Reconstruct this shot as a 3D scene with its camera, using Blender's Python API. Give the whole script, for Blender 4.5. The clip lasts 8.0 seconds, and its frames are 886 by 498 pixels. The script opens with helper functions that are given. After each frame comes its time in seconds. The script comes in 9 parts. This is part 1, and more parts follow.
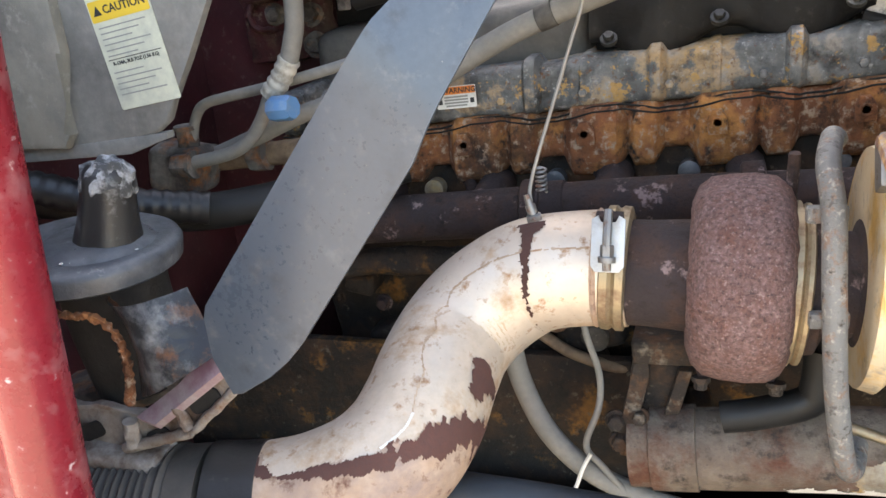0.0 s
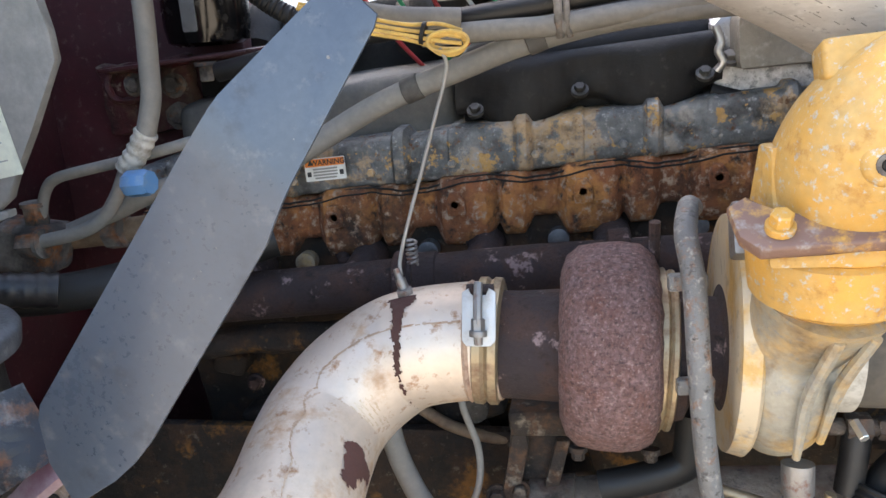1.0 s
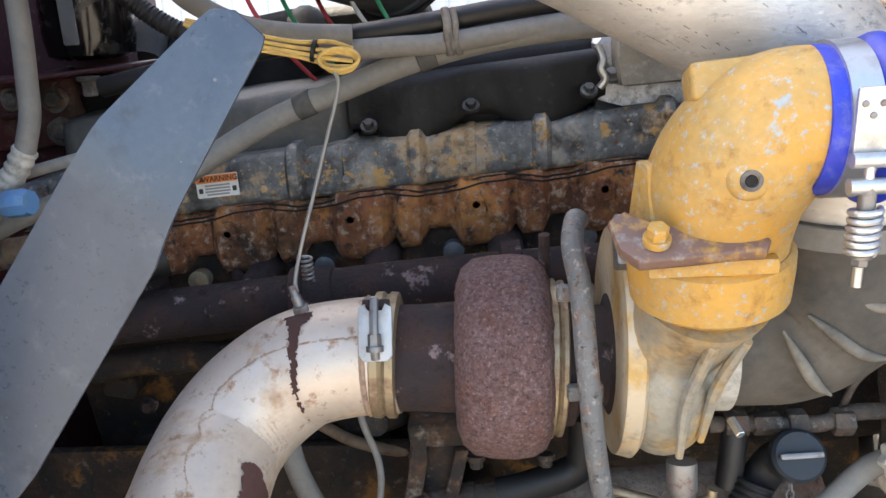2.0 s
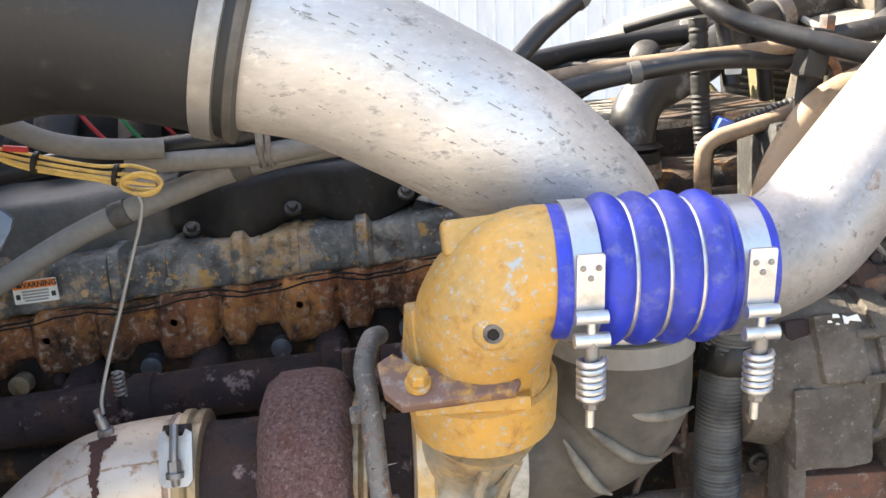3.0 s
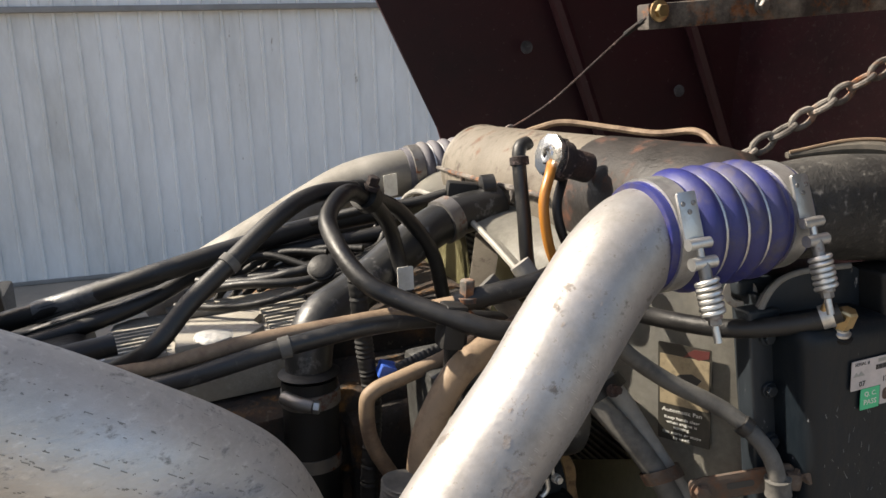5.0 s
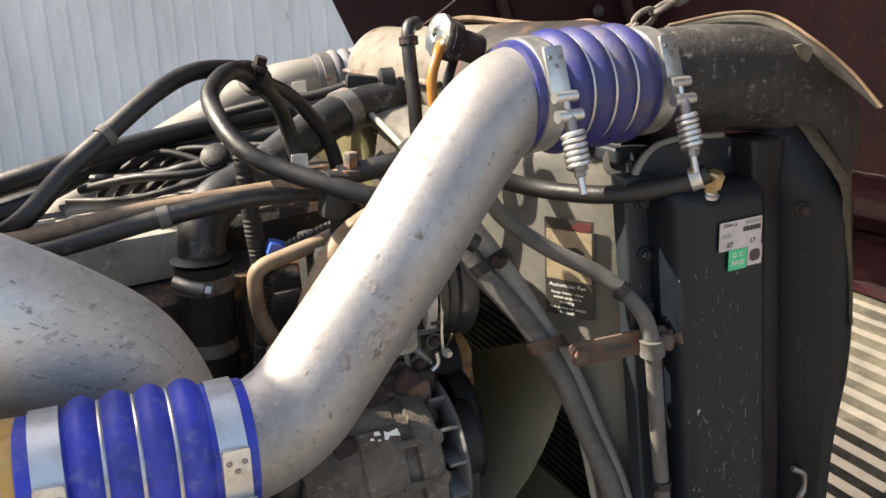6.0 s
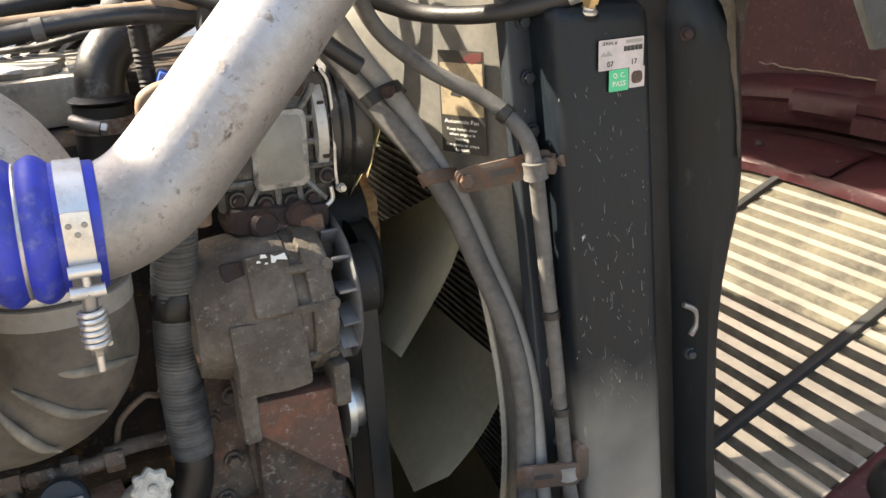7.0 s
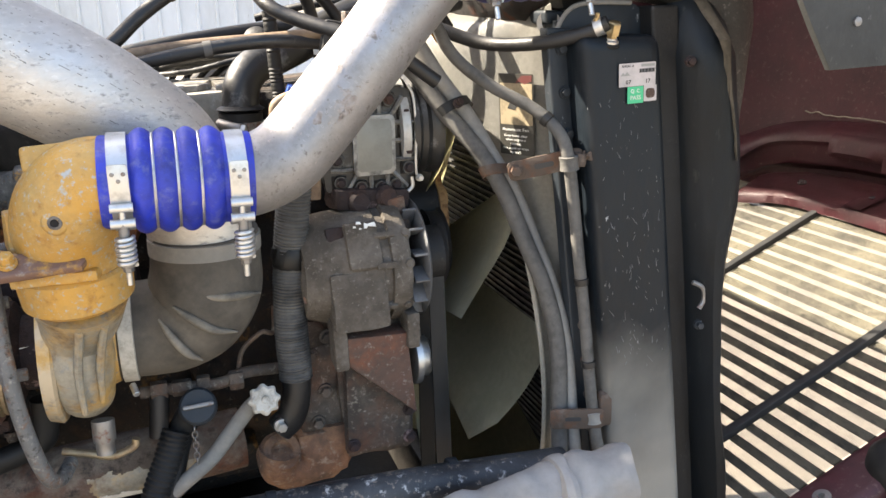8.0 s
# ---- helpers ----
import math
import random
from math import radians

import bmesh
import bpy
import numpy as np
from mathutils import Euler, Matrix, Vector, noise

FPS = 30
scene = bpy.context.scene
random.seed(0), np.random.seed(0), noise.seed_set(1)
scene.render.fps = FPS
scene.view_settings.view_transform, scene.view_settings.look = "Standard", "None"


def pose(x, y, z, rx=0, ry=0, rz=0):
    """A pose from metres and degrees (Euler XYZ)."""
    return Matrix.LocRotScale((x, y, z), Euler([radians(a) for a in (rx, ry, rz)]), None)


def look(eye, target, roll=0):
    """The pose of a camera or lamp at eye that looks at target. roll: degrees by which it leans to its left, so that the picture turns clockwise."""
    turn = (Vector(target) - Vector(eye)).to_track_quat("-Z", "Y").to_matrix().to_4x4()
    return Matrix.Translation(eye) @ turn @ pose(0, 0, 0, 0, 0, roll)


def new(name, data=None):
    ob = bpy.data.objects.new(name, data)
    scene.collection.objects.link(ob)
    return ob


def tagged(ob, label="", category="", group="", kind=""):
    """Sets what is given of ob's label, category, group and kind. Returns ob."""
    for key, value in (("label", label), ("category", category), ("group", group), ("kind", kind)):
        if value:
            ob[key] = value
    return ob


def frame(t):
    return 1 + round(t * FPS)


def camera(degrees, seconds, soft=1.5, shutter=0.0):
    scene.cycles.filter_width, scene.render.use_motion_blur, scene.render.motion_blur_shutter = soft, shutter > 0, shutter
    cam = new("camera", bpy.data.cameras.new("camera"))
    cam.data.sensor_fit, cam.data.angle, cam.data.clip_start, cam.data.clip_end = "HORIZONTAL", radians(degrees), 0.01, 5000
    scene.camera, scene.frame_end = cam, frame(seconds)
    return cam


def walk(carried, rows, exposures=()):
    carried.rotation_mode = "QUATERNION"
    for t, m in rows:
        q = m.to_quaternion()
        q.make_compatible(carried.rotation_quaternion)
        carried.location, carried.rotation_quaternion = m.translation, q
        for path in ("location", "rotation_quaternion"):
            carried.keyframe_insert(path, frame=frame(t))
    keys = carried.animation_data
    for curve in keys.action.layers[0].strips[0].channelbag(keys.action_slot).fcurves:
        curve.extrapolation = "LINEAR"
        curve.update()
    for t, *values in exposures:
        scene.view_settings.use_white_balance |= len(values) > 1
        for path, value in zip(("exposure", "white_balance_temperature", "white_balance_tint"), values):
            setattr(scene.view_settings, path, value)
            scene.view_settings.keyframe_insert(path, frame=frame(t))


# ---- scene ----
# The camera: hand-held, beside the open engine bay of a truck.
cam = camera(56.49, 8.0)
PATH = [
    (0, (0.1919, -0.0851, 1.5677), (-0.4272, 1.6851, 0.8726), -4.99),
    (0.2, (0.1881, -0.0774, 1.5449), (-0.3502, 1.7511, 0.9395), -4.36),
    (0.5, (0.1898, -0.0641, 1.5600), (-0.2915, 1.7882, 0.9794), -4.20),
    (1, (0.2025, -0.0546, 1.5697), (-0.1495, 1.8303, 1.0013), -3.96),
    (1.2, (0.2070, -0.0543, 1.5723), (-0.0562, 1.8448, 1.0031), -3.74),
    (2.3, (0.2120, -0.0662, 1.5855), (0.1359, 1.8556, 1.0371), -2.96),
    (2.5, (0.2283, -0.0713, 1.5969), (0.1973, 1.8551, 1.0602), -2.80),
    (2.7, (0.2564, -0.0813, 1.6202), (0.2929, 1.8470, 1.0906), -2.68),
    (3, (0.3186, -0.0757, 1.6760), (0.4565, 1.8544, 1.1704), -2.57),
    (3.2, (0.3380, -0.0736, 1.7259), (0.5499, 1.8540, 1.2368), -2.07),
    (3.5, (0.3872, -0.0609, 1.8066), (0.6530, 1.8602, 1.3181), -2.21),
    (4, (0.4350, -0.0468, 1.8948), (0.7666, 1.8690, 1.4259), -2.09),
    (4.5, (0.4672, -0.0321, 1.9360), (0.9424, 1.8572, 1.4838), -2.06),
    (4.7, (0.4699, -0.0293, 1.9357), (1.0332, 1.8364, 1.4868), -1.98),
    (5.8, (0.5087, -0.0650, 1.8587), (1.2795, 1.6999, 1.3193), -1.41),
    (6, (0.5231, -0.0824, 1.8412), (1.2985, 1.6668, 1.2591), -1.42),
    (6.5, (0.5587, -0.1371, 1.7646), (1.3385, 1.5824, 1.1048), -1.31),
    (7, (0.6109, -0.1809, 1.6997), (1.3849, 1.5296, 1.0104), -1.24),
    (7.2, (0.6075, -0.2506, 1.6850), (1.3727, 1.4657, 1.0002), -1.13),
    (7.5, (0.5773, -0.3700, 1.6402), (1.3089, 1.3834, 1.0154), -0.97),
    (8, (0.5232, -0.4743, 1.6669), (1.1379, 1.3503, 1.1256), -0.73),
]
EXPOSURES = [(0.0, 3.52, 7750, 10), (1.0, 3.22, 7000, 10), (2.5, 2.92, 6900, 10), (3.0, 2.80, 7050, 10), (3.5, 2.08, 7150, 10), (4.0, 1.36, 6950, 10), (4.7, 1.05, 6950, 10), (6.0, 1.62, 7150, 10), (6.5, 1.95, 7300, 10), (7.0, 2.30, 7400, 10), (7.5, 2.72, 7050, 10), (8.0, 2.45, 7050, 10)]
walk(cam, [(t, look(eye, target, roll)) for t, eye, target, roll in PATH], EXPOSURES)

# Daylight: sun from behind the far side of the truck, so the near side lies in open shade.
SUN_FROM = Vector((-0.65, 0.37, 0.69)).normalized()
sky_world = bpy.data.worlds.new("sky")
scene.world = sky_world
sky_world.use_nodes = True
wn = sky_world.node_tree.nodes
sky_tex = wn.new("ShaderNodeTexSky")
sky_tex.sky_type = "NISHITA"
sky_tex.sun_disc = False
sky_tex.sun_elevation = math.asin(SUN_FROM.z)
sky_tex.sun_rotation = math.atan2(SUN_FROM.x, SUN_FROM.y)
sky_tex.air_density = 1.0
sky_tex.dust_density = 3.0
sky_tex.ozone_density = 1.0
wn["Background"].inputs["Strength"].default_value = 0.12
sky_world.node_tree.links.new(sky_tex.outputs["Color"], wn["Background"].inputs["Color"])
sun_data = bpy.data.lights.new("sun", "SUN")
sun_data.energy, sun_data.angle, sun_data.color = 5.0, radians(0.6), (1.0, 0.93, 0.82)
sun = new("sun", sun_data)
sun.matrix_world = look(SUN_FROM * 20, (0, 0, 0))

# ---- materials ----
def surf(name, base, rough=0.5, metal=0.0, vary=0.25, grain=60.0, layers=(), bump=0.2, bump_scale=None, stretch=(1, 1, 1), spec=0.5, coarse=6.0):
    """A surface: a base colour that varies at two scales, layers of other paint, rust or dust in patches, and fine relief.
    A layer: colour, roughness, metal, scale of its patches, how much it covers (0 to 1), softness of its edges."""
    m = bpy.data.materials.new(name)
    m.use_nodes = True
    nt = m.node_tree
    n, ln = nt.nodes, nt.links
    b = n["Principled BSDF"]
    b.inputs["Specular IOR Level"].default_value = spec
    tc = n.new("ShaderNodeTexCoord")
    mp = n.new("ShaderNodeMapping")
    mp.inputs["Scale"].default_value = stretch
    ln.new(tc.outputs["Object"], mp.inputs["Vector"])

    def noise_node(scale, detail=6.0, rough_=0.6):
        t = n.new("ShaderNodeTexNoise")
        t.inputs["Scale"].default_value, t.inputs["Detail"].default_value, t.inputs["Roughness"].default_value = scale, detail, rough_
        ln.new(mp.outputs["Vector"], t.inputs["Vector"])
        return t.outputs["Fac"]

    def mix(fac, a, c, kind="RGBA"):
        x = n.new("ShaderNodeMix")
        x.data_type = kind
        ia, ib, out = (6, 7, 2) if kind == "RGBA" else (2, 3, 0)
        for k, v in ((0, fac), (ia, a), (ib, c)):
            if isinstance(v, bpy.types.NodeSocket):
                ln.new(v, x.inputs[k])
            else:
                x.inputs[k].default_value = (*v, 1) if isinstance(v, (tuple, list)) and len(v) == 3 else v
        return x.outputs[out]

    def ramp(v, lo, hi):
        x = n.new("ShaderNodeMapRange")
        ln.new(v, x.inputs["Value"])
        x.inputs["From Min"].default_value, x.inputs["From Max"].default_value = lo, hi
        return x.outputs["Result"]

    dark = tuple(c * (1 - vary) for c in base)
    light = tuple(min(1.0, c * (1 + vary)) for c in base)
    big, fine = noise_node(coarse), noise_node(grain)
    col = mix(ramp(big, 0.3, 0.7), dark, light)
    col = mix(ramp(fine, 0.35, 0.75), mix(0.5, col, dark), col)
    rgh = mix(ramp(fine, 0.3, 0.7), max(0.02, rough - 0.08), min(1.0, rough + 0.08), "FLOAT")
    met = metal
    height = fine
    for k, (lc, lr, lm, ls, cover, softness) in enumerate(layers):
        edge = 0.72 - 0.44 * cover
        f = ramp(noise_node(ls, 9.0, 0.68), edge - softness * 0.1, edge + softness * 0.1)
        col = mix(f, col, mix(ramp(fine, 0.3, 0.7), tuple(c * 0.75 for c in lc), lc))
        rgh = mix(f, rgh, lr, "FLOAT")
        met = mix(f, met, lm, "FLOAT")
    ln.new(col, b.inputs["Base Color"])
    ln.new(rgh, b.inputs["Roughness"])
    if isinstance(met, float) or isinstance(met, int):
        b.inputs["Metallic"].default_value = met
    else:
        ln.new(met, b.inputs["Metallic"])
    if bump:
        bp = n.new("ShaderNodeBump")
        bp.inputs["Strength"].default_value = bump
        bp.inputs["Distance"].default_value = 0.004
        ln.new(noise_node(bump_scale or grain, 8.0, 0.65), bp.inputs["Height"])
        ln.new(bp.outputs["Normal"], b.inputs["Normal"])
    return m


RUST = (0.17, 0.055, 0.02)
DUST = (0.33, 0.29, 0.24)
M_exhaust = surf("aluminised_exhaust_steel", (0.66, 0.60, 0.53), 0.42, 0.6, 0.10, 90, [((0.54, 0.40, 0.28), 0.6, 0.2, 6, 0.54, 2.6), ((0.36, 0.20, 0.11), 0.75, 0.1, 60, 0.22, 0.6), ((0.46, 0.28, 0.15), 0.75, 0.1, 18, 0.22, 1.0)], 0.08)
M_exhaust_rusty = surf("rusted_exhaust_steel", (0.40, 0.265, 0.18), 0.7, 0.1, 0.25, 90, [((0.50, 0.37, 0.28), 0.6, 0.2, 26, 0.42, 1.2), ((0.28, 0.2, 0.17), 0.7, 0.1, 14, 0.38, 1.2), ((0.13, 0.05, 0.03), 0.85, 0.0, 40, 0.26, 0.6)], 0.25)
M_rust_stain = surf("rust_stain", (0.085, 0.034, 0.026), 0.85, 0.0, 0.4, 200, (), 0.3)
M_weld_rust = surf("rusty_weld", (0.50, 0.36, 0.25), 0.8, 0.0, 0.3, 300, [((0.34, 0.20, 0.12), 0.9, 0.0, 90, 0.35, 0.8)], 0.4, 400)
M_flex = surf("sooty_flexible_pipe", (0.035, 0.033, 0.031), 0.6, 0.2, 0.3, 90, [((0.12, 0.105, 0.09), 0.85, 0.0, 10, 0.4, 2.0)], 0.2, 160)
M_lug_worn = surf("worn_lug_paint", (0.2, 0.115, 0.085), 0.65, 0.1, 0.2, 120, [((0.55, 0.30, 0.06), 0.55, 0.0, 40, 0.36, 0.7), ((0.3, 0.27, 0.25), 0.6, 0.3, 60, 0.25, 0.8)], 0.3, 160)
M_cast_rust = surf("rusted_cast_iron", (0.125, 0.068, 0.064), 0.9, 0.0, 0.3, 260, [((0.24, 0.15, 0.14), 0.95, 0.0, 170, 0.44, 1.2), ((0.15, 0.06, 0.042), 0.95, 0.0, 40, 0.30, 1.6), ((0.045, 0.027, 0.026), 0.95, 0.0, 230, 0.30, 1.0), ((0.29, 0.21, 0.195), 0.95, 0.0, 260, 0.2, 0.8)], 1.1, 230)
M_cast_dark = surf("heat_darkened_cast_iron", (0.032, 0.022, 0.023), 0.85, 0.1, 0.35, 200, [((0.09, 0.042, 0.026), 0.95, 0.0, 30, 0.30, 1.2), ((0.24, 0.17, 0.165), 0.9, 0.0, 26, 0.24, 0.25), ((0.012, 0.009, 0.009), 0.9, 0.0, 60, 0.3, 0.8)], 0.8, 200)
M_yellow = surf("yellow_engine_paint", (0.56, 0.295, 0.052), 0.46, 0.0, 0.14, 120, [((0.43, 0.255, 0.075), 0.6, 0.0, 9, 0.42, 2.0), ((0.50, 0.34, 0.13), 0.7, 0.0, 18, 0.24, 1.6), ((0.44, 0.43, 0.39), 0.45, 0.4, 150, 0.27, 0.4), ((0.40, 0.40, 0.37), 0.45, 0.5, 30, 0.17, 0.2), ((0.3, 0.13, 0.03), 0.8, 0.0, 40, 0.16, 1.0)], 0.35, 160)
M_yellow_worn = surf("worn_yellow_casting", (0.52, 0.325, 0.105), 0.52, 0.05, 0.16, 120, [((0.38, 0.36, 0.30), 0.5, 0.35, 9, 0.53, 0.8), ((0.32, 0.32, 0.30), 0.5, 0.4, 80, 0.24, 0.4), ((0.17, 0.105, 0.05), 0.8, 0.0, 24, 0.28, 1.2)], 0.4, 150)
M_head_paint = surf("flaking_head_paint", (0.125, 0.132, 0.132), 0.45, 0.1, 0.45, 90, [((0.56, 0.32, 0.095), 0.6, 0.0, 7, 0.44, 0.18), ((0.33, 0.335, 0.325), 0.55, 0.1, 14, 0.36, 1.2), ((0.03, 0.029, 0.027), 0.6, 0.0, 16, 0.34, 0.8), ((0.54, 0.32, 0.11), 0.6, 0.0, 40, 0.26, 0.2), ((0.40, 0.40, 0.385), 0.6, 0.1, 90, 0.22, 0.5), ((0.16, 0.07, 0.03), 0.9, 0.0, 60, 0.22, 0.5)], 0.8, 100)
M_head_rust = surf("rusted_cylinder_head", (0.33, 0.12, 0.048), 0.9, 0.0, 0.55, 110, [((0.56, 0.24, 0.065), 0.85, 0.0, 12, 0.40, 0.8), ((0.03, 0.018, 0.012), 0.8, 0.0, 9, 0.37, 1.0), ((0.48, 0.34, 0.24), 0.9, 0.0, 80, 0.30, 0.6), ((0.015, 0.010, 0.008), 0.8, 0.0, 42, 0.27, 0.7)], 1.2, 140)
M_block = surf("grimy_engine_block", (0.016, 0.013, 0.011), 0.8, 0.0, 0.5, 70, [((0.20, 0.095, 0.022), 0.85, 0.0, 12, 0.25, 0.4), ((0.06, 0.034, 0.02), 0.9, 0.0, 20, 0.36, 1.0), ((0.10, 0.085, 0.07), 0.9, 0.0, 70, 0.18, 0.5)], 1.0, 80)
M_black_cover = surf("black_valve_cover", (0.0065, 0.0065, 0.007), 0.5, 0.0, 0.35, 80, [((0.028, 0.027, 0.026), 0.8, 0.0, 8, 0.33, 2.2), ((0.06, 0.058, 0.055), 0.85, 0.0, 70, 0.12, 0.8)], 0.25, 140, spec=0.35)
M_grey_cover = surf("dusty_grey_casting", (0.085, 0.085, 0.08), 0.6, 0.3, 0.3, 80, [((0.19, 0.175, 0.155), 0.85, 0.0, 9, 0.4, 1.6)], 0.35, 140)
M_alu_cast = surf("bare_cast_aluminium", (0.5, 0.5, 0.49), 0.5, 0.8, 0.2, 140, [((0.2, 0.19, 0.17), 0.8, 0.1, 12, 0.35, 1.2)], 0.35, 160)
M_alu_duct = surf("dull_aluminium_duct", (0.64, 0.62, 0.585), 0.48, 0.75, 0.16, 60, [((0.48, 0.445, 0.40), 0.65, 0.3, 4, 0.46, 2.0), ((0.34, 0.32, 0.30), 0.7, 0.2, 50, 0.18, 0.6), ((0.22, 0.21, 0.195), 0.7, 0.2, 26, 0.16, 0.5), ((0.74, 0.72, 0.68), 0.5, 0.6, 70, 0.18, 1.0)], 0.2, 120, (1, 1, 2.2))
M_canister = surf("grey_dusty_canister_steel", (0.17, 0.175, 0.185), 0.42, 0.5, 0.14, 60, [((0.13, 0.128, 0.125), 0.7, 0.2, 6, 0.45, 2.0), ((0.08, 0.078, 0.075), 0.8, 0.1, 40, 0.16, 0.7), ((0.28, 0.27, 0.26), 0.7, 0.2, 25, 0.14, 1.0)], 0.14, 120)
M_silver = surf("brushed_aluminium_pipe", (0.43, 0.43, 0.44), 0.44, 0.85, 0.14, 120, [((0.30, 0.265, 0.235), 0.55, 0.5, 4, 0.46, 2.2), ((0.25, 0.235, 0.22), 0.6, 0.5, 12, 0.32, 1.4), ((0.20, 0.18, 0.165), 0.6, 0.5, 38, 0.20, 0.3), ((0.14, 0.115, 0.10), 0.7, 0.3, 120, 0.16, 0.6)], 0.10, 200, (1, 1, 1))
M_blue = surf("blue_silicone_rubber", (0.010, 0.030, 0.44), 0.42, 0.0, 0.18, 140, [((0.05, 0.065, 0.36), 0.7, 0.0, 9, 0.34, 2.2), ((0.016, 0.022, 0.13), 0.7, 0.0, 22, 0.24, 1.8), ((0.17, 0.19, 0.36), 0.8, 0.0, 60, 0.12, 1.4)], 0.1)
M_blue_faded = surf("faded_blue_silicone", (0.013, 0.018, 0.155), 0.42, 0.0, 0.2, 140, [((0.05, 0.05, 0.10), 0.7, 0.0, 9, 0.40, 2.2), ((0.10, 0.085, 0.075), 0.8, 0.0, 30, 0.22, 1.2)], 0.1)
M_steel = surf("bright_zinc_steel", (0.60, 0.60, 0.585), 0.40, 0.9, 0.12, 160, [((0.38, 0.36, 0.33), 0.55, 0.7, 40, 0.28, 1.2)], 0.06)
M_steel_gold = surf("heat_tinted_steel", (0.52, 0.40, 0.22), 0.35, 1.0, 0.2, 100, [((0.3, 0.17, 0.08), 0.6, 0.5, 40, 0.3, 1.0)], 0.06)
M_band_tan = surf("dull_tan_steel", (0.36, 0.29, 0.19), 0.45, 0.7, 0.2, 100, [((0.2, 0.11, 0.06), 0.7, 0.2, 40, 0.35, 1.0)], 0.08)
M_steel_dull = surf("dull_grey_steel", (0.27, 0.26, 0.25), 0.5, 0.8, 0.25, 120, [(RUST, 0.9, 0.0, 45, 0.25, 0.6)], 0.2)
M_tube_grey = surf("grey_painted_tube", (0.17, 0.17, 0.168), 0.55, 0.3, 0.25, 200, [((0.22, 0.125, 0.08), 0.9, 0.0, 60, 0.28, 0.6), ((0.34, 0.32, 0.285), 0.8, 0.0, 110, 0.28, 0.5), ((0.05, 0.042, 0.036), 0.8, 0.0, 80, 0.26, 0.5)], 0.6, 220)
M_rubber_dusty = surf("dusty_black_rubber_elbow", (0.05, 0.046, 0.04), 0.7, 0.0, 0.3, 90, [((0.15, 0.13, 0.105), 0.9, 0.0, 7, 0.46, 2.4), ((0.02, 0.02, 0.018), 0.6, 0.0, 16, 0.3, 1.4)], 0.15, 160)
M_rubber = surf("black_rubber", (0.007, 0.007, 0.007), 0.45, 0.0, 0.35, 100, [((0.024, 0.023, 0.022), 0.8, 0.0, 14, 0.32, 2.0)], 0.12, 200, spec=0.4)
M_flap = surf("scuffed_blue_black_baffle_rubber", (0.0055, 0.0085, 0.0115), 0.36, 0.0, 0.35, 100, [((0.019, 0.025, 0.031), 0.6, 0.0, 6, 0.36, 2.0), ((0.075, 0.075, 0.07), 0.85, 0.0, 60, 0.13, 0.5)], 0.25, 90, (1, 1, 0.25))
M_hose = surf("weathered_rubber_hose", (0.0085, 0.0085, 0.009), 0.38, 0.0, 0.35, 120, [((0.026, 0.024, 0.023), 0.75, 0.0, 14, 0.30, 2.0), ((0.075, 0.068, 0.062), 0.9, 0.0, 70, 0.13, 0.6)], 0.15, 200)
M_hose_grey = surf("dusty_grey_hose", (0.20, 0.195, 0.182), 0.75, 0.0, 0.25, 120, [((0.29, 0.27, 0.24), 0.9, 0.0, 14, 0.38, 2.0)], 0.12, 200)
M_hose_tan = surf("tan_dusted_pipe", (0.24, 0.17, 0.11), 0.65, 0.1, 0.25, 120, [((0.1, 0.06, 0.04), 0.8, 0.0, 18, 0.35, 1.2)], 0.12, 200)
M_plate_grey = surf("grey_coated_plate", (0.050, 0.066, 0.090), 0.28, 0.0, 0.12, 160, [((0.064, 0.080, 0.102), 0.36, 0.0, 7, 0.40, 2.4), ((0.12, 0.13, 0.145), 0.5, 0.0, 70, 0.14, 1.0), ((0.035, 0.042, 0.054), 0.5, 0.0, 30, 0.14, 1.0)], 0.05, 200)
M_red = surf("dusty_dark_red_paint", (0.068, 0.012, 0.017), 0.42, 0.0, 0.3, 90, [((0.085, 0.034, 0.036), 0.8, 0.0, 9, 0.28, 2.0), ((0.035, 0.010, 0.012), 0.6, 0.0, 5, 0.36, 2.0), ((0.15, 0.10, 0.095), 0.85, 0.0, 70, 0.16, 0.8)], 0.14, 120)
M_red_bright = surf("scuffed_red_paint", (0.205, 0.014, 0.024), 0.28, 0.0, 0.15, 90, [((0.34, 0.13, 0.14), 0.55, 0.0, 22, 0.24, 0.8), ((0.5, 0.36, 0.36), 0.7, 0.0, 90, 0.14, 0.4)], 0.08, 120)
M_hood_in = surf("dark_red_hood_inside", (0.058, 0.013, 0.018), 0.45, 0.0, 0.3, 80, [((0.018, 0.010, 0.012), 0.6, 0.0, 3, 0.42, 2.2), ((0.13, 0.09, 0.085), 0.9, 0.0, 70, 0.12, 0.3)], 0.15, 100)
M_hvac = surf("dusty_grey_plastic_box", (0.19, 0.185, 0.17), 0.7, 0.0, 0.15, 100, [((0.1, 0.098, 0.09), 0.75, 0.0, 8, 0.32, 1.6), ((0.33, 0.31, 0.28), 0.85, 0.0, 14, 0.28, 1.8)], 0.2, 160)
M_mount = surf("scuffed_black_polyurethane", (0.024, 0.024, 0.024), 0.4, 0.0, 0.3, 100, [((0.2, 0.2, 0.2), 0.6, 0.0, 24, 0.22, 0.6)], 0.12, 160)
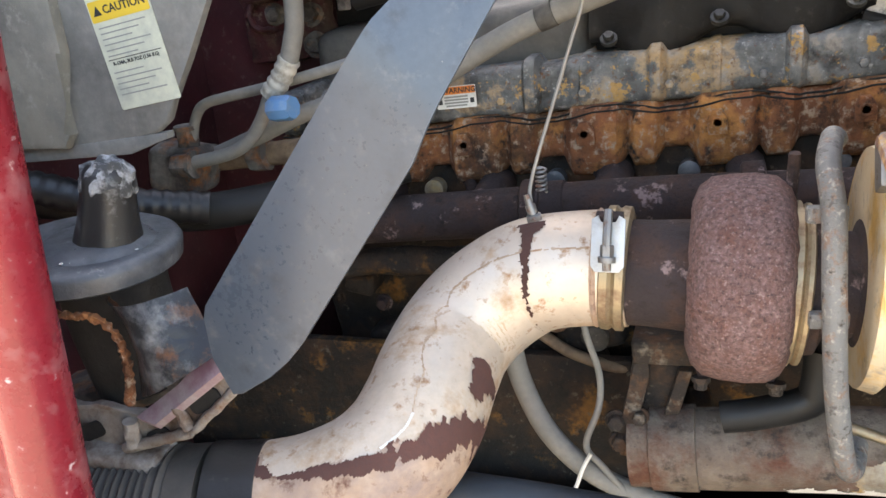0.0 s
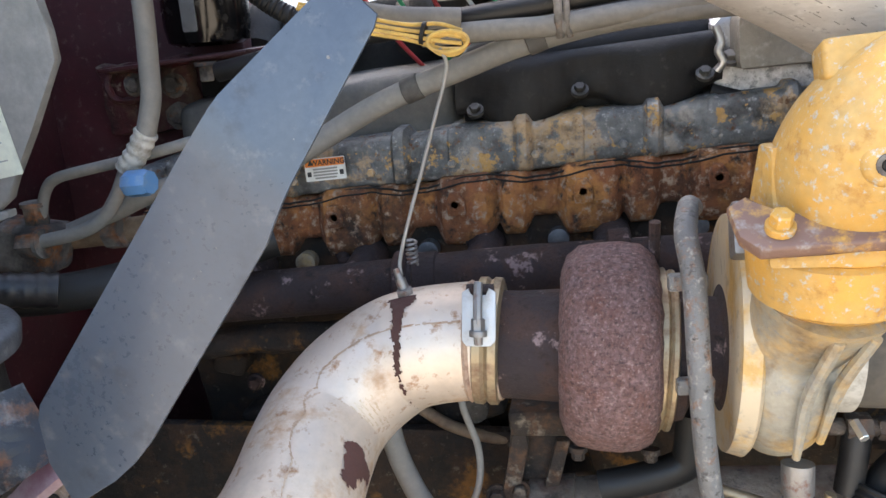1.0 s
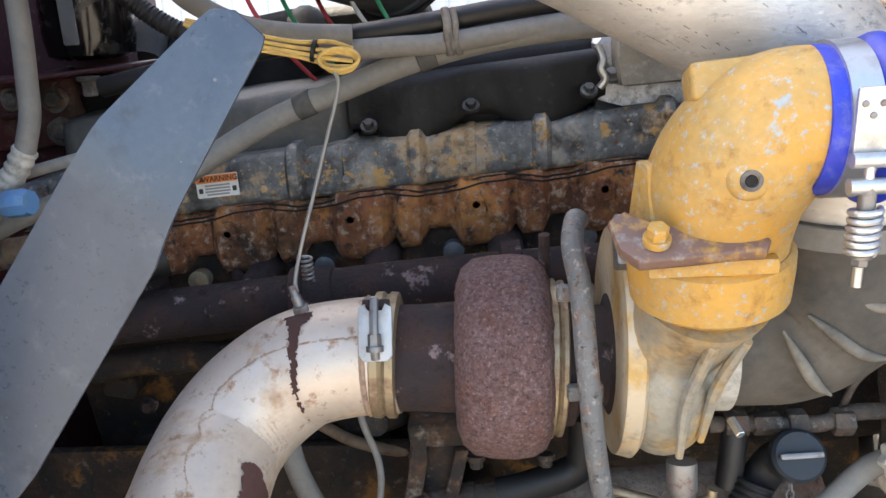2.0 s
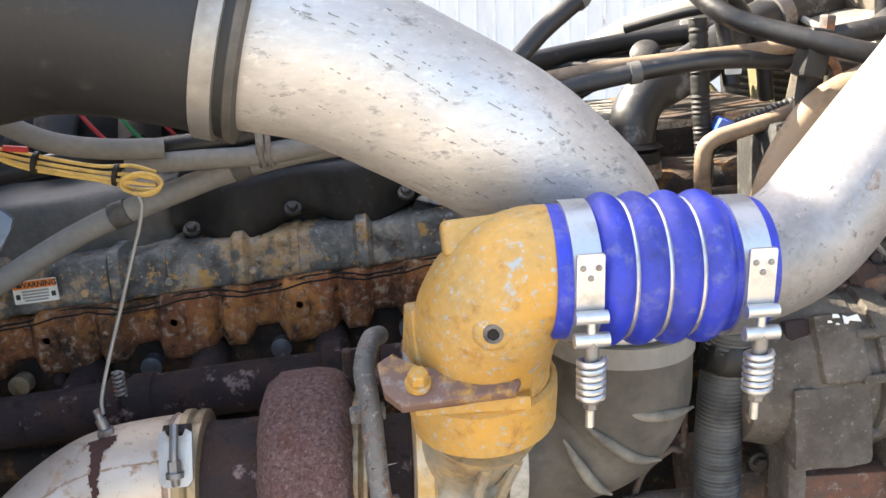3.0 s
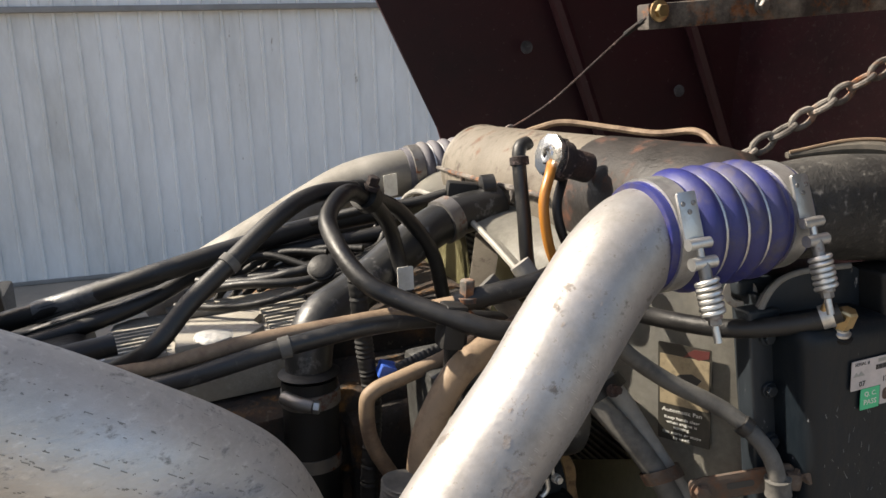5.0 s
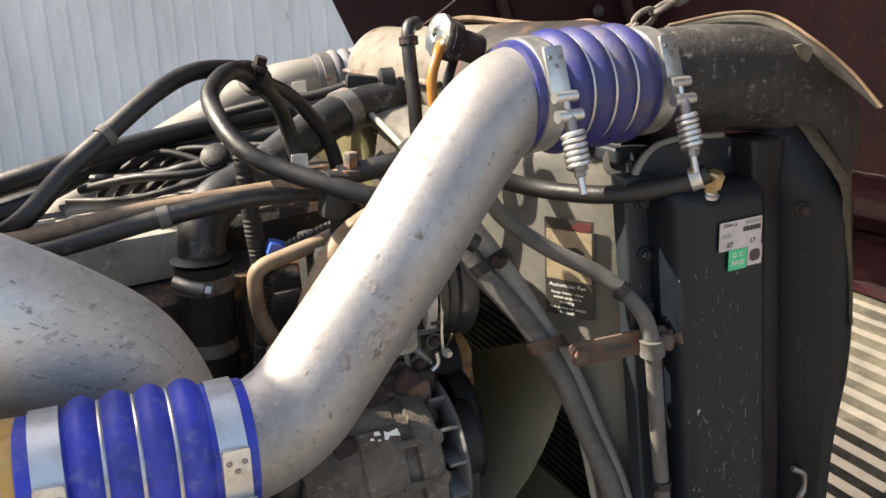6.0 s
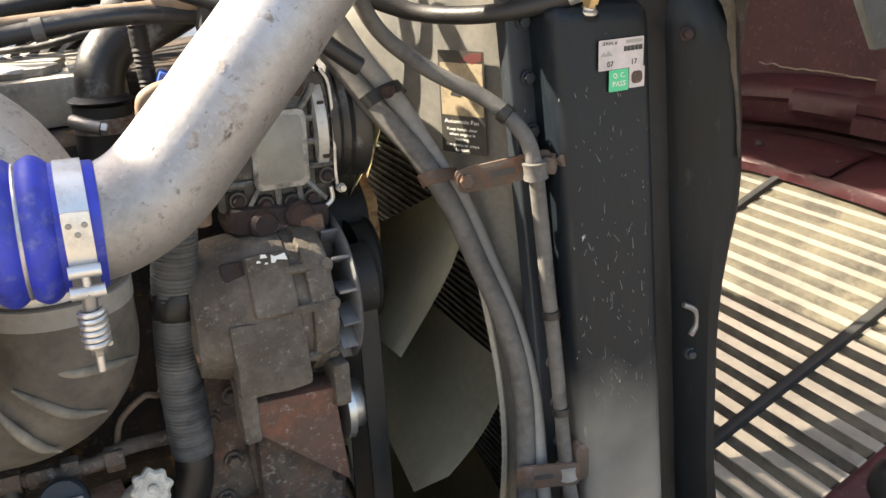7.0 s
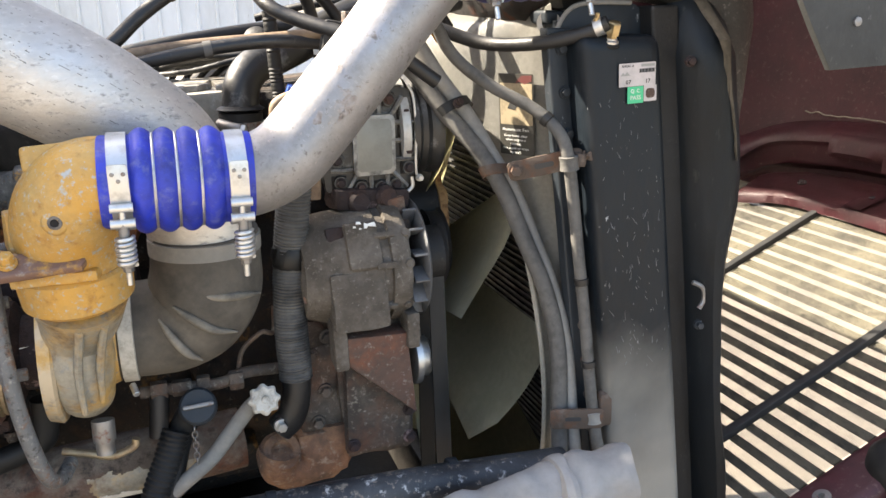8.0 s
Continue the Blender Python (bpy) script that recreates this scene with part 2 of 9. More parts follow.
M_washer_grey = surf("grey_rubber_washer", (0.085, 0.09, 0.098), 0.34, 0.0, 0.25, 90, [((0.20, 0.20, 0.205), 0.6, 0.0, 12, 0.34, 1.4), ((0.03, 0.031, 0.034), 0.6, 0.0, 14, 0.34, 1.0), ((0.30, 0.30, 0.30), 0.7, 0.0, 60, 0.16, 0.5)], 0.25, 160)
M_bracket_rust = surf("rust_blistered_bracket", (0.075, 0.065, 0.06), 0.75, 0.2, 0.4, 90, [((0.26, 0.1, 0.035), 0.95, 0.0, 22, 0.36, 0.5), ((0.34, 0.31, 0.27), 0.85, 0.0, 15, 0.3, 1.4)], 0.5, 130)
M_purple = surf("chalky_mauve_paint", (0.25, 0.13, 0.17), 0.6, 0.0, 0.2, 90, [((0.42, 0.36, 0.36), 0.8, 0.0, 20, 0.35, 1.4)], 0.2)
M_pipe_rust = surf("grey_brown_rusty_pipe", (0.15, 0.115, 0.088), 0.85, 0.0, 0.35, 110, [((0.22, 0.18, 0.145), 0.9, 0.0, 22, 0.40, 1.0), ((0.12, 0.05, 0.03), 0.9, 0.0, 14, 0.38, 0.8), ((0.045, 0.035, 0.03), 0.85, 0.0, 40, 0.28, 0.7)], 0.7, 140)
M_bracket_brown = surf("grey_brown_slotted_bracket", (0.085, 0.062, 0.048), 0.75, 0.2, 0.35, 100, [((0.14, 0.066, 0.036), 0.9, 0.0, 26, 0.34, 0.7), ((0.19, 0.17, 0.15), 0.85, 0.0, 16, 0.26, 1.0)], 0.4, 150)
M_tank = surf("dusty_black_radiator_paint", (0.007, 0.0105, 0.014), 0.42, 0.0, 0.3, 110, [((0.038, 0.047, 0.058), 0.7, 0.0, 5, 0.40, 2.6), ((0.3, 0.3, 0.3), 0.7, 0.0, 110, 0.07, 0.25)], 0.15, 160, (1, 1, 0.35), spec=0.4)
M_shroud = surf("dusty_black_shroud", (0.17, 0.172, 0.17), 0.42, 0.0, 0.2, 110, [((0.42, 0.395, 0.335), 0.65, 0.0, 3, 0.50, 2.6), ((0.30, 0.285, 0.25), 0.7, 0.0, 40, 0.2, 0.8)], 0.05, 160)
M_fan = surf("dusty_olive_fan_plastic", (0.46, 0.435, 0.29), 0.5, 0.0, 0.15, 80, [((0.54, 0.52, 0.41), 0.75, 0.0, 6, 0.42, 2.4)], 0.1, 120)
M_fan_yellow = surf("yellow_fan_ring", (0.6, 0.4, 0.04), 0.5, 0.0, 0.2, 80, (), 0.1)
M_alt = surf("grimy_alternator_casting", (0.105, 0.09, 0.074), 0.8, 0.2, 0.35, 120, [((0.05, 0.04, 0.03), 0.9, 0.0, 12, 0.42, 1.6), ((0.2, 0.175, 0.15), 0.9, 0.0, 16, 0.24, 1.8), ((0.27, 0.25, 0.22), 0.9, 0.0, 150, 0.16, 0.7)], 0.7, 160)
M_brown = surf("oily_brown_casting", (0.068, 0.052, 0.041), 0.75, 0.1, 0.4, 90, [((0.15, 0.065, 0.036), 0.85, 0.0, 12, 0.36, 1.2), ((0.16, 0.14, 0.115), 0.9, 0.0, 16, 0.30, 1.6), ((0.025, 0.02, 0.017), 0.7, 0.0, 9, 0.34, 1.2), ((0.26, 0.23, 0.19), 0.9, 0.0, 110, 0.2, 0.7)], 0.7, 120)
M_brown_red = surf("rust_red_cover_plate", (0.10, 0.052, 0.037), 0.8, 0.0, 0.4, 80, [((0.06, 0.05, 0.042), 0.85, 0.0, 9, 0.46, 1.6), ((0.17, 0.065, 0.035), 0.9, 0.0, 18, 0.32, 1.0), ((0.24, 0.21, 0.175), 0.9, 0.0, 120, 0.2, 0.7)], 0.6, 120)
M_rim_tan = surf("rusty_tan_rim", (0.36, 0.22, 0.1), 0.8, 0.0, 0.3, 120, [((0.14, 0.07, 0.035), 0.9, 0.0, 50, 0.4, 0.8)], 0.4, 160)
M_vane = surf("dusty_steel_vane", (0.16, 0.165, 0.175), 0.5, 0.4, 0.2, 120, [((0.07, 0.06, 0.05), 0.8, 0.0, 24, 0.35, 1.2)], 0.15)
M_cast_oily = surf("oily_grey_casting", (0.055, 0.055, 0.053), 0.45, 0.25, 0.35, 120, [((0.22, 0.22, 0.205), 0.55, 0.5, 40, 0.27, 0.7), ((0.02, 0.018, 0.016), 0.6, 0.0, 18, 0.34, 1.2)], 0.35, 160)
M_panel_grey = surf("grey_green_plate", (0.20, 0.205, 0.185), 0.5, 0.2, 0.12, 120, [((0.13, 0.125, 0.11), 0.7, 0.0, 14, 0.34, 1.6)], 0.12, 160)
M_hvac_tan = surf("tan_dusted_plastic", (0.27, 0.245, 0.2), 0.75, 0.0, 0.15, 100, [((0.12, 0.115, 0.105), 0.75, 0.0, 7, 0.34, 1.8), ((0.4, 0.37, 0.32), 0.85, 0.0, 40, 0.2, 0.8)], 0.2, 160)
M_neck = surf("scuffed_dark_neck", (0.032, 0.035, 0.040), 0.4, 0.3, 0.3, 90, [((0.21, 0.085, 0.035), 0.9, 0.0, 18, 0.3, 0.7), ((0.26, 0.26, 0.26), 0.6, 0.2, 26, 0.25, 1.2)], 0.3, 130)
M_mount_torn = surf("torn_pale_rubber", (0.06, 0.06, 0.06), 0.7, 0.0, 0.3, 100, [((0.42, 0.42, 0.42), 0.8, 0.0, 60, 0.42, 0.8)], 0.6, 200)
M_bracket_pale = surf("chalky_corroded_bracket", (0.22, 0.18, 0.15), 0.85, 0.0, 0.35, 90, [((0.2, 0.09, 0.045), 0.95, 0.0, 24, 0.36, 0.8), ((0.4, 0.37, 0.34), 0.85, 0.0, 16, 0.36, 1.4), ((0.03, 0.025, 0.02), 0.8, 0.0, 12, 0.3, 1.0)], 0.6, 130)
M_film = surf("peeling_film", (0.36, 0.33, 0.31), 0.6, 0.3, 0.2, 160, [((0.22, 0.17, 0.14), 0.7, 0.1, 60, 0.35, 1.0)], 0.3, 200)
M_print_grey = surf("worn_print", (0.40, 0.38, 0.37), 0.5, 0.4, 0.1, 200, (), 0.0)
M_scuff = surf("dark_scuff", (0.38, 0.365, 0.335), 0.55, 0.6, 0.3, 200, [((0.24, 0.23, 0.21), 0.6, 0.4, 30, 0.4, 1.0)], 0.0)
M_edge_alu = surf("worn_casting_edge", (0.30, 0.30, 0.285), 0.48, 0.6, 0.25, 120, [((0.07, 0.066, 0.06), 0.7, 0.2, 34, 0.44, 1.0)], 0.3, 200)
M_rib_dull = surf("dull_rib_metal", (0.16, 0.16, 0.155), 0.45, 0.5, 0.3, 120, [((0.05, 0.045, 0.04), 0.7, 0.0, 30, 0.38, 1.0)], 0.2)
# Black for gasket joints, and for shade painted into grooves, pockets and holes.
M_joint_and_gap = surf("black_joint_and_gap_shade", (0.012, 0.010, 0.009), 0.9, 0.0, 0.3, 120, (), 0.2)
M_hose_mid = surf("dusty_dark_hose", (0.075, 0.073, 0.07), 0.7, 0.0, 0.25, 120, [((0.15, 0.14, 0.125), 0.9, 0.0, 12, 0.38, 2.0), ((0.03, 0.03, 0.03), 0.6, 0.0, 22, 0.3, 1.2)], 0.15, 200)
M_chip = surf("pale_chip", (0.13, 0.135, 0.14), 0.7, 0.0, 0.4, 200, (), 0.0)
M_outlet = surf("rusty_water_outlet", (0.21, 0.108, 0.062), 0.85, 0.0, 0.45, 110, [((0.34, 0.18, 0.095), 0.9, 0.0, 20, 0.38, 1.0), ((0.08, 0.05, 0.035), 0.85, 0.0, 14, 0.42, 1.2), ((0.36, 0.29, 0.22), 0.9, 0.0, 60, 0.2, 0.8)], 0.9, 140)
M_cast_dusty = surf("dusty_cast_duct", (0.018, 0.0185, 0.019), 0.5, 0.1, 0.35, 120, [((0.075, 0.07, 0.063), 0.85, 0.0, 9, 0.38, 2.2), ((0.17, 0.16, 0.145), 0.9, 0.0, 120, 0.22, 0.6)], 0.6, 150)
# Pale colour that carries the highlights along the rubber elbow's ridges.
M_crease_highlight = surf("pale_highlight_crease", (0.22, 0.20, 0.165), 0.8, 0.0, 0.2, 120, [((0.06, 0.055, 0.048), 0.8, 0.0, 20, 0.4, 1.6)], 0.1)
M_alu_speckled = surf("speckled_bare_casting", (0.55, 0.56, 0.57), 0.42, 0.5, 0.2, 120, [((0.72, 0.73, 0.74), 0.5, 0.3, 60, 0.42, 0.8), ((0.30, 0.31, 0.32), 0.6, 0.2, 90, 0.34, 0.6), ((0.07, 0.075, 0.08), 0.6, 0.1, 11, 0.28, 0.5)], 0.3, 160)
M_black_gloss = surf("glossy_black_plastic", (0.004, 0.004, 0.0045), 0.14, 0.0, 0.2, 60, [((0.02, 0.019, 0.018), 0.6, 0.0, 30, 0.2, 1.0)], 0.03)
M_red_dirty = surf("grimy_red_bracket_paint", (0.075, 0.014, 0.016), 0.6, 0.0, 0.4, 90, [((0.13, 0.085, 0.06), 0.9, 0.0, 22, 0.38, 0.8), ((0.02, 0.012, 0.012), 0.7, 0.0, 14, 0.36, 1.0), ((0.24, 0.19, 0.15), 0.9, 0.0, 60, 0.2, 0.5)], 0.7, 110)
M_label_dull = surf("dusty_label_paper", (0.52, 0.47, 0.46), 0.55, 0.0, 0.08, 60, [((0.34, 0.32, 0.31), 0.65, 0.0, 20, 0.28, 1.6)], 0.0)
M_label_olive = surf("faded_olive_label", (0.034, 0.032, 0.027), 0.5, 0.0, 0.1, 60, [((0.09, 0.082, 0.065), 0.6, 0.0, 14, 0.26, 1.6)], 0.0)
M_coupling = surf("dust_filmed_rubber_coupling", (0.009, 0.0095, 0.0105), 0.45, 0.0, 0.3, 100, [((0.03, 0.029, 0.028), 0.8, 0.0, 6, 0.40, 2.4), ((0.07, 0.065, 0.06), 0.9, 0.0, 40, 0.13, 0.8)], 0.15, 160)
M_band_dull = surf("dull_zinc_band", (0.40, 0.385, 0.36), 0.45, 0.8, 0.15, 120, [((0.26, 0.24, 0.21), 0.65, 0.4, 14, 0.36, 1.4)], 0.08)
M_pedestal = surf("grimy_rusted_pedestal", (0.045, 0.032, 0.024), 0.85, 0.0, 0.4, 100, [((0.15, 0.07, 0.032), 0.9, 0.0, 22, 0.34, 0.8), ((0.012, 0.010, 0.009), 0.8, 0.0, 12, 0.42, 1.0), ((0.19, 0.16, 0.125), 0.9, 0.0, 45, 0.22, 0.6)], 1.0, 110)
M_seal_pale = surf("pale_frayed_canvas", (0.19, 0.16, 0.12), 0.85, 0.0, 0.3, 150, [((0.10, 0.088, 0.068), 0.9, 0.0, 40, 0.34, 1.2)], 0.4)
M_bare = surf("bare_grey_fibreglass", (0.045, 0.046, 0.044), 0.7, 0.0, 0.3, 40, [((0.026, 0.027, 0.026), 0.75, 0.0, 8, 0.4, 1.6), ((0.14, 0.135, 0.125), 0.8, 0.0, 90, 0.12, 0.6)], 0.35, 120)
M_dark_filler = surf("grimy_black_filler", (0.012, 0.0115, 0.011), 0.7, 0.0, 0.4, 80, [((0.05, 0.045, 0.04), 0.85, 0.0, 10, 0.36, 1.6)], 0.5, 110)
M_alu_dusty = surf("dust_dulled_pipe", (0.24, 0.23, 0.21), 0.6, 0.4, 0.15, 80, [((0.15, 0.14, 0.12), 0.8, 0.1, 9, 0.42, 1.8)], 0.15, 140)
M_tube_chipped = surf("chipped_black_tube", (0.016, 0.018, 0.022), 0.42, 0.1, 0.3, 110, [((0.07, 0.075, 0.082), 0.6, 0.1, 8, 0.40, 1.8), ((0.24, 0.2, 0.16), 0.85, 0.0, 80, 0.26, 0.4), ((0.42, 0.42, 0.41), 0.7, 0.0, 55, 0.2, 0.4)], 0.4, 150)
M_blue_grey = surf("dust_greyed_silicone", (0.085, 0.085, 0.115), 0.6, 0.0, 0.2, 140, [((0.16, 0.15, 0.15), 0.8, 0.0, 9, 0.44, 2.0)], 0.1)
# Blotches carry dirt, and also the patchy sun and reflections on the bars.
M_grille_bar = surf("dirt_and_reflection_blotched_chrome", (0.20, 0.185, 0.15), 0.34, 0.75, 0.2, 60, [((0.12, 0.105, 0.075), 0.75, 0.1, 5, 0.48, 1.2), ((0.025, 0.024, 0.02), 0.8, 0.0, 7, 0.46, 0.4), ((0.04, 0.04, 0.032), 0.85, 0.0, 30, 0.36, 0.4)], 0.25, 120, (1, 0.6, 1))
M_rocker = surf("beige_dusted_casting", (0.34, 0.315, 0.27), 0.6, 0.2, 0.2, 120, [((0.18, 0.165, 0.14), 0.8, 0.0, 12, 0.36, 1.4), ((0.45, 0.43, 0.39), 0.6, 0.3, 30, 0.24, 0.8)], 0.35, 160)
M_ring_pale = surf("pale_cream_ring", (0.52, 0.43, 0.30), 0.5, 0.15, 0.12, 120, [((0.55, 0.34, 0.11), 0.5, 0.0, 12, 0.42, 0.6), ((0.3, 0.27, 0.23), 0.7, 0.1, 50, 0.2, 0.8)], 0.2)
M_exhaust_tan = surf("tan_heat_stain", (0.50, 0.39, 0.28), 0.6, 0.3, 0.2, 120, [((0.6, 0.52, 0.43), 0.5, 0.4, 60, 0.4, 1.4)], 0.1)
M_chrome = surf("worn_chrome", (0.75, 0.74, 0.72), 0.16, 1.0, 0.08, 80, [((0.3, 0.27, 0.2), 0.5, 0.5, 16, 0.25, 1.4)], 0.02)
M_black_bar = surf("black_grille_brace", (0.02, 0.02, 0.02), 0.55, 0.0, 0.3, 80, (), 0.1)
M_surge = surf("grimy_cream_surge_tank", (0.20, 0.178, 0.145), 0.5, 0.0, 0.25, 80, [((0.10, 0.082, 0.064), 0.75, 0.0, 5, 0.44, 1.6), ((0.13, 0.065, 0.038), 0.9, 0.0, 16, 0.22, 0.4), ((0.06, 0.045, 0.036), 0.85, 0.0, 40, 0.22, 0.7)], 0.3, 140)
# Rust patches over a black that also carries the tank's shaded half.
M_surge_shaded = surf("rust_and_shade_tank_black", (0.009, 0.0075, 0.007), 0.45, 0.0, 0.3, 80, [((0.026, 0.02, 0.017), 0.8, 0.0, 7, 0.40, 1.8), ((0.10, 0.038, 0.02), 0.9, 0.0, 22, 0.28, 0.6)], 0.3, 140)
M_amber = surf("amber_plastic_hose", (0.42, 0.17, 0.03), 0.35, 0.0, 0.2, 80, (), 0.05)
M_wall = surf("white_painted_steel_siding", (0.75, 0.77, 0.785), 0.5, 0.0, 0.05, 12, [((0.52, 0.52, 0.5), 0.6, 0.0, 1.2, 0.35, 2.4), ((0.3, 0.28, 0.26), 0.7, 0.0, 9, 0.06, 0.2)], 0.02, 30, (1, 1, 0.3), coarse=0.6)
M_wall_trim = surf("grey_metal_trim", (0.22, 0.22, 0.22), 0.6, 0.2, 0.2, 20, (), 0.1)
M_ground = surf("dusty_concrete_yard", (0.27, 0.235, 0.19), 0.9, 0.0, 0.2, 25, [((0.17, 0.15, 0.13), 0.9, 0.0, 1.1, 0.42, 1.8)], 0.3, 60, coarse=1.0)
M_white = surf("white_label_paper", (0.78, 0.78, 0.74), 0.5, 0.0, 0.06, 60, [((0.5, 0.48, 0.42), 0.6, 0.0, 20, 0.24, 1.6)], 0.0)
M_cream_label = surf("yellowed_label_paper", (0.62, 0.62, 0.48), 0.5, 0.0, 0.06, 60, [((0.42, 0.42, 0.36), 0.6, 0.0, 24, 0.3, 1.6)], 0.0)
M_label_yellow = surf("yellow_label_print", (0.75, 0.5, 0.05), 0.5, 0.0, 0.08, 60, (), 0.0)
M_label_orange = surf("orange_label_print", (0.75, 0.22, 0.04), 0.5, 0.0, 0.08, 60, (), 0.0)
M_label_red = surf("maroon_label_print", (0.10, 0.028, 0.026), 0.5, 0.0, 0.2, 60, (), 0.0)
M_label_green = surf("green_label_print", (0.05, 0.45, 0.22), 0.5, 0.0, 0.1, 60, (), 0.0)
M_label_gold = surf("gold_label_print", (0.30, 0.245, 0.16), 0.5, 0.0, 0.15, 60, [((0.2, 0.165, 0.11), 0.6, 0.0, 50, 0.35, 1.0)], 0.0)
M_ink = surf("black_print", (0.03, 0.03, 0.03), 0.6, 0.0, 0.1, 60, (), 0.0)
M_ink_grey = surf("grey_print", (0.28, 0.28, 0.26), 0.6, 0.0, 0.1, 60, (), 0.0)
M_yellow_wire = surf("yellow_wire", (0.7, 0.46, 0.12), 0.5, 0.0, 0.15, 60, [((0.4, 0.26, 0.1), 0.7, 0.0, 60, 0.3, 1.5)], 0.0)
M_red_wire = surf("red_wire", (0.5, 0.04, 0.04), 0.5, 0.0, 0.15, 60, (), 0.0)
M_green_wire = surf("green_wire", (0.04, 0.3, 0.12), 0.5, 0.0, 0.15, 60, (), 0.0)
M_braid = surf("braided_steel_lead", (0.42, 0.4, 0.36), 0.45, 0.8, 0.2, 900, (), 0.4, 900)
M_blue_cap = surf("pale_blue_plastic", (0.1, 0.24, 0.45), 0.5, 0.0, 0.12, 90, [((0.3, 0.36, 0.42), 0.7, 0.0, 40, 0.24, 1.2)], 0.05)
M_cap_white = surf("off_white_plastic_knob", (0.50, 0.48, 0.43), 0.5, 0.0, 0.12, 90, [((0.28, 0.255, 0.21), 0.7, 0.0, 60, 0.34, 1.2)], 0.15)
M_blue_conn = surf("blue_connector", (0.03, 0.09, 0.4), 0.45, 0.0, 0.1, 90, (), 0.0)
M_core = surf("radiator_core_fins", (0.03, 0.03, 0.03), 0.6, 0.3, 0.3, 80, (), 0.1)
M_mesh = surf("insect_screen_wire", (0.21, 0.19, 0.14), 0.55, 0.3, 0.2, 80, [((0.06, 0.055, 0.045), 0.8, 0.0, 5, 0.46, 0.8)], 0.0)
M_cloth = surf("grey_crumpled_sleeve", (0.3, 0.29, 0.28), 0.85, 0.0, 0.15, 60, [((0.2, 0.19, 0.18), 0.9, 0.0, 10, 0.4, 2.0)], 0.3, 90)



def road_dust(name, plain, dusty, z_line, depth):
    """Paint with a film of splashed road dust that thickens below a ragged line."""
    m = surf(name, plain, 0.48, 0.0, 0.3, 110, [((0.4, 0.4, 0.4), 0.7, 0.0, 120, 0.07, 0.25)], 0.15, 160, (1, 1, 0.35), spec=0.3)
    nt = m.node_tree
    n, ln = nt.nodes, nt.links
    b = n["Principled BSDF"]
    paint = b.inputs["Base Color"].links[0].from_socket
    tc = n.new("ShaderNodeTexCoord")
    sep = n.new("ShaderNodeSeparateXYZ")
    ln.new(tc.outputs["Object"], sep.inputs[0])
    nz = n.new("ShaderNodeTexNoise")
    nz.inputs["Scale"].default_value, nz.inputs["Detail"].default_value = 7, 9
    ln.new(tc.outputs["Object"], nz.inputs["Vector"])
    add = n.new("ShaderNodeMath")
    add.operation = "MULTIPLY_ADD"
    ln.new(nz.outputs["Fac"], add.inputs[0])
    add.inputs[1].default_value = -0.30
    ln.new(sep.outputs["Z"], add.inputs[2])
    mr = n.new("ShaderNodeMapRange")
    ln.new(add.outputs[0], mr.inputs["Value"])
    mr.inputs["From Min"].default_value, mr.inputs["From Max"].default_value = z_line - 0.15 + depth, z_line - 0.15 - depth
    mr.inputs["To Max"].default_value = 0.9
    mx = n.new("ShaderNodeMix")
    mx.data_type = "RGBA"
    ln.new(mr.outputs[0], mx.inputs[0])
    ln.new(paint, mx.inputs[6])
    mx.inputs[7].default_value = (*dusty, 1)
    ln.new(mx.outputs[2], b.inputs["Base Color"])
    b.inputs["Roughness"].links[0].from_node.inputs[3].default_value = 0.6
    return m


M_tank_side = road_dust("radiator_paint_under_road_dust", (0.005, 0.0085, 0.0125), (0.25, 0.24, 0.215), 1.08, 0.15)

# ---- shape helpers ----
def part(name, bm, material, parent=None, label="", smooth=True, weld=False):
    """Links a bmesh as one mesh object, under a thing or a part of it."""
    if weld:
        bmesh.ops.remove_doubles(bm, verts=bm.verts, dist=1e-5)
    bmesh.ops.recalc_face_normals(bm, faces=bm.faces)
    me = bpy.data.meshes.new(name)
    bm.to_mesh(me)
    bm.free()
    if smooth:
        me.polygons.foreach_set("use_smooth", [True] * len(me.polygons))
        me.set_sharp_from_angle(angle=radians(38))
    me.materials.append(material)
    ob = new(name, me)
    if parent is not None:
        ob.parent = parent
    if label:
        ob["label"] = label
    return ob


def thing(name, label, category, at=(0, 0, 0), group="", kind=""):
    ob = tagged(new(name), label, category, group, kind)
    ob.location = (0, 0, 0)
    ob.empty_display_size = 0.02
    return ob


def curve_points(pts, per=8, closed=False):
    """A smooth line through control points (x, y, z) or (x, y, z, radius)."""
    P = [np.array(p, float) for p in pts]
    out = []
    n = len(P)
    last = n if closed else n - 1
    for i in range(last):
        a, b = P[i], P[(i + 1) % n]
        pa = P[i - 1] if i or closed else 2 * a - b
        pb = P[(i + 2) % n] if closed or i + 2 < n else 2 * b - a
        for k in range(per):
            u = k / per
            out.append(0.5 * (2 * a + (b - pa) * u + (2 * pa - 5 * a + 4 * b - pb) * u * u + (3 * a - pa - 3 * b + pb) * u ** 3))
    if not closed:
        out.append(P[-1])
    return out


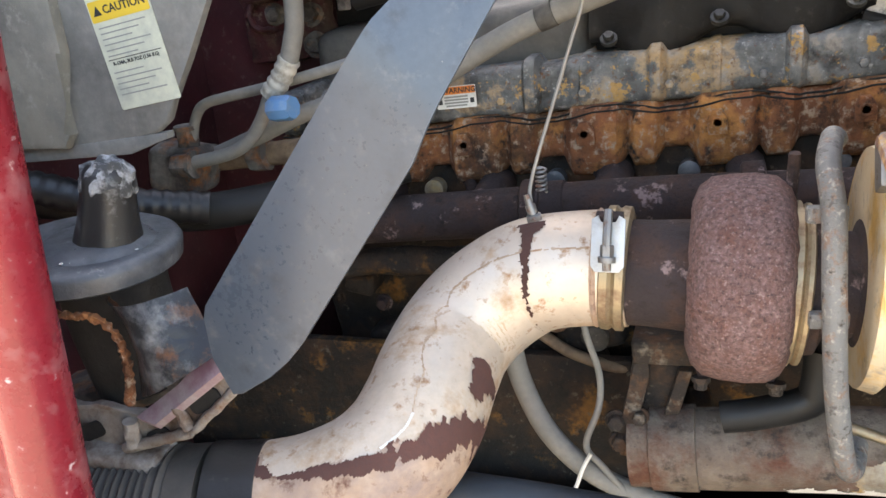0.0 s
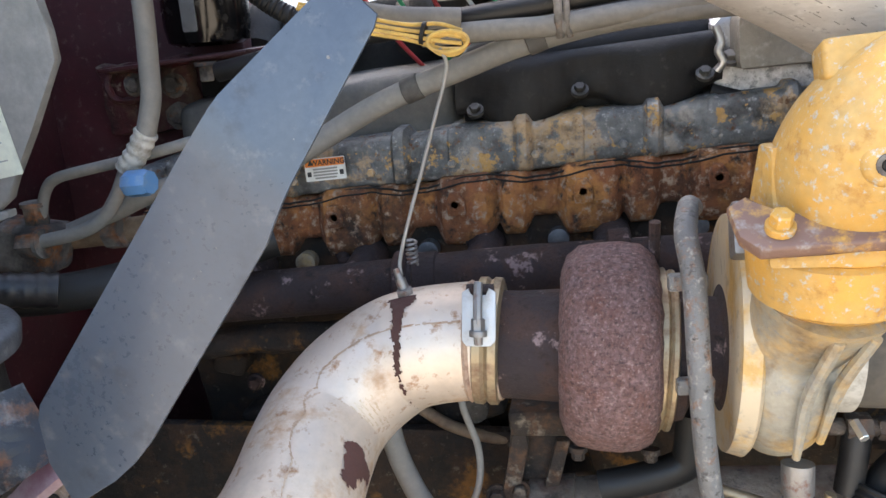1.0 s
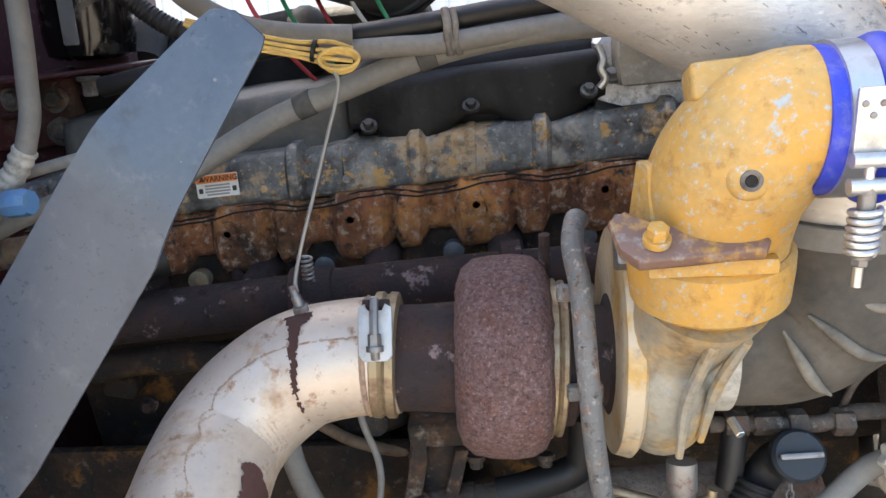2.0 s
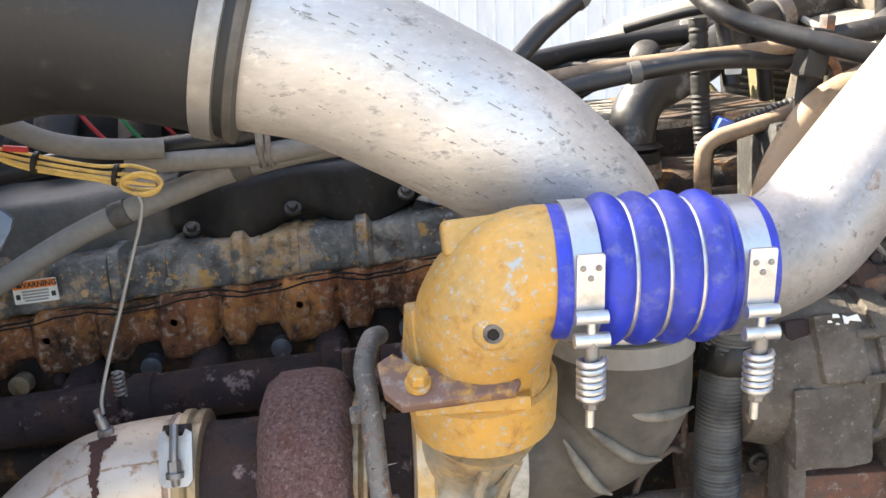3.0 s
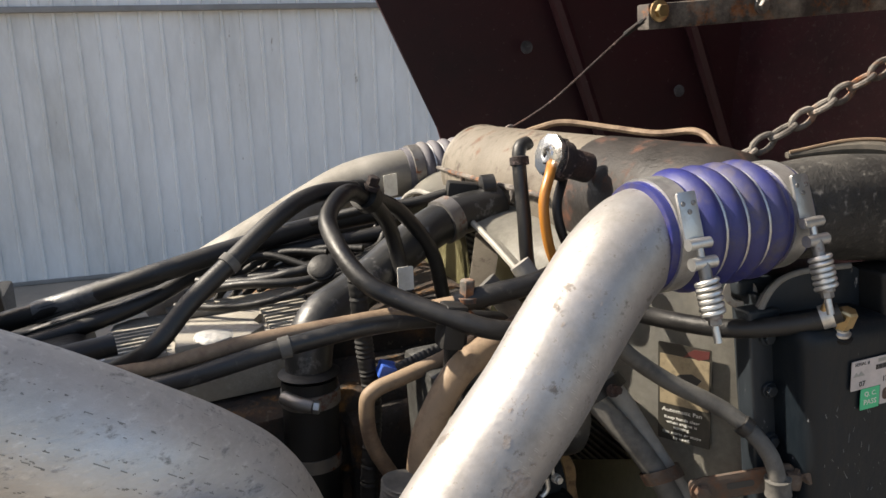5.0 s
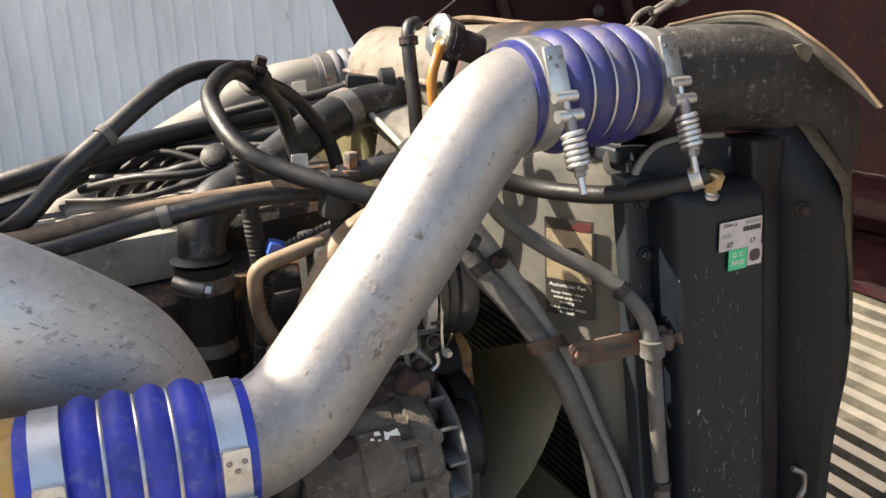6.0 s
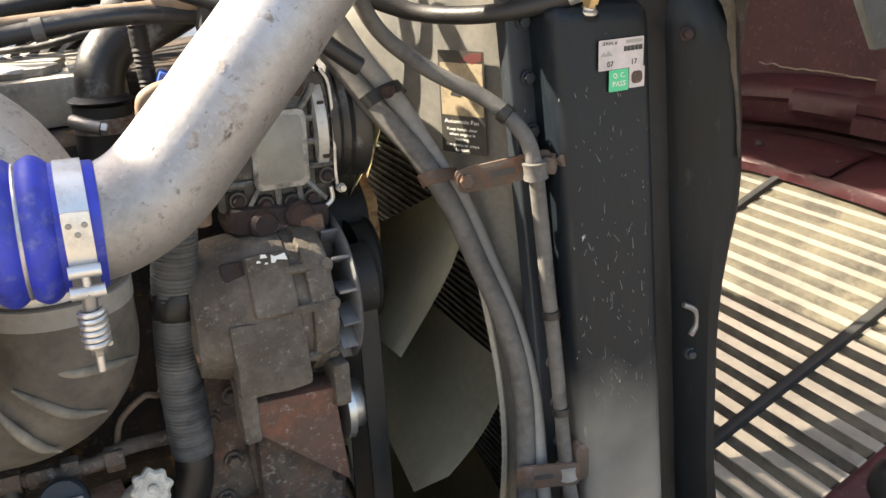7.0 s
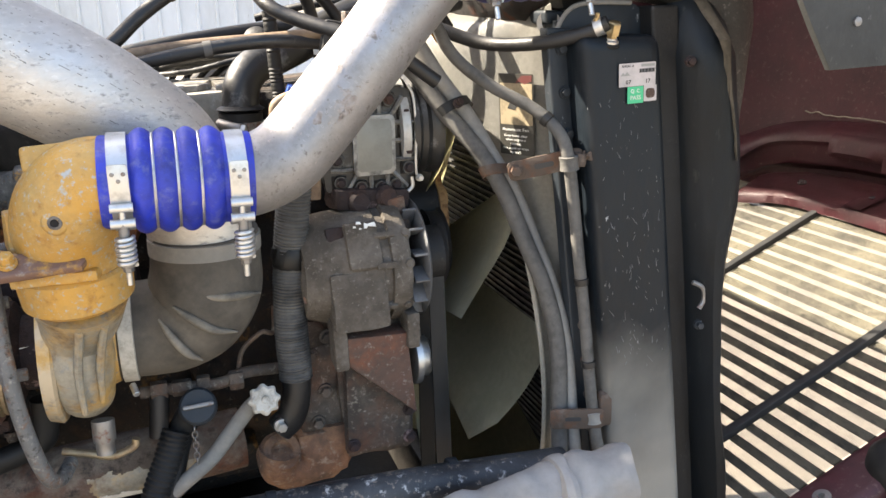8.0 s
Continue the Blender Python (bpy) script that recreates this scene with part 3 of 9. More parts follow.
def sweep(pts, radius=0.01, seg=14, per=8, closed=False, caps=True, wave=None, bm=None, squash=None):
    """A round tube along a smooth line. wave(s): factor on the radius at s metres along. squash(s, a): factor by angle too."""
    bm = bm or bmesh.new()
    line = curve_points(pts, per, closed)
    pos = [Vector(p[:3]) for p in line]
    rad = [float(p[3]) if len(p) > 3 else radius for p in line]
    n = len(pos)
    tang = []
    for i in range(n):
        a, b = (pos[i - 1], pos[(i + 1) % n]) if closed else (pos[max(i - 1, 0)], pos[min(i + 1, n - 1)])
        tang.append((b - a).normalized())
    up = Vector((0, 0, 1)) if abs(tang[0].z) < 0.9 else Vector((0, 1, 0))
    side = tang[0].cross(up).normalized()
    rings, s = [], 0.0
    for i in range(n):
        if i:
            s += (pos[i] - pos[i - 1]).length
        side = (side - tang[i] * side.dot(tang[i])).normalized()
        other = tang[i].cross(side)
        r = rad[i] * (wave(s) if wave else 1)
        ring = []
        for k in range(seg):
            a = 2 * math.pi * k / seg
            rr = r * (squash(s, a) if squash else 1)
            ring.append(bm.verts.new(pos[i] + side * (math.cos(a) * rr) + other * (math.sin(a) * rr)))
        rings.append(ring)
    for i in range(n if closed else n - 1):
        A, B = rings[i], rings[(i + 1) % n]
        for k in range(seg):
            bm.faces.new((A[k], A[(k + 1) % seg], B[(k + 1) % seg], B[k]))
    if caps and not closed:
        bm.faces.new(rings[0][::-1])
        bm.faces.new(rings[-1])
    return bm


def axis_frame(at, axis, up=(0, 0, 1)):
    """A frame whose z runs along axis."""
    z = Vector(axis).normalized()
    u = Vector(up)
    if abs(z.dot(u.normalized())) > 0.98:
        u = Vector((0, 1, 0)) if abs(z.y) < 0.9 else Vector((1, 0, 0))
    x = u.cross(z).normalized()
    y = z.cross(x)
    m = Matrix((x, y, z)).transposed().to_4x4()
    m.translation = at
    return m


def lathe(profile, at, axis, seg=28, bm=None, shape=None, closed=False):
    """Turns a profile of (along, radius) round an axis. shape(angle, along): factor on the radius."""
    bm = bm or bmesh.new()
    m = axis_frame(at, axis)
    rings = []
    for s, r in profile:
        rings.append([bm.verts.new(m @ Vector((math.cos(a) * r * f, math.sin(a) * r * f, s))) for a in (2 * math.pi * k / seg for k in range(seg)) for f in ((shape(a, s) if shape else 1),)])
    for A, B in zip(rings, rings[1:] + (rings[:1] if closed else [])):
        for k in range(seg):
            bm.faces.new((A[k], A[(k + 1) % seg], B[(k + 1) % seg], B[k]))
    if not closed:
        if profile[0][1] > 1e-4:
            bm.faces.new(rings[0][::-1])
        if profile[-1][1] > 1e-4:
            bm.faces.new(rings[-1])
    return bm


def block(size, m=None, bevel=0.003, seg=2, bm=None):
    """A box with rounded edges: size, and its pose."""
    own = bmesh.new()
    bmesh.ops.create_cube(own, size=1.0)
    bmesh.ops.scale(own, vec=size, verts=own.verts)
    if bevel:
        bmesh.ops.bevel(own, geom=own.edges[:], offset=min(bevel, min(size) * 0.45), segments=seg, affect="EDGES", profile=0.6)
    if m is not None:
        bmesh.ops.transform(own, matrix=m, verts=own.verts)
    return join(bm, own)


def join(bm, own):
    if bm is None:
        return own
    me = bpy.data.meshes.new("joined")
    own.to_mesh(me)
    own.free()
    bm.from_mesh(me)
    bpy.data.meshes.remove(me)
    return bm


def slab(outline, thick, m=None, bevel=0.001, holes=0, bm=None):
    """A flat plate from an outline (x, y), thick along z, centred on z."""
    own = bmesh.new()
    low = [own.verts.new((x, y, -thick / 2)) for x, y in outline]
    top = [own.verts.new((x, y, thick / 2)) for x, y in outline]
    own.faces.new(low[::-1])
    own.faces.new(top)
    n = len(outline)
    for k in range(n):
        own.faces.new((low[k], low[(k + 1) % n], top[(k + 1) % n], top[k]))
    if bevel:
        rim = [e for e in own.edges if abs(e.verts[0].co.z - e.verts[1].co.z) < 1e-7]
        bmesh.ops.bevel(own, geom=rim, offset=bevel, segments=2, affect="EDGES", profile=0.6)
    if m is not None:
        bmesh.ops.transform(own, matrix=m, verts=own.verts)
    return join(bm, own)


def rounded(w, h, r, n=5):
    """The outline of a rounded rectangle."""
    out = []
    for cx, cy, a0 in ((w / 2 - r, h / 2 - r, 0), (-w / 2 + r, h / 2 - r, 90), (-w / 2 + r, -h / 2 + r, 180), (w / 2 - r, -h / 2 + r, 270)):
        out += [(cx + r * math.cos(radians(a0 + 90 * k / n)), cy + r * math.sin(radians(a0 + 90 * k / n))) for k in range(n + 1)]
    return out


def bolt(at, axis, r=0.008, h=0.006, washer=1.5, bm=None, shank=0.004):
    """A hexagon head on a washer."""
    bm = bm or bmesh.new()
    if washer:
        lathe([(-shank, r * washer * 0.98), (0.0, r * washer), (0.0015, r * washer), (0.002, r * washer * 0.96)], at, axis, 16, bm)
    lathe([(0.001, r), (h, r), (h + r * 0.15, r * 0.86), (h + r * 0.16, 0.0)], at, axis, 6, bm)
    return bm


def facing(at, right, up):
    """A frame with x to the right and y up on a face; z points out of it."""
    x = Vector(right).normalized()
    y = Vector(up)
    y = (y - x * x.dot(y)).normalized()
    m = Matrix((x, y, x.cross(y))).transposed().to_4x4()
    m.translation = at
    return m


def writing(name, body, size, m, material, parent, bold=0.0):
    """Letters lying on a face, as a mesh."""
    cu = bpy.data.curves.new(name, "FONT")
    cu.body, cu.size, cu.extrude, cu.offset, cu.resolution_u = body, size, 0.0002, bold, 2
    cu.align_x, cu.align_y = "CENTER", "CENTER"
    tmp = bpy.data.objects.new(name, cu)
    scene.collection.objects.link(tmp)
    me = bpy.data.meshes.new_from_object(tmp.evaluated_get(bpy.context.evaluated_depsgraph_get()))
    bpy.data.objects.remove(tmp)
    bpy.data.curves.remove(cu)
    me.materials.clear()
    me.materials.append(material)
    me.transform(m)
    ob = new(name, me)
    ob.parent = parent
    return ob


def noise_push(bm, amount, scale, seed=0):
    """Uneven, cast or dented: moves points along their normals."""
    bm.normal_update()
    for v in bm.verts:
        v.co += v.normal * (amount * noise.noise(v.co * scale + Vector((seed, seed * 1.7, 0))))
    return bm


def pipe_skin(pts, lift, s0, s1, mask, step=0.0016, material=None, name="skin", parent=None, label="", a0=-100, a1=100):
    """A thin ragged skin of rust or paint lying on a pipe. mask(s, degrees): positive where it lies; degrees from the near side, up."""
    line = curve_points(pts, 24)
    pos = [Vector(p[:3]) for p in line]
    rad = [float(p[3]) for p in line]
    run = [0.0]
    for a, b in zip(pos, pos[1:]):
        run.append(run[-1] + (b - a).length)
    ns = max(2, int((s1 - s0) / step))
    na = max(2, int(radians(a1 - a0) * max(rad) / step))
    b = bmesh.new()
    grid = {}
    i = 0
    for k in range(ns + 1):
        s = s0 + (s1 - s0) * k / ns
        while i < len(run) - 2 and run[i + 1] < s:
            i += 1
        u = (s - run[i]) / max(1e-9, run[i + 1] - run[i])
        p, r = pos[i].lerp(pos[i + 1], u), rad[i] + (rad[i + 1] - rad[i]) * u
        t = (pos[min(i + 3, len(pos) - 1)] - pos[max(i - 2, 0)]).normalized()
        n1 = Vector((0, -1, 0))
        n1 = (n1 - t * t.dot(n1)).normalized()
        n2 = t.cross(n1)
        for j in range(na + 1):
            d = a0 + (a1 - a0) * j / na
            if mask(s, d) > 0:
                c, q = math.cos(radians(d)), math.sin(radians(d))
                grid[k, j] = b.verts.new(p + (n1 * c + n2 * q) * (r + lift))
    for (k, j), v in grid.items():
        ring = [grid.get(x) for x in ((k, j), (k + 1, j), (k + 1, j + 1), (k, j + 1))]
        if all(ring):
            b.faces.new(ring)
    loose = [v for v in b.verts if not v.link_faces]
    bmesh.ops.delete(b, geom=loose, context="VERTS")
    return part(name, b, material, parent, label)


def track(table):
    """A value that runs through (position, value) pairs."""
    xs, ys = zip(*sorted(table))
    return lambda x: float(np.interp(x, xs, ys))


def rag(s, d, scale, amount, seed=0.0):
    """Raggedness for the edge of a stain."""
    return amount * (noise.noise(Vector((s * scale, d * 0.0012 * scale, seed))) + 0.5 * noise.noise(Vector((s * scale * 3, d * 0.0036 * scale, seed + 7))))

# ---- the yard: ground, white steel wall ----
bm = bmesh.new()
bmesh.ops.create_grid(bm, x_segments=4, y_segments=4, size=900)
ground = tagged(part("ground", bm, M_ground), "dusty tan concrete yard beside the building", "ground", kind="structure")

WALL_TURN = radians(-3.3)
WALL_M = Matrix.Translation((0.6, 7.98, 0)) @ Matrix.Rotation(WALL_TURN, 4, "Z")


def siding(x0, x1, z0, z1, push):
    """Ribbed steel siding: a profile run up the wall, with a back."""
    rib = 0.1745
    prof = []
    k = math.ceil(x0 / rib)
    prof.append((x0, 0))
    while k * rib + 0.02 < x1:
        c = k * rib
        prof += [(c - 0.02, 0), (c - 0.011, -0.014), (c + 0.011, -0.014), (c + 0.02, 0)]
        k += 1
    prof.append((x1, 0))
    b = bmesh.new()
    low = [b.verts.new((x, y + push, z0)) for x, y in prof]
    top = [b.verts.new((x, y + push, z1)) for x, y in prof]
    bl, br, tl, tr = (b.verts.new(p) for p in ((x0, push + 0.12, z0), (x1, push + 0.12, z0), (x0, push + 0.12, z1), (x1, push + 0.12, z1)))
    for i in range(len(prof) - 1):
        b.faces.new((low[i], low[i + 1], top[i + 1], top[i]))
    b.faces.new((bl, tl, tr, br))
    b.faces.new((low[0], top[0], tl, bl))
    b.faces.new((low[-1], br, tr, top[-1]))
    b.faces.new([tl] + top + [tr])
    b.faces.new([br] + low[::-1] + [bl])
    bmesh.ops.transform(b, matrix=WALL_M, verts=b.verts)
    return b


wall = thing("wall_north", "white ribbed steel wall of a workshop building", "wall", kind="structure")
part("lower_siding", siding(-11, 13, 0.0, 2.37, 0.0), M_wall, wall, smooth=False)
part("upper_siding", siding(-11, 13, 2.42, 4.6, -0.03), M_wall, wall, smooth=False)
part("drip_trim", block((24, 0.10, 0.05), WALL_M @ pose(1, -0.02, 2.395), 0.004), M_wall_trim, wall, "grey metal trim strip")
part("base_trim", block((24, 0.03, 0.035), WALL_M @ pose(1, -0.02, 0.02), 0.004), M_wall_trim, wall)

# ---- the hood: tipped forward, seen from inside ----
hood = thing("hood", "dark red truck hood tipped open, seen from inside", "hood")
GRILLE = Matrix.Translation((1.674, 1.29, 0.869)) @ Matrix.Rotation(-math.atan(0.463), 4, "Y")  # x up the grille, y across


def hood_side(y, lean):
    """The far fender side of the hood with its slanting edge; its unseen top is added to block sun."""
    # Above z 2.5 unseen: outline stretched to keep sun off the ledge.
    out = [(1.36, 1.50), (1.30, 1.72), (1.12, 2.10), (0.92, 2.5), (0.68, 2.78), (0.36, 3.1), (0.0, 3.5), (-0.3, 4.0), (-0.35, 4.35), (-0.2, 4.5), (2.20, 4.5), (2.45, 3.1), (2.50, 2.2), (2.40, 1.25), (2.3, 1.10), (1.75, 1.10)]
    m = Matrix.Translation((0, y, 0)) @ Matrix(((1, 0, 0, 0), (0, lean, 1, 0), (0, 1, 0, 0), (0, 0, 0, 1)))
    return slab([(x, z) for x, z in out], 0.012, m, 0.004)


def hood_back():
    b = bmesh.new()
    rows = []
    # The topmost rows are unseen, added to go with the stretched sides.
    for z, xm in ((1.17, 2.40), (1.35, 2.43), (1.7, 2.46), (2.1, 2.50), (2.6, 2.50), (3.0, 2.46), (3.6, 2.38), (4.0, 2.30), (4.48, 2.18)):
        rows.append([b.verts.new((xm - 0.12 * (k / 12 - 1) ** 2, 1.29 + 0.97 * (k / 12 - 1), z)) for k in range(25)])
    for A, B in zip(rows, rows[1:]):
        for k in range(24):
            b.faces.new((A[k], A[k + 1], B[k + 1], B[k]))
    bmesh.ops.solidify(b, geom=b.faces[:], thickness=0.012)
    return b


part("hood_panel", hood_back(), M_red, hood)
part("far_side", hood_side(2.22, 0.02), M_hood_in, hood)
# the rolled shelf and the ledge round the grille opening


def rolled(path, profile, wob=0.0):
    """A rolled sheet along a curved path: the profile gives (inward, up) from the path."""
    pts = curve_points([Vector(p) for p in path], 8)
    pts = [Vector(p[:3]) for p in pts]
    b = bmesh.new()
    cols = []
    for k, p in enumerate(pts):
        d = pts[min(k + 1, len(pts) - 1)] - pts[max(k - 1, 0)]
        inward = Vector((-d.y, d.x, 0)).normalized()
        cols.append([b.verts.new(p + inward * (u + wob * noise.noise(p * 9 + Vector((u * 30, w * 30, 0)))) + Vector((0, 0, w))) for u, w in profile])
    for A, B in zip(cols, cols[1:]):
        for j in range(len(profile) - 1):
            b.faces.new((A[j], B[j], B[j + 1], A[j + 1]))
    bmesh.ops.solidify(b, geom=b.faces[:], thickness=0.004)
    return b


SHELF = [(2.30, 0.45, 1.355), (2.39, 0.8, 1.36), (2.415, 1.1, 1.362), (2.41, 1.345, 1.360), (2.39, 1.53, 1.348), (2.36, 1.644, 1.329), (2.31, 1.715, 1.295), (2.24, 1.755, 1.262), (2.14, 1.78, 1.23)]
part("inner_shelf", rolled(SHELF, [(-0.01, 0.004), (0.02, -0.006), (0.045, -0.012), (0.062, -0.022), (0.072, -0.036), (0.074, -0.05), (0.066, -0.058), (0.062, -0.066), (0.064, -0.105), (0.056, -0.120), (0.03, -0.126), (0.012, -0.14), (0.008, -0.19)], 0.004), M_red, hood)
part("shelf_box", rolled(SHELF[1:4] + [(2.402, 1.405, 1.358)], [(0.06, -0.022), (0.076, -0.03), (0.086, -0.044), (0.090, -0.075), (0.082, -0.088), (0.04, -0.09)], 0.003), M_red, hood)
part("shelf_cleat", rolled([(2.36, 0.55, 1.36), (2.395, 0.9, 1.362), (2.40, 1.17, 1.362)], [(0.0, 0.05), (0.04, 0.046), (0.05, 0.02), (0.05, -0.012), (0.09, -0.018), (0.104, -0.03), (0.104, -0.052), (0.095, -0.056), (0.112, -0.062), (0.112, -0.10), (0.05, -0.105)], 0.003), M_red, hood)
part("raised_panel", slab([(-0.75, -0.20), (0.02, -0.145), (0.035, -0.13), (-0.06, 0.25), (-0.75, 0.25)], 0.05, facing((2.385, 1.13, 1.585), (0, 1, 0), (0.05, 0, 1)), 0.014), M_red, hood)
part("torn_edge", sweep([(2.413 - 0.0002 * k, 1.13 + 0.026 * k, 1.372 + 0.006 * noise.noise(Vector((k * 0.7, 0.3, 0))) + 0.004 * noise.noise(Vector((k * 1.9, 2.3, 0)))) for k in range(19)], 0.0022, 6, 3), M_seal_pale, hood, "frayed pale edge")
part("glue_line", sweep([(2.407, 1.05, 1.352), (2.405, 1.30, 1.352), (2.395, 1.47, 1.349), (2.37, 1.60, 1.335)], 0.0012, 6, 4), M_seal_pale, hood, "thin pale glue line")
part("grille_ledge", rolled([(2.30, 0.40, 1.20), (2.36, 0.8, 1.20), (2.385, 1.1, 1.20), (2.385, 1.35, 1.20), (2.365, 1.50, 1.195), (2.32, 1.62, 1.18)], [(-0.02, 0.002), (0.06, 0.004), (0.15, -0.018), (0.185, -0.03), (0.192, -0.04), (0.192, -0.062)], 0.004), M_red, hood, "dusty dark red inner ledge")
part("ledge_strap", rolled([(2.385, 1.135, 1.205), (2.385, 1.195, 1.205)], [(0.05, 0.003), (0.07, 0.006), (0.15, -0.013), (0.19, -0.028)]), M_red, hood)
part("near_surround", block((1.35, 0.10, 0.06), GRILLE @ pose(0.0, -0.765, -0.005), 0.02, 3), M_red, hood, "dark red grille surround")
part("far_surround", block((1.35, 0.10, 0.06), GRILLE @ pose(0.0, 0.765, -0.005), 0.02, 3), M_red, hood, "dark red grille surround")
part("low_surround", block((0.08, 1.45, 0.06), GRILLE @ pose(-0.66, 0, -0.005), 0.02, 3), M_red, hood, "dark red grille surround")
for yb in (-0.505, 0.0, 0.505):
    part("grille_brace", block((1.28, 0.022, 0.016), GRILLE @ pose(0.03, yb, 0.022), 0.004), M_black_bar, hood, "black flat brace bar")
BAR = slab([(-0.0105, -0.009), (0.0, 0.009), (0.0105, -0.009)], 1.42, Matrix.Rotation(radians(90), 4, "X"), 0.0)
bar_first = part("grille_bar", BAR, M_grille_bar, hood, "worn chrome grille bar", smooth=False)
bar_first.matrix_local = GRILLE @ pose(-0.60, 0, 0)
for k in range(1, 31):
    ob = new("grille_bar", bar_first.data)
    ob.parent = hood
    ob.matrix_local = GRILLE @ pose(-0.60 + 0.0415 * k, 0, 0)
    ob["label"] = "worn chrome grille bar"


def screen():
    """A fine wire screen over the bars: thin strips both ways."""
    b = bmesh.new()
    for k in range(420):
        x = -0.62 + 1.27 * k / 420
        vs = [b.verts.new(GRILLE @ Vector(p)) for p in ((x, -0.71, 0.013), (x + 0.0009, -0.71, 0.013), (x + 0.0009, 0.71, 0.013), (x, 0.71, 0.013))]
        b.faces.new(vs)
    for k in range(470):
        y = -0.71 + 1.42 * k / 470
        vs = [b.verts.new(GRILLE @ Vector(p)) for p in ((-0.62, y, 0.0136), (0.65, y, 0.0136), (0.65, y + 0.0009, 0.0136), (-0.62, y + 0.0009, 0.0136))]
        b.faces.new(vs)
    return b


tagged(part("insect_screen", screen(), M_mesh, hood, smooth=False), "fine grey wire insect screen", kind="stuff")
for yb in (1.165, 0.90, 1.42):
    part("hood_bolt", bolt((2.262, yb, 1.194), (-0.2, 0, 1), 0.008, 0.006, 1.6), M_cast_dark, hood)
# Only the lower corner is seen; the rest is added to block skylight.
part("near_side", slab([(1.352, 1.594), (1.320, 1.643), (1.296, 1.682), (1.255, 1.75), (1.12, 2.10), (0.92, 2.5), (0.72, 2.9), (0.30, 3.75), (-0.02, 4.35), (0.08, 4.5), (2.16, 4.5), (2.34, 3.1), (2.38, 2.2), (2.31, 1.64), (1.70, 1.61), (1.444, 1.598)], 0.010, Matrix.Translation((0, 0.405, 0)) @ Matrix(((1, 0, 0, 0), (0, 0, 1, 0), (0, 1, 0, 0), (0, 0, 0, 1))), 0.002), M_bare, hood, "bare grey near side with a pale cut edge, upper part added to block skylight")
part("side_rivet", lathe([(0, 0.006), (0.002, 0.006), (0.003, 0)], (1.386, 0.399, 1.655), (0, -1, 0), 12), M_steel_dull, hood)
for x, z in ((1.565, 1.938), (2.10, 1.79)):
    part("repair_patch", lathe([(0, 0.019), (0.003, 0.019), (0.004, 0.012)], (x, 2.208, z), (0, -1, 0), 14), M_washer_grey, hood, "round grey filler spot")
for a, b_ in (((1.55, 2.20, 2.35), (1.86, 2.20, 1.55)), ((1.98, 2.19, 2.35), (2.3, 2.18, 1.55))):
    part("hood_rib", sweep([(*a, 0.022), (*[(p + q) / 2 for p, q in zip(a, b_)], 0.024), (*b_, 0.02)], 0.02, 8), M_hood_in, hood)
stay = thing("hood_stay", "rusty square hood support bar with a cable", "stay bar")
part("stay_bar", block((0.62, 0.035, 0.042), pose(1.60, 1.20, 1.992, 0, -3, 0), 0.004), M_bracket_rust, stay)
part("stay_bolt", bolt((1.31, 1.18, 1.985), (0, -1, 0), 0.012, 0.01), M_steel_gold, stay)
part("stay_bolt", bolt((1.52, 1.18, 1.992), (0, -1, 0), 0.010, 0.01), M_steel_dull, stay)
part("cable", sweep([(1.284, 1.18, 1.974), (1.252, 1.2, 1.945), (1.186, 1.3, 1.848), (1.158, 1.35, 1.812), (1.142, 1.4, 1.788)], 0.0022, 8), M_cast_dark, stay)
part("cable_sleeve", sweep([(1.280, 1.182, 1.970), (1.255, 1.198, 1.948)], 0.0045, 8), M_rubber, stay)
part("cable_eye", sweep([(1.137 + 0.014 * math.cos(a), 1.4, 1.775 + 0.014 * math.sin(a)) for a in (k * math.pi / 4 for k in range(8))], 0.0035, 8, closed=True), M_steel_dull, stay)

# ---- the engine: block, head, valve covers, manifold ----
def rise(x):
    """The engine stands a little higher at its front."""
    return 0.08 * (x - 0.1)


def lobed_band(x0, x1, z0, z1, y0, bulge, lobes, depth, top=0.0, drop=0.0, nx=420, nz=14, seed=0.0, rough=0.004):
    """A cast band along the engine with rounded lobes: lobes(x) from 0 in the grooves to 1 on the lobes."""
    b = bmesh.new()
    grid = []
    for i in range(nx + 1):
        x = x0 + (x1 - x0) * i / nx
        w = lobes(x)
        col = [b.verts.new((x, y0 + depth, z0 - drop * w + rise(x)))]
        for j in range(nz + 1):
            v = j / nz
            zl, zh = z0 - drop * w, z1 + top * (w - 0.5)
            z = zl + (zh - zl) * v + rise(x)
            edge = 0.012 * ((2 * v - 1) ** 8)
            n_ = noise.noise(Vector((x * 45, z * 45, seed))) + 0.5 * noise.noise(Vector((x * 130, z * 130, seed)))
            col.append(b.verts.new((x, y0 - bulge * w * (0.75 + 0.25 * math.sin(math.pi * v)) + edge - rough * n_, z)))
        col.append(b.verts.new((x, y0 + depth, z1 + top * (w - 0.5) + rise(x))))
        grid.append(col)
    for A, B in zip(grid, grid[1:]):
        for j in range(nz + 2):
            b.faces.new((A[j], B[j], B[j + 1], A[j + 1]))
    return b


def hump(x, c, w, soft=0.010):
    """One lobe about c, w wide, with soft flanks."""
    return max(0.0, min(1.0, (w / 2 - abs(x - c)) / soft + 0.5))


def lobes_low(x):
    u = (x - 0.019 + 0.05) % 0.173 - 0.05
    return max(hump(u, 0.012, 0.078, 0.016), 0.75 * hump(u, 0.080, 0.040, 0.012))


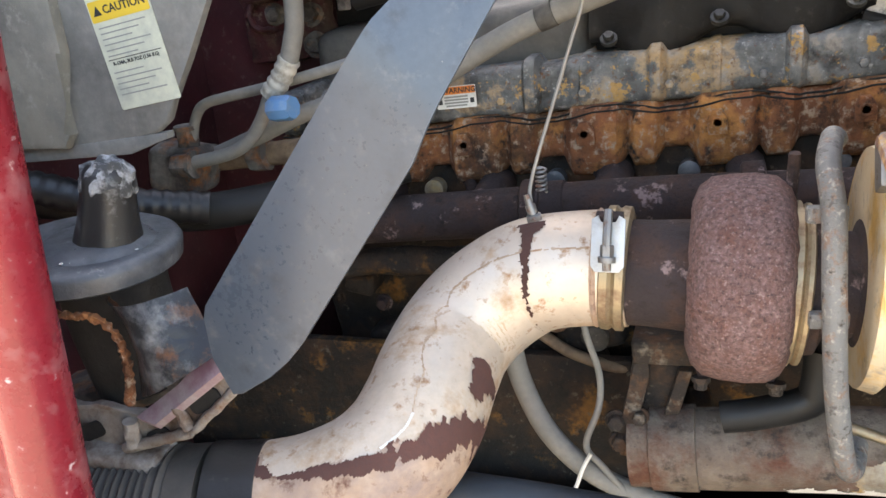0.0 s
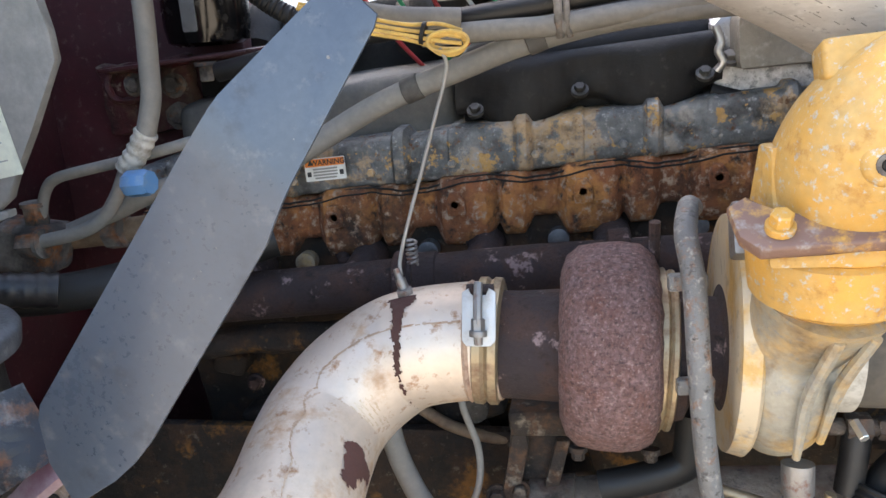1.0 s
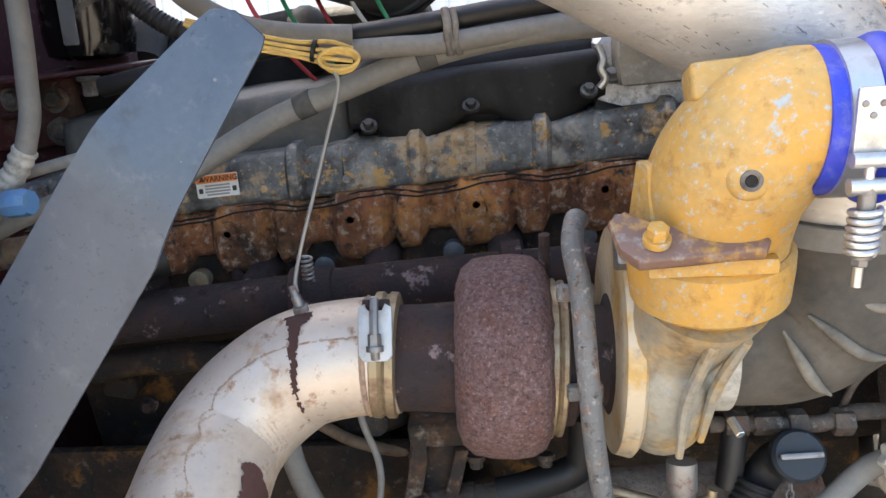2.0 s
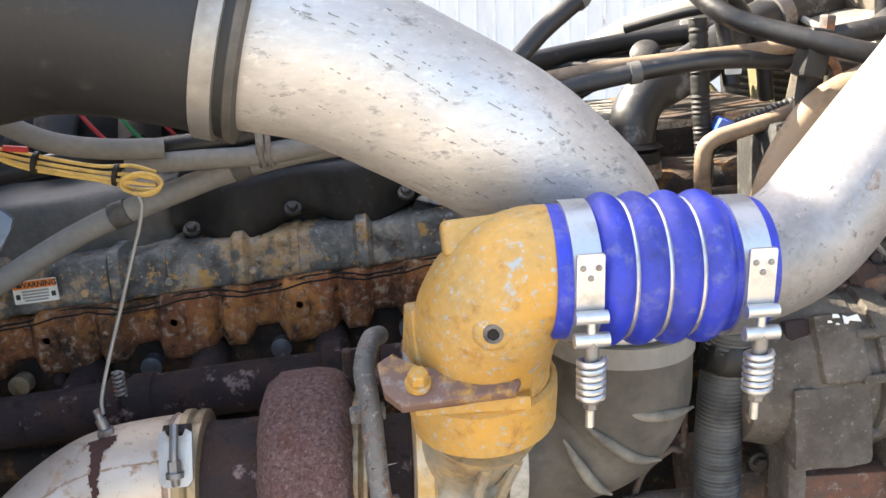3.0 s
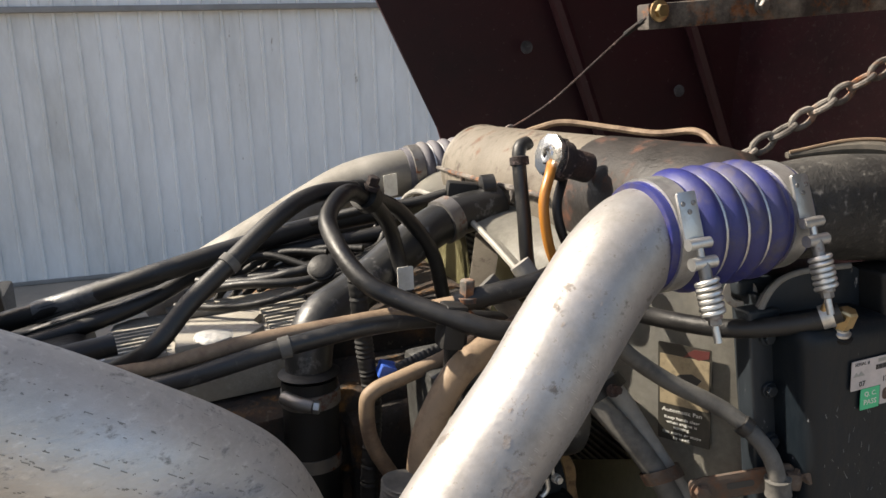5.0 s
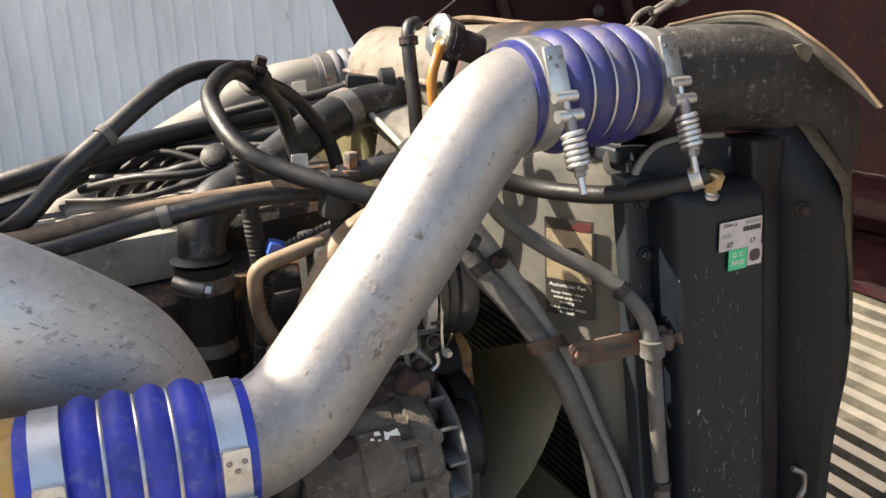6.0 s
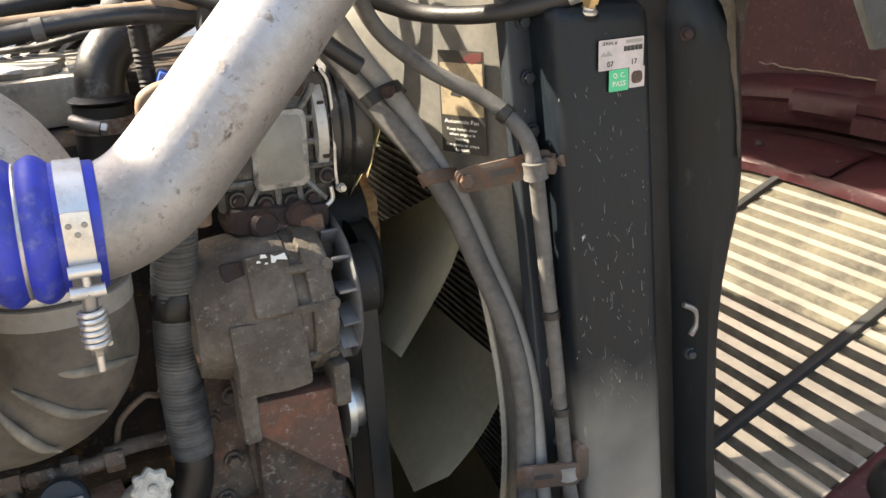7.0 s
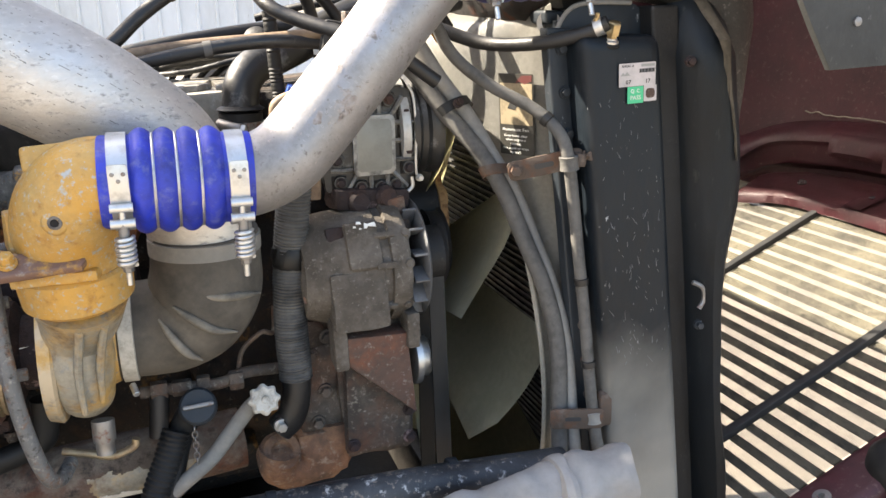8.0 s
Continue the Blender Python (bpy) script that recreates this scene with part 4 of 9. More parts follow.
def lobes_high(x):
    u = (x - 0.019 + 0.05) % 0.173 - 0.05
    return max(0.35 * hump(u, 0.03, 0.13, 0.03), hump(u, 0.094, 0.022, 0.008), 0.55 * hump(u, -0.002, 0.016, 0.006))


def seam_z(x):
    u = (x - 0.019 + 0.05) % 0.173 - 0.05
    return 1.337 + rise(x) + 0.010 * hump(u, 0.03, 0.09, 0.05) - 0.004


engine = thing("engine", "large rusty yellow six-cylinder diesel engine, grimy and paint-flaked", "engine")
blk = block((1.22, 0.48, 0.56), pose(0.16, 1.36, 0.97, 0, -4.5, 0), 0.02, 3)
bmesh.ops.subdivide_edges(blk, edges=blk.edges[:], cuts=5, use_grid_fill=True)
noise_push(blk, 0.02, 9)
part("block", blk, M_block, engine)
part("head_lower", lobed_band(-0.46, 0.70, 1.272, 1.340, 1.070, 0.026, lobes_low, 0.3, 0.010, 0.026, seed=1.0), M_head_rust, engine, "heavily rusted cylinder head")
part("head_recess", lobed_band(-0.46, 0.70, 1.19, 1.30, 1.098, 0.008, lobes_low, 0.25, 0.0, 0.0, 200, 8, 4.0), M_block, engine, "grimy recess under the head")
part("head_upper", lobed_band(-0.46, 0.72, 1.338, 1.412, 1.072, 0.014, lobes_high, 0.3, 0.012, 0.0, seed=2.0, rough=0.002), M_head_paint, engine, "flaking yellow and grey painted upper head")
part("head_seam", sweep([(x, 1.062 - 0.006 * lobes_high(x), seam_z(x)) for x in [(-0.46 + 1.17 * k / 160) for k in range(161)]], 0.0016, 6, 1), M_joint_and_gap, engine)
part("gasket", sweep([(x, 1.058 - 0.012 * lobes_low(x), seam_z(x) - 0.0050) for x in [(-0.46 + 1.17 * k / 160) for k in range(161)]], 0.0014, 6, 1), M_joint_and_gap, engine, "dark gasket line")


def cover(x0, x1, z0, z1, name, material, label, lip=True):
    """A valve cover: a box with rounded shoulders, a flange below with a dipping edge, bolts in recesses."""
    w, xc = x1 - x0, (x0 + x1) / 2
    b = block((w, 0.30, z1 - z0), pose(xc, 1.275, (z0 + z1) / 2 + rise(xc), 0, -4.5, 0), 0.028, 4)
    bmesh.ops.subdivide_edges(b, edges=[e for e in b.edges if e.calc_length() > 0.03], cuts=4, use_grid_fill=True)
    noise_push(b, 0.006, 14, x0)
    c = part(name, b, material, engine, label)
    if lip:
        n = 40
        pts = [(-w / 2 + w * k / n, -0.02 - 0.022 * (0.5 - 0.5 * math.cos(2 * math.pi * (k / n) * 2)) * (1 if k < n * 0.5 else 0.6)) for k in range(n + 1)]
        b = slab(pts + [(w / 2 - 0.01, 0.016), (-w / 2 + 0.01, 0.016)], 0.075, facing((xc, 1.098, z0 + 0.022 + rise(xc)), (1, 0, 0.08), (0, 0.05, 1)), 0.010)
        part("flange", b, material, c)
    return c


black = cover(0.022, 0.375, 1.395, 1.515, "valve_cover", M_black_cover, "black valve cover with a film of dust", False)


def cover_lobes(x):
    return 0.5 - 0.5 * math.cos(2 * math.pi * (x - 0.025) / 0.178)


part("front_skirt", lobed_band(0.020, 0.378, 1.424, 1.492, 1.098, 0.022, cover_lobes, 0.12, 0.0, 0.034, 120, 14, 6.0, 0.0015), M_black_cover, black, "wavy rounded front skirt")
cover(-0.42, 0.016, 1.375, 1.49, "valve_cover", M_grey_cover, "grey dusty valve cover", False)
front = cover(0.40, 0.70, 1.38, 1.455, "valve_cover", M_alu_cast, "bare grey front cover casting", False)
tri_plate = slab([(0.366, 1.437), (0.364, 1.520), (0.376, 1.536), (0.392, 1.538), (0.412, 1.528), (0.452, 1.500), (0.478, 1.470), (0.512, 1.442), (0.500, 1.424), (0.462, 1.412), (0.415, 1.424)], 0.09, Matrix.Translation((0, 1.148, 0)) @ Matrix(((1, 0, 0, 0), (0, 0, -1, 0), (0, 1, 0, 0), (0, 0, 0, 1))), 0.012)
bmesh.ops.triangulate(tri_plate, faces=tri_plate.faces[:])
bmesh.ops.subdivide_edges(tri_plate, edges=[e for e in tri_plate.edges if e.calc_length() > 0.02], cuts=3)
part("bright_shoulder", noise_push(tri_plate, 0.003, 30), M_alu_speckled, front, "speckled bright cast shoulder")
part("shoulder_foot", sweep([(0.362, 1.096, 1.436, 0.010), (0.40, 1.094, 1.424, 0.011), (0.44, 1.094, 1.413, 0.011), (0.47, 1.096, 1.409, 0.010), (0.515, 1.10, 1.425, 0.009)], 0.01, 12), M_black_cover, front, "dark rubber foot of the shoulder")
part("spring_clip", sweep([(0.366, 1.088, 1.518), (0.372, 1.084, 1.500), (0.369, 1.082, 1.488), (0.375, 1.082, 1.474), (0.368, 1.084, 1.463)], 0.0055, 10), M_steel, front, "bright steel spring clip")
for x, z in ((0.192, 1.446), (0.352, 1.459), (0.05, 1.425)):
    part("cover_bolt", bolt((x, 1.074, z + 0.002), (0, -0.6, 0.75), 0.0075, 0.008, 1.6), M_cast_oily, engine)
part("cover_bolt", bolt((0.385, 1.09, 1.478), (0, -0.55, 0.8), 0.0085, 0.008, 1.6), M_steel_dull, engine)
for k in range(4):
    x = -0.154 + 0.174 * k
    lug = slab([(-0.012, -0.016), (0.012, -0.016), (0.013, 0.004), (0.006, 0.016), (-0.006, 0.016), (-0.013, 0.004)], 0.022, facing((x, 1.044, 1.291 + rise(x) + 0.02), (1, 0, 0.08), (0, 0, 1)), 0.003)
    lathe([(0.0, 0.008), (0.002, 0.008), (0.002, 0.0055), (-0.006, 0.0045)], (x, 1.033, 1.291 + rise(x) + 0.02), (0, -1, 0), 12, lug)
    part("lug", lug, M_head_rust, engine)
for k in range(6):
    x = -0.35 + 0.195 * k
    z = 1.233 + rise(x) + 0.015
    st = lathe([(-0.05, 0.012), (0.0, 0.012), (0.0, 0.009), (0.028, 0.009), (0.03, 0.006)], (x, 1.06, z), (0.35, -1, -0.15), 10)
    part("manifold_stud", st, M_cast_dark, engine)
for k in range(5):
    x = -0.215 + 0.187 * k
    part("core_plug", lathe([(-0.02, 0.015), (0.002, 0.015), (0.003, 0.012), (0.003, 0.0)], (x, 1.062, 1.228 + rise(x) + 0.012), (0, -1, 0.05), 18), M_yellow_worn if k < 1 else M_washer_grey, engine)
for k in range(9):
    x = -0.33 + 0.1155 * k
    part("head_bolt", bolt((x, 1.055, 1.365 + rise(x)), (0, -1, 0.1), 0.006, 0.007, 0), M_head_paint, engine)
man = part("exhaust_manifold", sweep([(-0.40, 0.985, 1.175), (-0.30, 0.98, 1.19), (-0.1, 0.975, 1.208), (0.1, 0.97, 1.228), (0.3, 0.965, 1.24), (0.46, 0.96, 1.25)], 0.034, 20), M_cast_dark, engine, "dark rusted exhaust manifold pipe")
for x, r, wd in ((-0.045, 0.043, 0.02), (-0.012, 0.038, 0.035), (0.24, 0.04, 0.03)):
    part("collar", lathe([(-wd / 2, r - 0.004), (-wd / 2 + 0.003, r), (wd / 2 - 0.003, r), (wd / 2, r - 0.004)], (x, 0.974, 1.213 + 0.1 * (x + 0.05)), (1, 0, 0.08), 20), M_cast_dark, man)
for k in range(5):
    x = -0.30 + 0.174 * k
    part("port_runner", sweep([(x, 0.985, 1.195 + rise(x) + 0.02), (x + 0.01, 1.03, 1.215 + rise(x) + 0.02), (x + 0.01, 1.08, 1.24 + rise(x))], 0.026, 12), M_cast_dark, man)
for k in range(14):
    random.seed(40 + k)
    x, z, s = random.uniform(-0.4, 0.62), random.uniform(0.80, 1.16), random.uniform(0.03, 0.08)
    b = block((s * 1.4, 0.06, s), pose(x, 1.085 + random.uniform(-0.015, 0.02), z, random.uniform(-10, 10), random.uniform(-20, 20), 0), 0.012, 3)
    part("side_casting", b, M_block, engine)
for k in range(12):
    random.seed(80 + k)
    x, z = random.uniform(-0.4, 0.6), random.uniform(0.82, 1.15)
    part("block_bolt", bolt((x, 1.06, z), (0, -1, 0), 0.010, 0.012, 1.4), M_cast_dark, engine)
part("front_top", noise_push(block((0.34, 0.46, 0.34), pose(0.81, 1.36, 1.37, 0, -4, 0), 0.03, 3), 0.006, 20), M_block, engine, "grimy black casting at the engine front")
part("front_step", noise_push(block((0.20, 0.18, 0.20), pose(0.80, 1.06, 1.36, 0, -4, 0), 0.02, 3), 0.006, 24), M_block, engine)
for x_, z_, r_, mt_ in ((-0.03, 1.02, 0.022, M_outlet), (0.005, 1.045, 0.016, M_cast_dark), (0.03, 0.99, 0.019, M_alt), (-0.055, 1.075, 0.014, M_head_rust), (0.065, 1.07, 0.015, M_cast_dark), (0.02, 0.93, 0.02, M_brown)):
    part("side_plug", noise_push(lathe([(-0.05, r_ * 1.5), (-0.01, r_ * 1.45), (0.0, r_ * 1.1), (0.012, r_), (0.014, r_ * 0.6), (0.014, 0.0)], (x_, 1.045, z_), (0.1, -1, 0.1), 16), 0.003, 60), mt_, engine)
part("oil_line", sweep([(-0.12, 1.10, 1.05), (-0.09, 1.03, 1.03), (-0.04, 1.02, 0.995), (0.01, 1.015, 0.97), (0.08, 1.02, 0.955), (0.12, 1.10, 0.95)], 0.009, 10), M_hose_tan, engine)
part("side_rail", noise_push(sweep([(-0.40, 1.02, 1.10), (-0.2, 1.02, 1.115), (0.0, 1.02, 1.125), (0.2, 1.02, 1.14), (0.6, 1.02, 1.17)], 0.022, 14, 12), 0.006, 30), M_block, engine)
# Dark filler added so the bright wall does not show behind the covers.
man2 = thing("dark_backing", "grimy black filler on the far side of the engine for dark clutter", "manifold")
bb = block((0.58, 0.20, 0.20), pose(-0.17, 1.52, 1.485, 0, -3, 0), 0.04, 3)
bmesh.ops.subdivide_edges(bb, edges=[e for e in bb.edges if e.calc_length() > 0.04], cuts=4, use_grid_fill=True)
part("backing_box", noise_push(bb, 0.015, 12), M_dark_filler, man2)
for k in range(4):
    part("backing_tube", sweep([(-0.38 + 0.14 * k, 1.46, 1.54), (-0.37 + 0.14 * k, 1.40, 1.56), (-0.36 + 0.14 * k, 1.34, 1.51)], 0.035, 14), M_dark_filler, man2)
rc = thing("rocker_cover", "ribbed cast aluminium rocker cover lying on the engine", "engine cover")
RC = facing((0.545, 1.19, 1.542), (1, 0.0, 0.055), (0.0, 1, 0.0))
part("cover_body", slab([(-0.155, -0.125), (0.135, -0.125), (0.150, -0.10), (0.160, 0.075), (0.140, 0.105), (-0.110, 0.125), (-0.140, 0.105), (-0.165, -0.06)], 0.07, RC @ pose(0, 0, -0.036), 0.012), M_rocker, rc)
part("far_ledge", slab([(-0.05, 0.060), (0.150, 0.045), (0.158, 0.075), (0.138, 0.100), (-0.06, 0.115)], 0.010, RC @ pose(0, 0, 0.004), 0.003), M_rocker, rc)
part("pad", slab([(-0.055, -0.10), (0.045, -0.105), (0.070, -0.075), (0.055, -0.045), (0.075, -0.02), (0.060, 0.012), (-0.045, 0.018), (-0.06, -0.02), (-0.048, -0.055)], 0.012, RC @ pose(0, 0, 0.005), 0.003), M_rocker, rc, "smooth raised pad")
for k, w_ in enumerate((0.004, 0.007, 0.005)):
    part("raised_mark", block((0.014, 0.016, 0.004), RC @ pose(-0.012 + 0.022 * k, 0.080, 0.010, 0, 0, 12), 0.0015), M_rocker, rc)
for k in range(9):
    y_ = -0.100 + 0.0165 * k
    part("fin", block((0.080, 0.0065, 0.009), RC @ pose(-0.105, y_, 0.003), 0.002), M_rocker, rc)
    part("fin", block((0.072, 0.0065, 0.009), RC @ pose(0.113, y_, 0.003), 0.002), M_rocker, rc)
    # Black strips between the fins stand for the shade in the slots.
    part("groove_shade", block((0.076, 0.0065, 0.002), RC @ pose(-0.105, y_ + 0.0082, 0.0005), 0), M_joint_and_gap, rc)
    part("groove_shade", block((0.068, 0.0065, 0.002), RC @ pose(0.113, y_ + 0.0082, 0.0005), 0), M_joint_and_gap, rc)
part("oil_stain_boss", noise_push(lathe([(0, 0.030), (0.004, 0.028), (0.007, 0.018), (0.007, 0.0)], RC @ Vector((0.0, -0.082, 0.008)), (0, 0, 1), 24), 0.003, 60), M_alu_cast, rc)

# ---- the turbocharger ----
TA = Vector((0.219, 0.775, 1.208))
turbo = thing("turbocharger", "turbocharger with a rusted turbine and yellow compressor", "turbocharger")
b = lathe([(-0.050, 0.058), (-0.049, 0.078), (-0.043, 0.096), (-0.031, 0.1065), (-0.012, 0.1105), (0.012, 0.111), (0.032, 0.1085), (0.045, 0.100), (0.051, 0.085), (0.053, 0.06)], TA, (1, 0, -0.02), 56, shape=lambda a, s: 1 + 0.02 * math.cos(a - 2.2))
part("turbine_housing", noise_push(b, 0.003, 60), M_cast_rust, turbo, "deeply rusted brown turbine housing")
part("outlet_neck", lathe([(-0.125, 0.0585), (-0.09, 0.0585), (-0.05, 0.061), (-0.045, 0.07)], TA, (1, 0, -0.02), 36), M_cast_dark, turbo)
part("turbine_band", lathe([(0.046, 0.080), (0.048, 0.086), (0.054, 0.087), (0.057, 0.082), (0.060, 0.085), (0.064, 0.085), (0.066, 0.079)], TA, (1, 0, -0.06), 40), M_band_tan, turbo, "dull tan clamp band")
part("bearing_housing", lathe([(0.05, 0.08), (0.075, 0.075), (0.085, 0.055), (0.11, 0.055), (0.118, 0.08), (0.13, 0.11)], TA, (1, 0, -0.02), 32), M_cast_dark, turbo)
part("foot_flange", block((0.085, 0.06, 0.022), pose(0.222, 0.815, 1.088, 0, 0, 0), 0.006), M_cast_dark, turbo)
for x, y in ((0.185, 0.755), (0.265, 0.755)):
    part("foot_bolt", bolt((x, y + 0.03, 1.076), (0, -0.2, -1), 0.0075, 0.010, 1.4), M_pedestal, turbo)
CA = Vector((0.345, 0.775, 1.225))
part("back_plate", lathe([(-0.012, 0.10), (-0.010, 0.122), (0.006, 0.126), (0.010, 0.122), (0.012, 0.1)], CA, (1, 0, -0.03), 48), M_ring_pale, turbo, "pale yellow clamp ring")
part("ring_clamp", block((0.02, 0.03, 0.05), pose(0.338, 0.70, 1.355, -30, 0, 0), 0.004), M_steel_dull, turbo)
b = lathe([(0.012, 0.115), (0.03, 0.114), (0.055, 0.094), (0.075, 0.080), (0.086, 0.076)], CA, (1, 0, -0.02), 40)
part("compressor_body", b, M_yellow_worn, turbo)
pts = []
for k in range(9):
    a = radians(-190 + 190 * k / 8)
    pts.append((0.382, 0.775 - 0.083 * math.cos(a), 1.222 + 0.083 * math.sin(a), 0.018 + 0.030 * k / 8))
pts += [(0.384, 0.686, 1.255, 0.046), (0.395, 0.665, 1.295, 0.054), (0.399, 0.642, 1.33, 0.062)]
part("volute", sweep(pts, 0.04, 28, 5), M_yellow_worn, turbo, "worn yellow compressor volute")
part("volute_rib", sweep([(0.408, 0.668, 1.16, 0.004), (0.414, 0.640, 1.23, 0.006), (0.428, 0.606, 1.29, 0.005)], 0.006, 8), M_yellow_worn, turbo)
part("volute_rib", sweep([(0.385, 0.655, 1.15, 0.004), (0.386, 0.634, 1.22, 0.006), (0.398, 0.600, 1.29, 0.006)], 0.006, 8), M_yellow_worn, turbo)
part("outlet_collar", lathe([(-0.02, 0.058), (-0.012, 0.068), (0.014, 0.070), (0.03, 0.070), (0.034, 0.066)], (0.400, 0.632, 1.340), (-0.05, -0.15, 1), 36), M_yellow, turbo)
lug = slab([(-0.048, 0.022), (-0.034, 0.032), (-0.012, 0.012), (0.024, 0.006), (0.066, 0.004), (0.071, -0.006), (0.066, -0.016), (0.018, -0.018), (-0.028, -0.022), (-0.042, -0.008)], 0.012, facing((0.352, 0.558, 1.394), (1, -0.06, 0.03), (0.0, 0.85, 0.55)), 0.003)
part("collar_lug", lug, M_lug_worn, turbo, "worn brown-yellow lug plate")
part("lug_ledge", block((0.10, 0.03, 0.014), pose(0.385, 0.572, 1.372, 0, -3, -8), 0.005), M_yellow, turbo)
part("lug_bolt", bolt((0.338, 0.552, 1.400), (0, -0.45, 1), 0.0085, 0.011, 1.3), M_yellow, turbo, "yellow hexagon bolt")
tg = slab(rounded(0.044, 0.018, 0.002), 0.002, facing((0.300, 0.726, 1.222), (1, 0.1, 0.05), (0, 0, 1)), 0.0005)
part("data_tag", tg, M_steel, turbo, "small bright data tag")
for dz in (-0.003, 0.003):
    part("tag_print", block((0.03, 0.0022, 0.0004), facing((0.300, 0.7247, 1.222 + dz), (1, 0.1, 0.05), (0, 0, 1)), 0), M_ink, turbo)
part("ring_t_bolt", sweep([(0.340, 0.690, 1.365), (0.345, 0.676, 1.345), (0.348, 0.668, 1.322)], 0.0045, 10), M_steel_dull, turbo)
part("ring_nut", bolt((0.345, 0.677, 1.347), (0.1, -0.35, -1), 0.0075, 0.014, 1.3), M_steel_gold, turbo)
for x_, z_ in ((0.300, 1.335), (0.268, 1.322)):
    part("stud", sweep([(x_, 0.80, z_ - 0.05), (x_, 0.79, z_ - 0.01), (x_, 0.785, z_ + 0.02)], 0.006, 8), M_cast_dark, turbo)
part("lower_spigot", lathe([(-0.03, 0.016), (0.0, 0.016), (0.004, 0.013), (0.02, 0.013)], (0.40, 0.70, 1.085), (0, -0.2, -1), 16), M_steel_dull, turbo)
elb = thing("charge_elbow", "yellow cast charge air elbow with chipped paint", "pipe elbow")
part("elbow", sweep([(0.400, 0.628, 1.365, 0.061), (0.399, 0.612, 1.405, 0.0625), (0.402, 0.594, 1.438, 0.063), (0.417, 0.578, 1.467, 0.061), (0.440, 0.570, 1.483, 0.0555), (0.475, 0.567, 1.484, 0.051), (0.50, 0.567, 1.484, 0.050)], 0.06, 36, 6), M_yellow, elb)
part("seal_ring", lathe([(-0.004, 0.062), (0.0, 0.066), (0.004, 0.062)], (0.400, 0.628, 1.372), (-0.05, -0.25, 1), 36), M_rubber, elb, "black rubber seal")
part("pad", block((0.055, 0.035, 0.03), pose(0.392, 0.585, 1.512, -20, -4, 0), 0.006, 3), M_yellow, elb)
PORT = Vector((0.398, 0.5275, 1.449))
part("port_boss", lathe([(-0.012, 0.020), (0.001, 0.0165), (0.004, 0.0135), (0.005, 0.011), (0.005, 0.006)], PORT, (-0.1, -1, -0.05), 24), M_yellow, elb, "round boss with worn paint")
# A black disc stands for the shade inside the plug hole.
part("plug_socket", lathe([(0.0062, 0.0), (0.0062, 0.0040), (0.0052, 0.0046)], PORT, (-0.1, -1, -0.05), 18), M_joint_and_gap, elb, "plug hole, its shade a black disc")
part("plug_rim", lathe([(0.0030, 0.0085), (0.0065, 0.0080), (0.0068, 0.0050), (0.003, 0.0042)], PORT, (-0.1, -1, -0.05), 18), M_bracket_rust, elb, "rusty plug rim")
part("side_ear", slab([(-0.02, -0.022), (0.02, -0.028), (0.012, 0.026), (-0.008, 0.026)], 0.016, facing((0.340, 0.60, 1.425), (0.3, -1, 0), (0, 0, 1)), 0.004), M_yellow, elb)
drain = thing("oil_drain_pipe", "grey oil pipe with rust pitting beside the turbocharger", "pipe")
part("pipe", sweep([(0.305, 0.79, 1.355), (0.296, 0.745, 1.366), (0.289, 0.7, 1.352), (0.294, 0.675, 1.315), (0.298, 0.658, 1.241), (0.307, 0.658, 1.143), (0.322, 0.671, 1.061), (0.335, 0.7, 1.035), (0.345, 0.745, 1.035)], 0.0108, 16), M_tube_grey, drain)
for z, x in ((1.205, 0.303), (1.31, 0.294)):
    part("clip", block((0.036, 0.012, 0.016), pose(x - 0.004, 0.690, z, 0, 0, 8), 0.003), M_tube_grey, drain)

# ---- the exhaust elbow ----
EXH = [(0.105, 0.775, 1.215, 0.065), (0.06, 0.775, 1.213, 0.065), (0.012, 0.774, 1.206, 0.066), (-0.021, 0.773, 1.192, 0.0675), (-0.061, 0.756, 1.165, 0.0685), (-0.086, 0.725, 1.139, 0.0685), (-0.093, 0.68, 1.121, 0.0685), (-0.096, 0.636, 1.102, 0.0685), (-0.108, 0.597, 1.079, 0.0685), (-0.135, 0.565, 1.059, 0.0685), (-0.182, 0.539, 1.043, 0.0685), (-0.234, 0.52, 1.036, 0.0685), (-0.262, 0.512, 1.036, 0.0685)]
exh = thing("exhaust_elbow", "aluminised exhaust elbow streaked with rust", "exhaust pipe")
part("bend", sweep(EXH, 0.0685, 44, 7), M_exhaust, exh)
rust_line = track([(73, 0.521), (58, 0.500), (53, 0.455), (40, 0.42), (23, 0.393), (-1, 0.369), (-27, 0.348), (-68, 0.328), (-100, 0.32)])
rust_low = track([(76, 0.55), (60, 0.521), (46, 0.47), (32, 0.432), (8, 0.396), (-23, 0.370), (-60, 0.352), (-100, 0.35)])
pipe_skin(EXH, 0.0005, 0.30, 0.545, lambda s, d: s - rust_line(d) + rag(s, d, 60, 0.012), 0.002, M_exhaust_rusty, "blistered_coating", exh, "rust-blistered coating of the lower bend", -110, 85)
pipe_skin(EXH, 0.0011, 0.30, 0.545, lambda s, d: min(s - rust_line(d), rust_low(d) + 0.004 - s) + rag(s, d, 90, 0.010, 3), 0.0016, M_rust_stain, "rust_band", exh, "dark rust band", -110, 85)
pipe_skin(EXH, 0.0011, 0.27, 0.34, lambda s, d: 0.019 - math.hypot(s - 0.300, (d + 62) * 0.00085) + 0.006 * math.sin(3 * math.atan2(d + 62, (s - 0.3) * 1170)) + rag(s, d, 120, 0.006, 5), 0.0014, M_rust_stain, "rust_patch", exh, "dark rust patch", -100, -30)
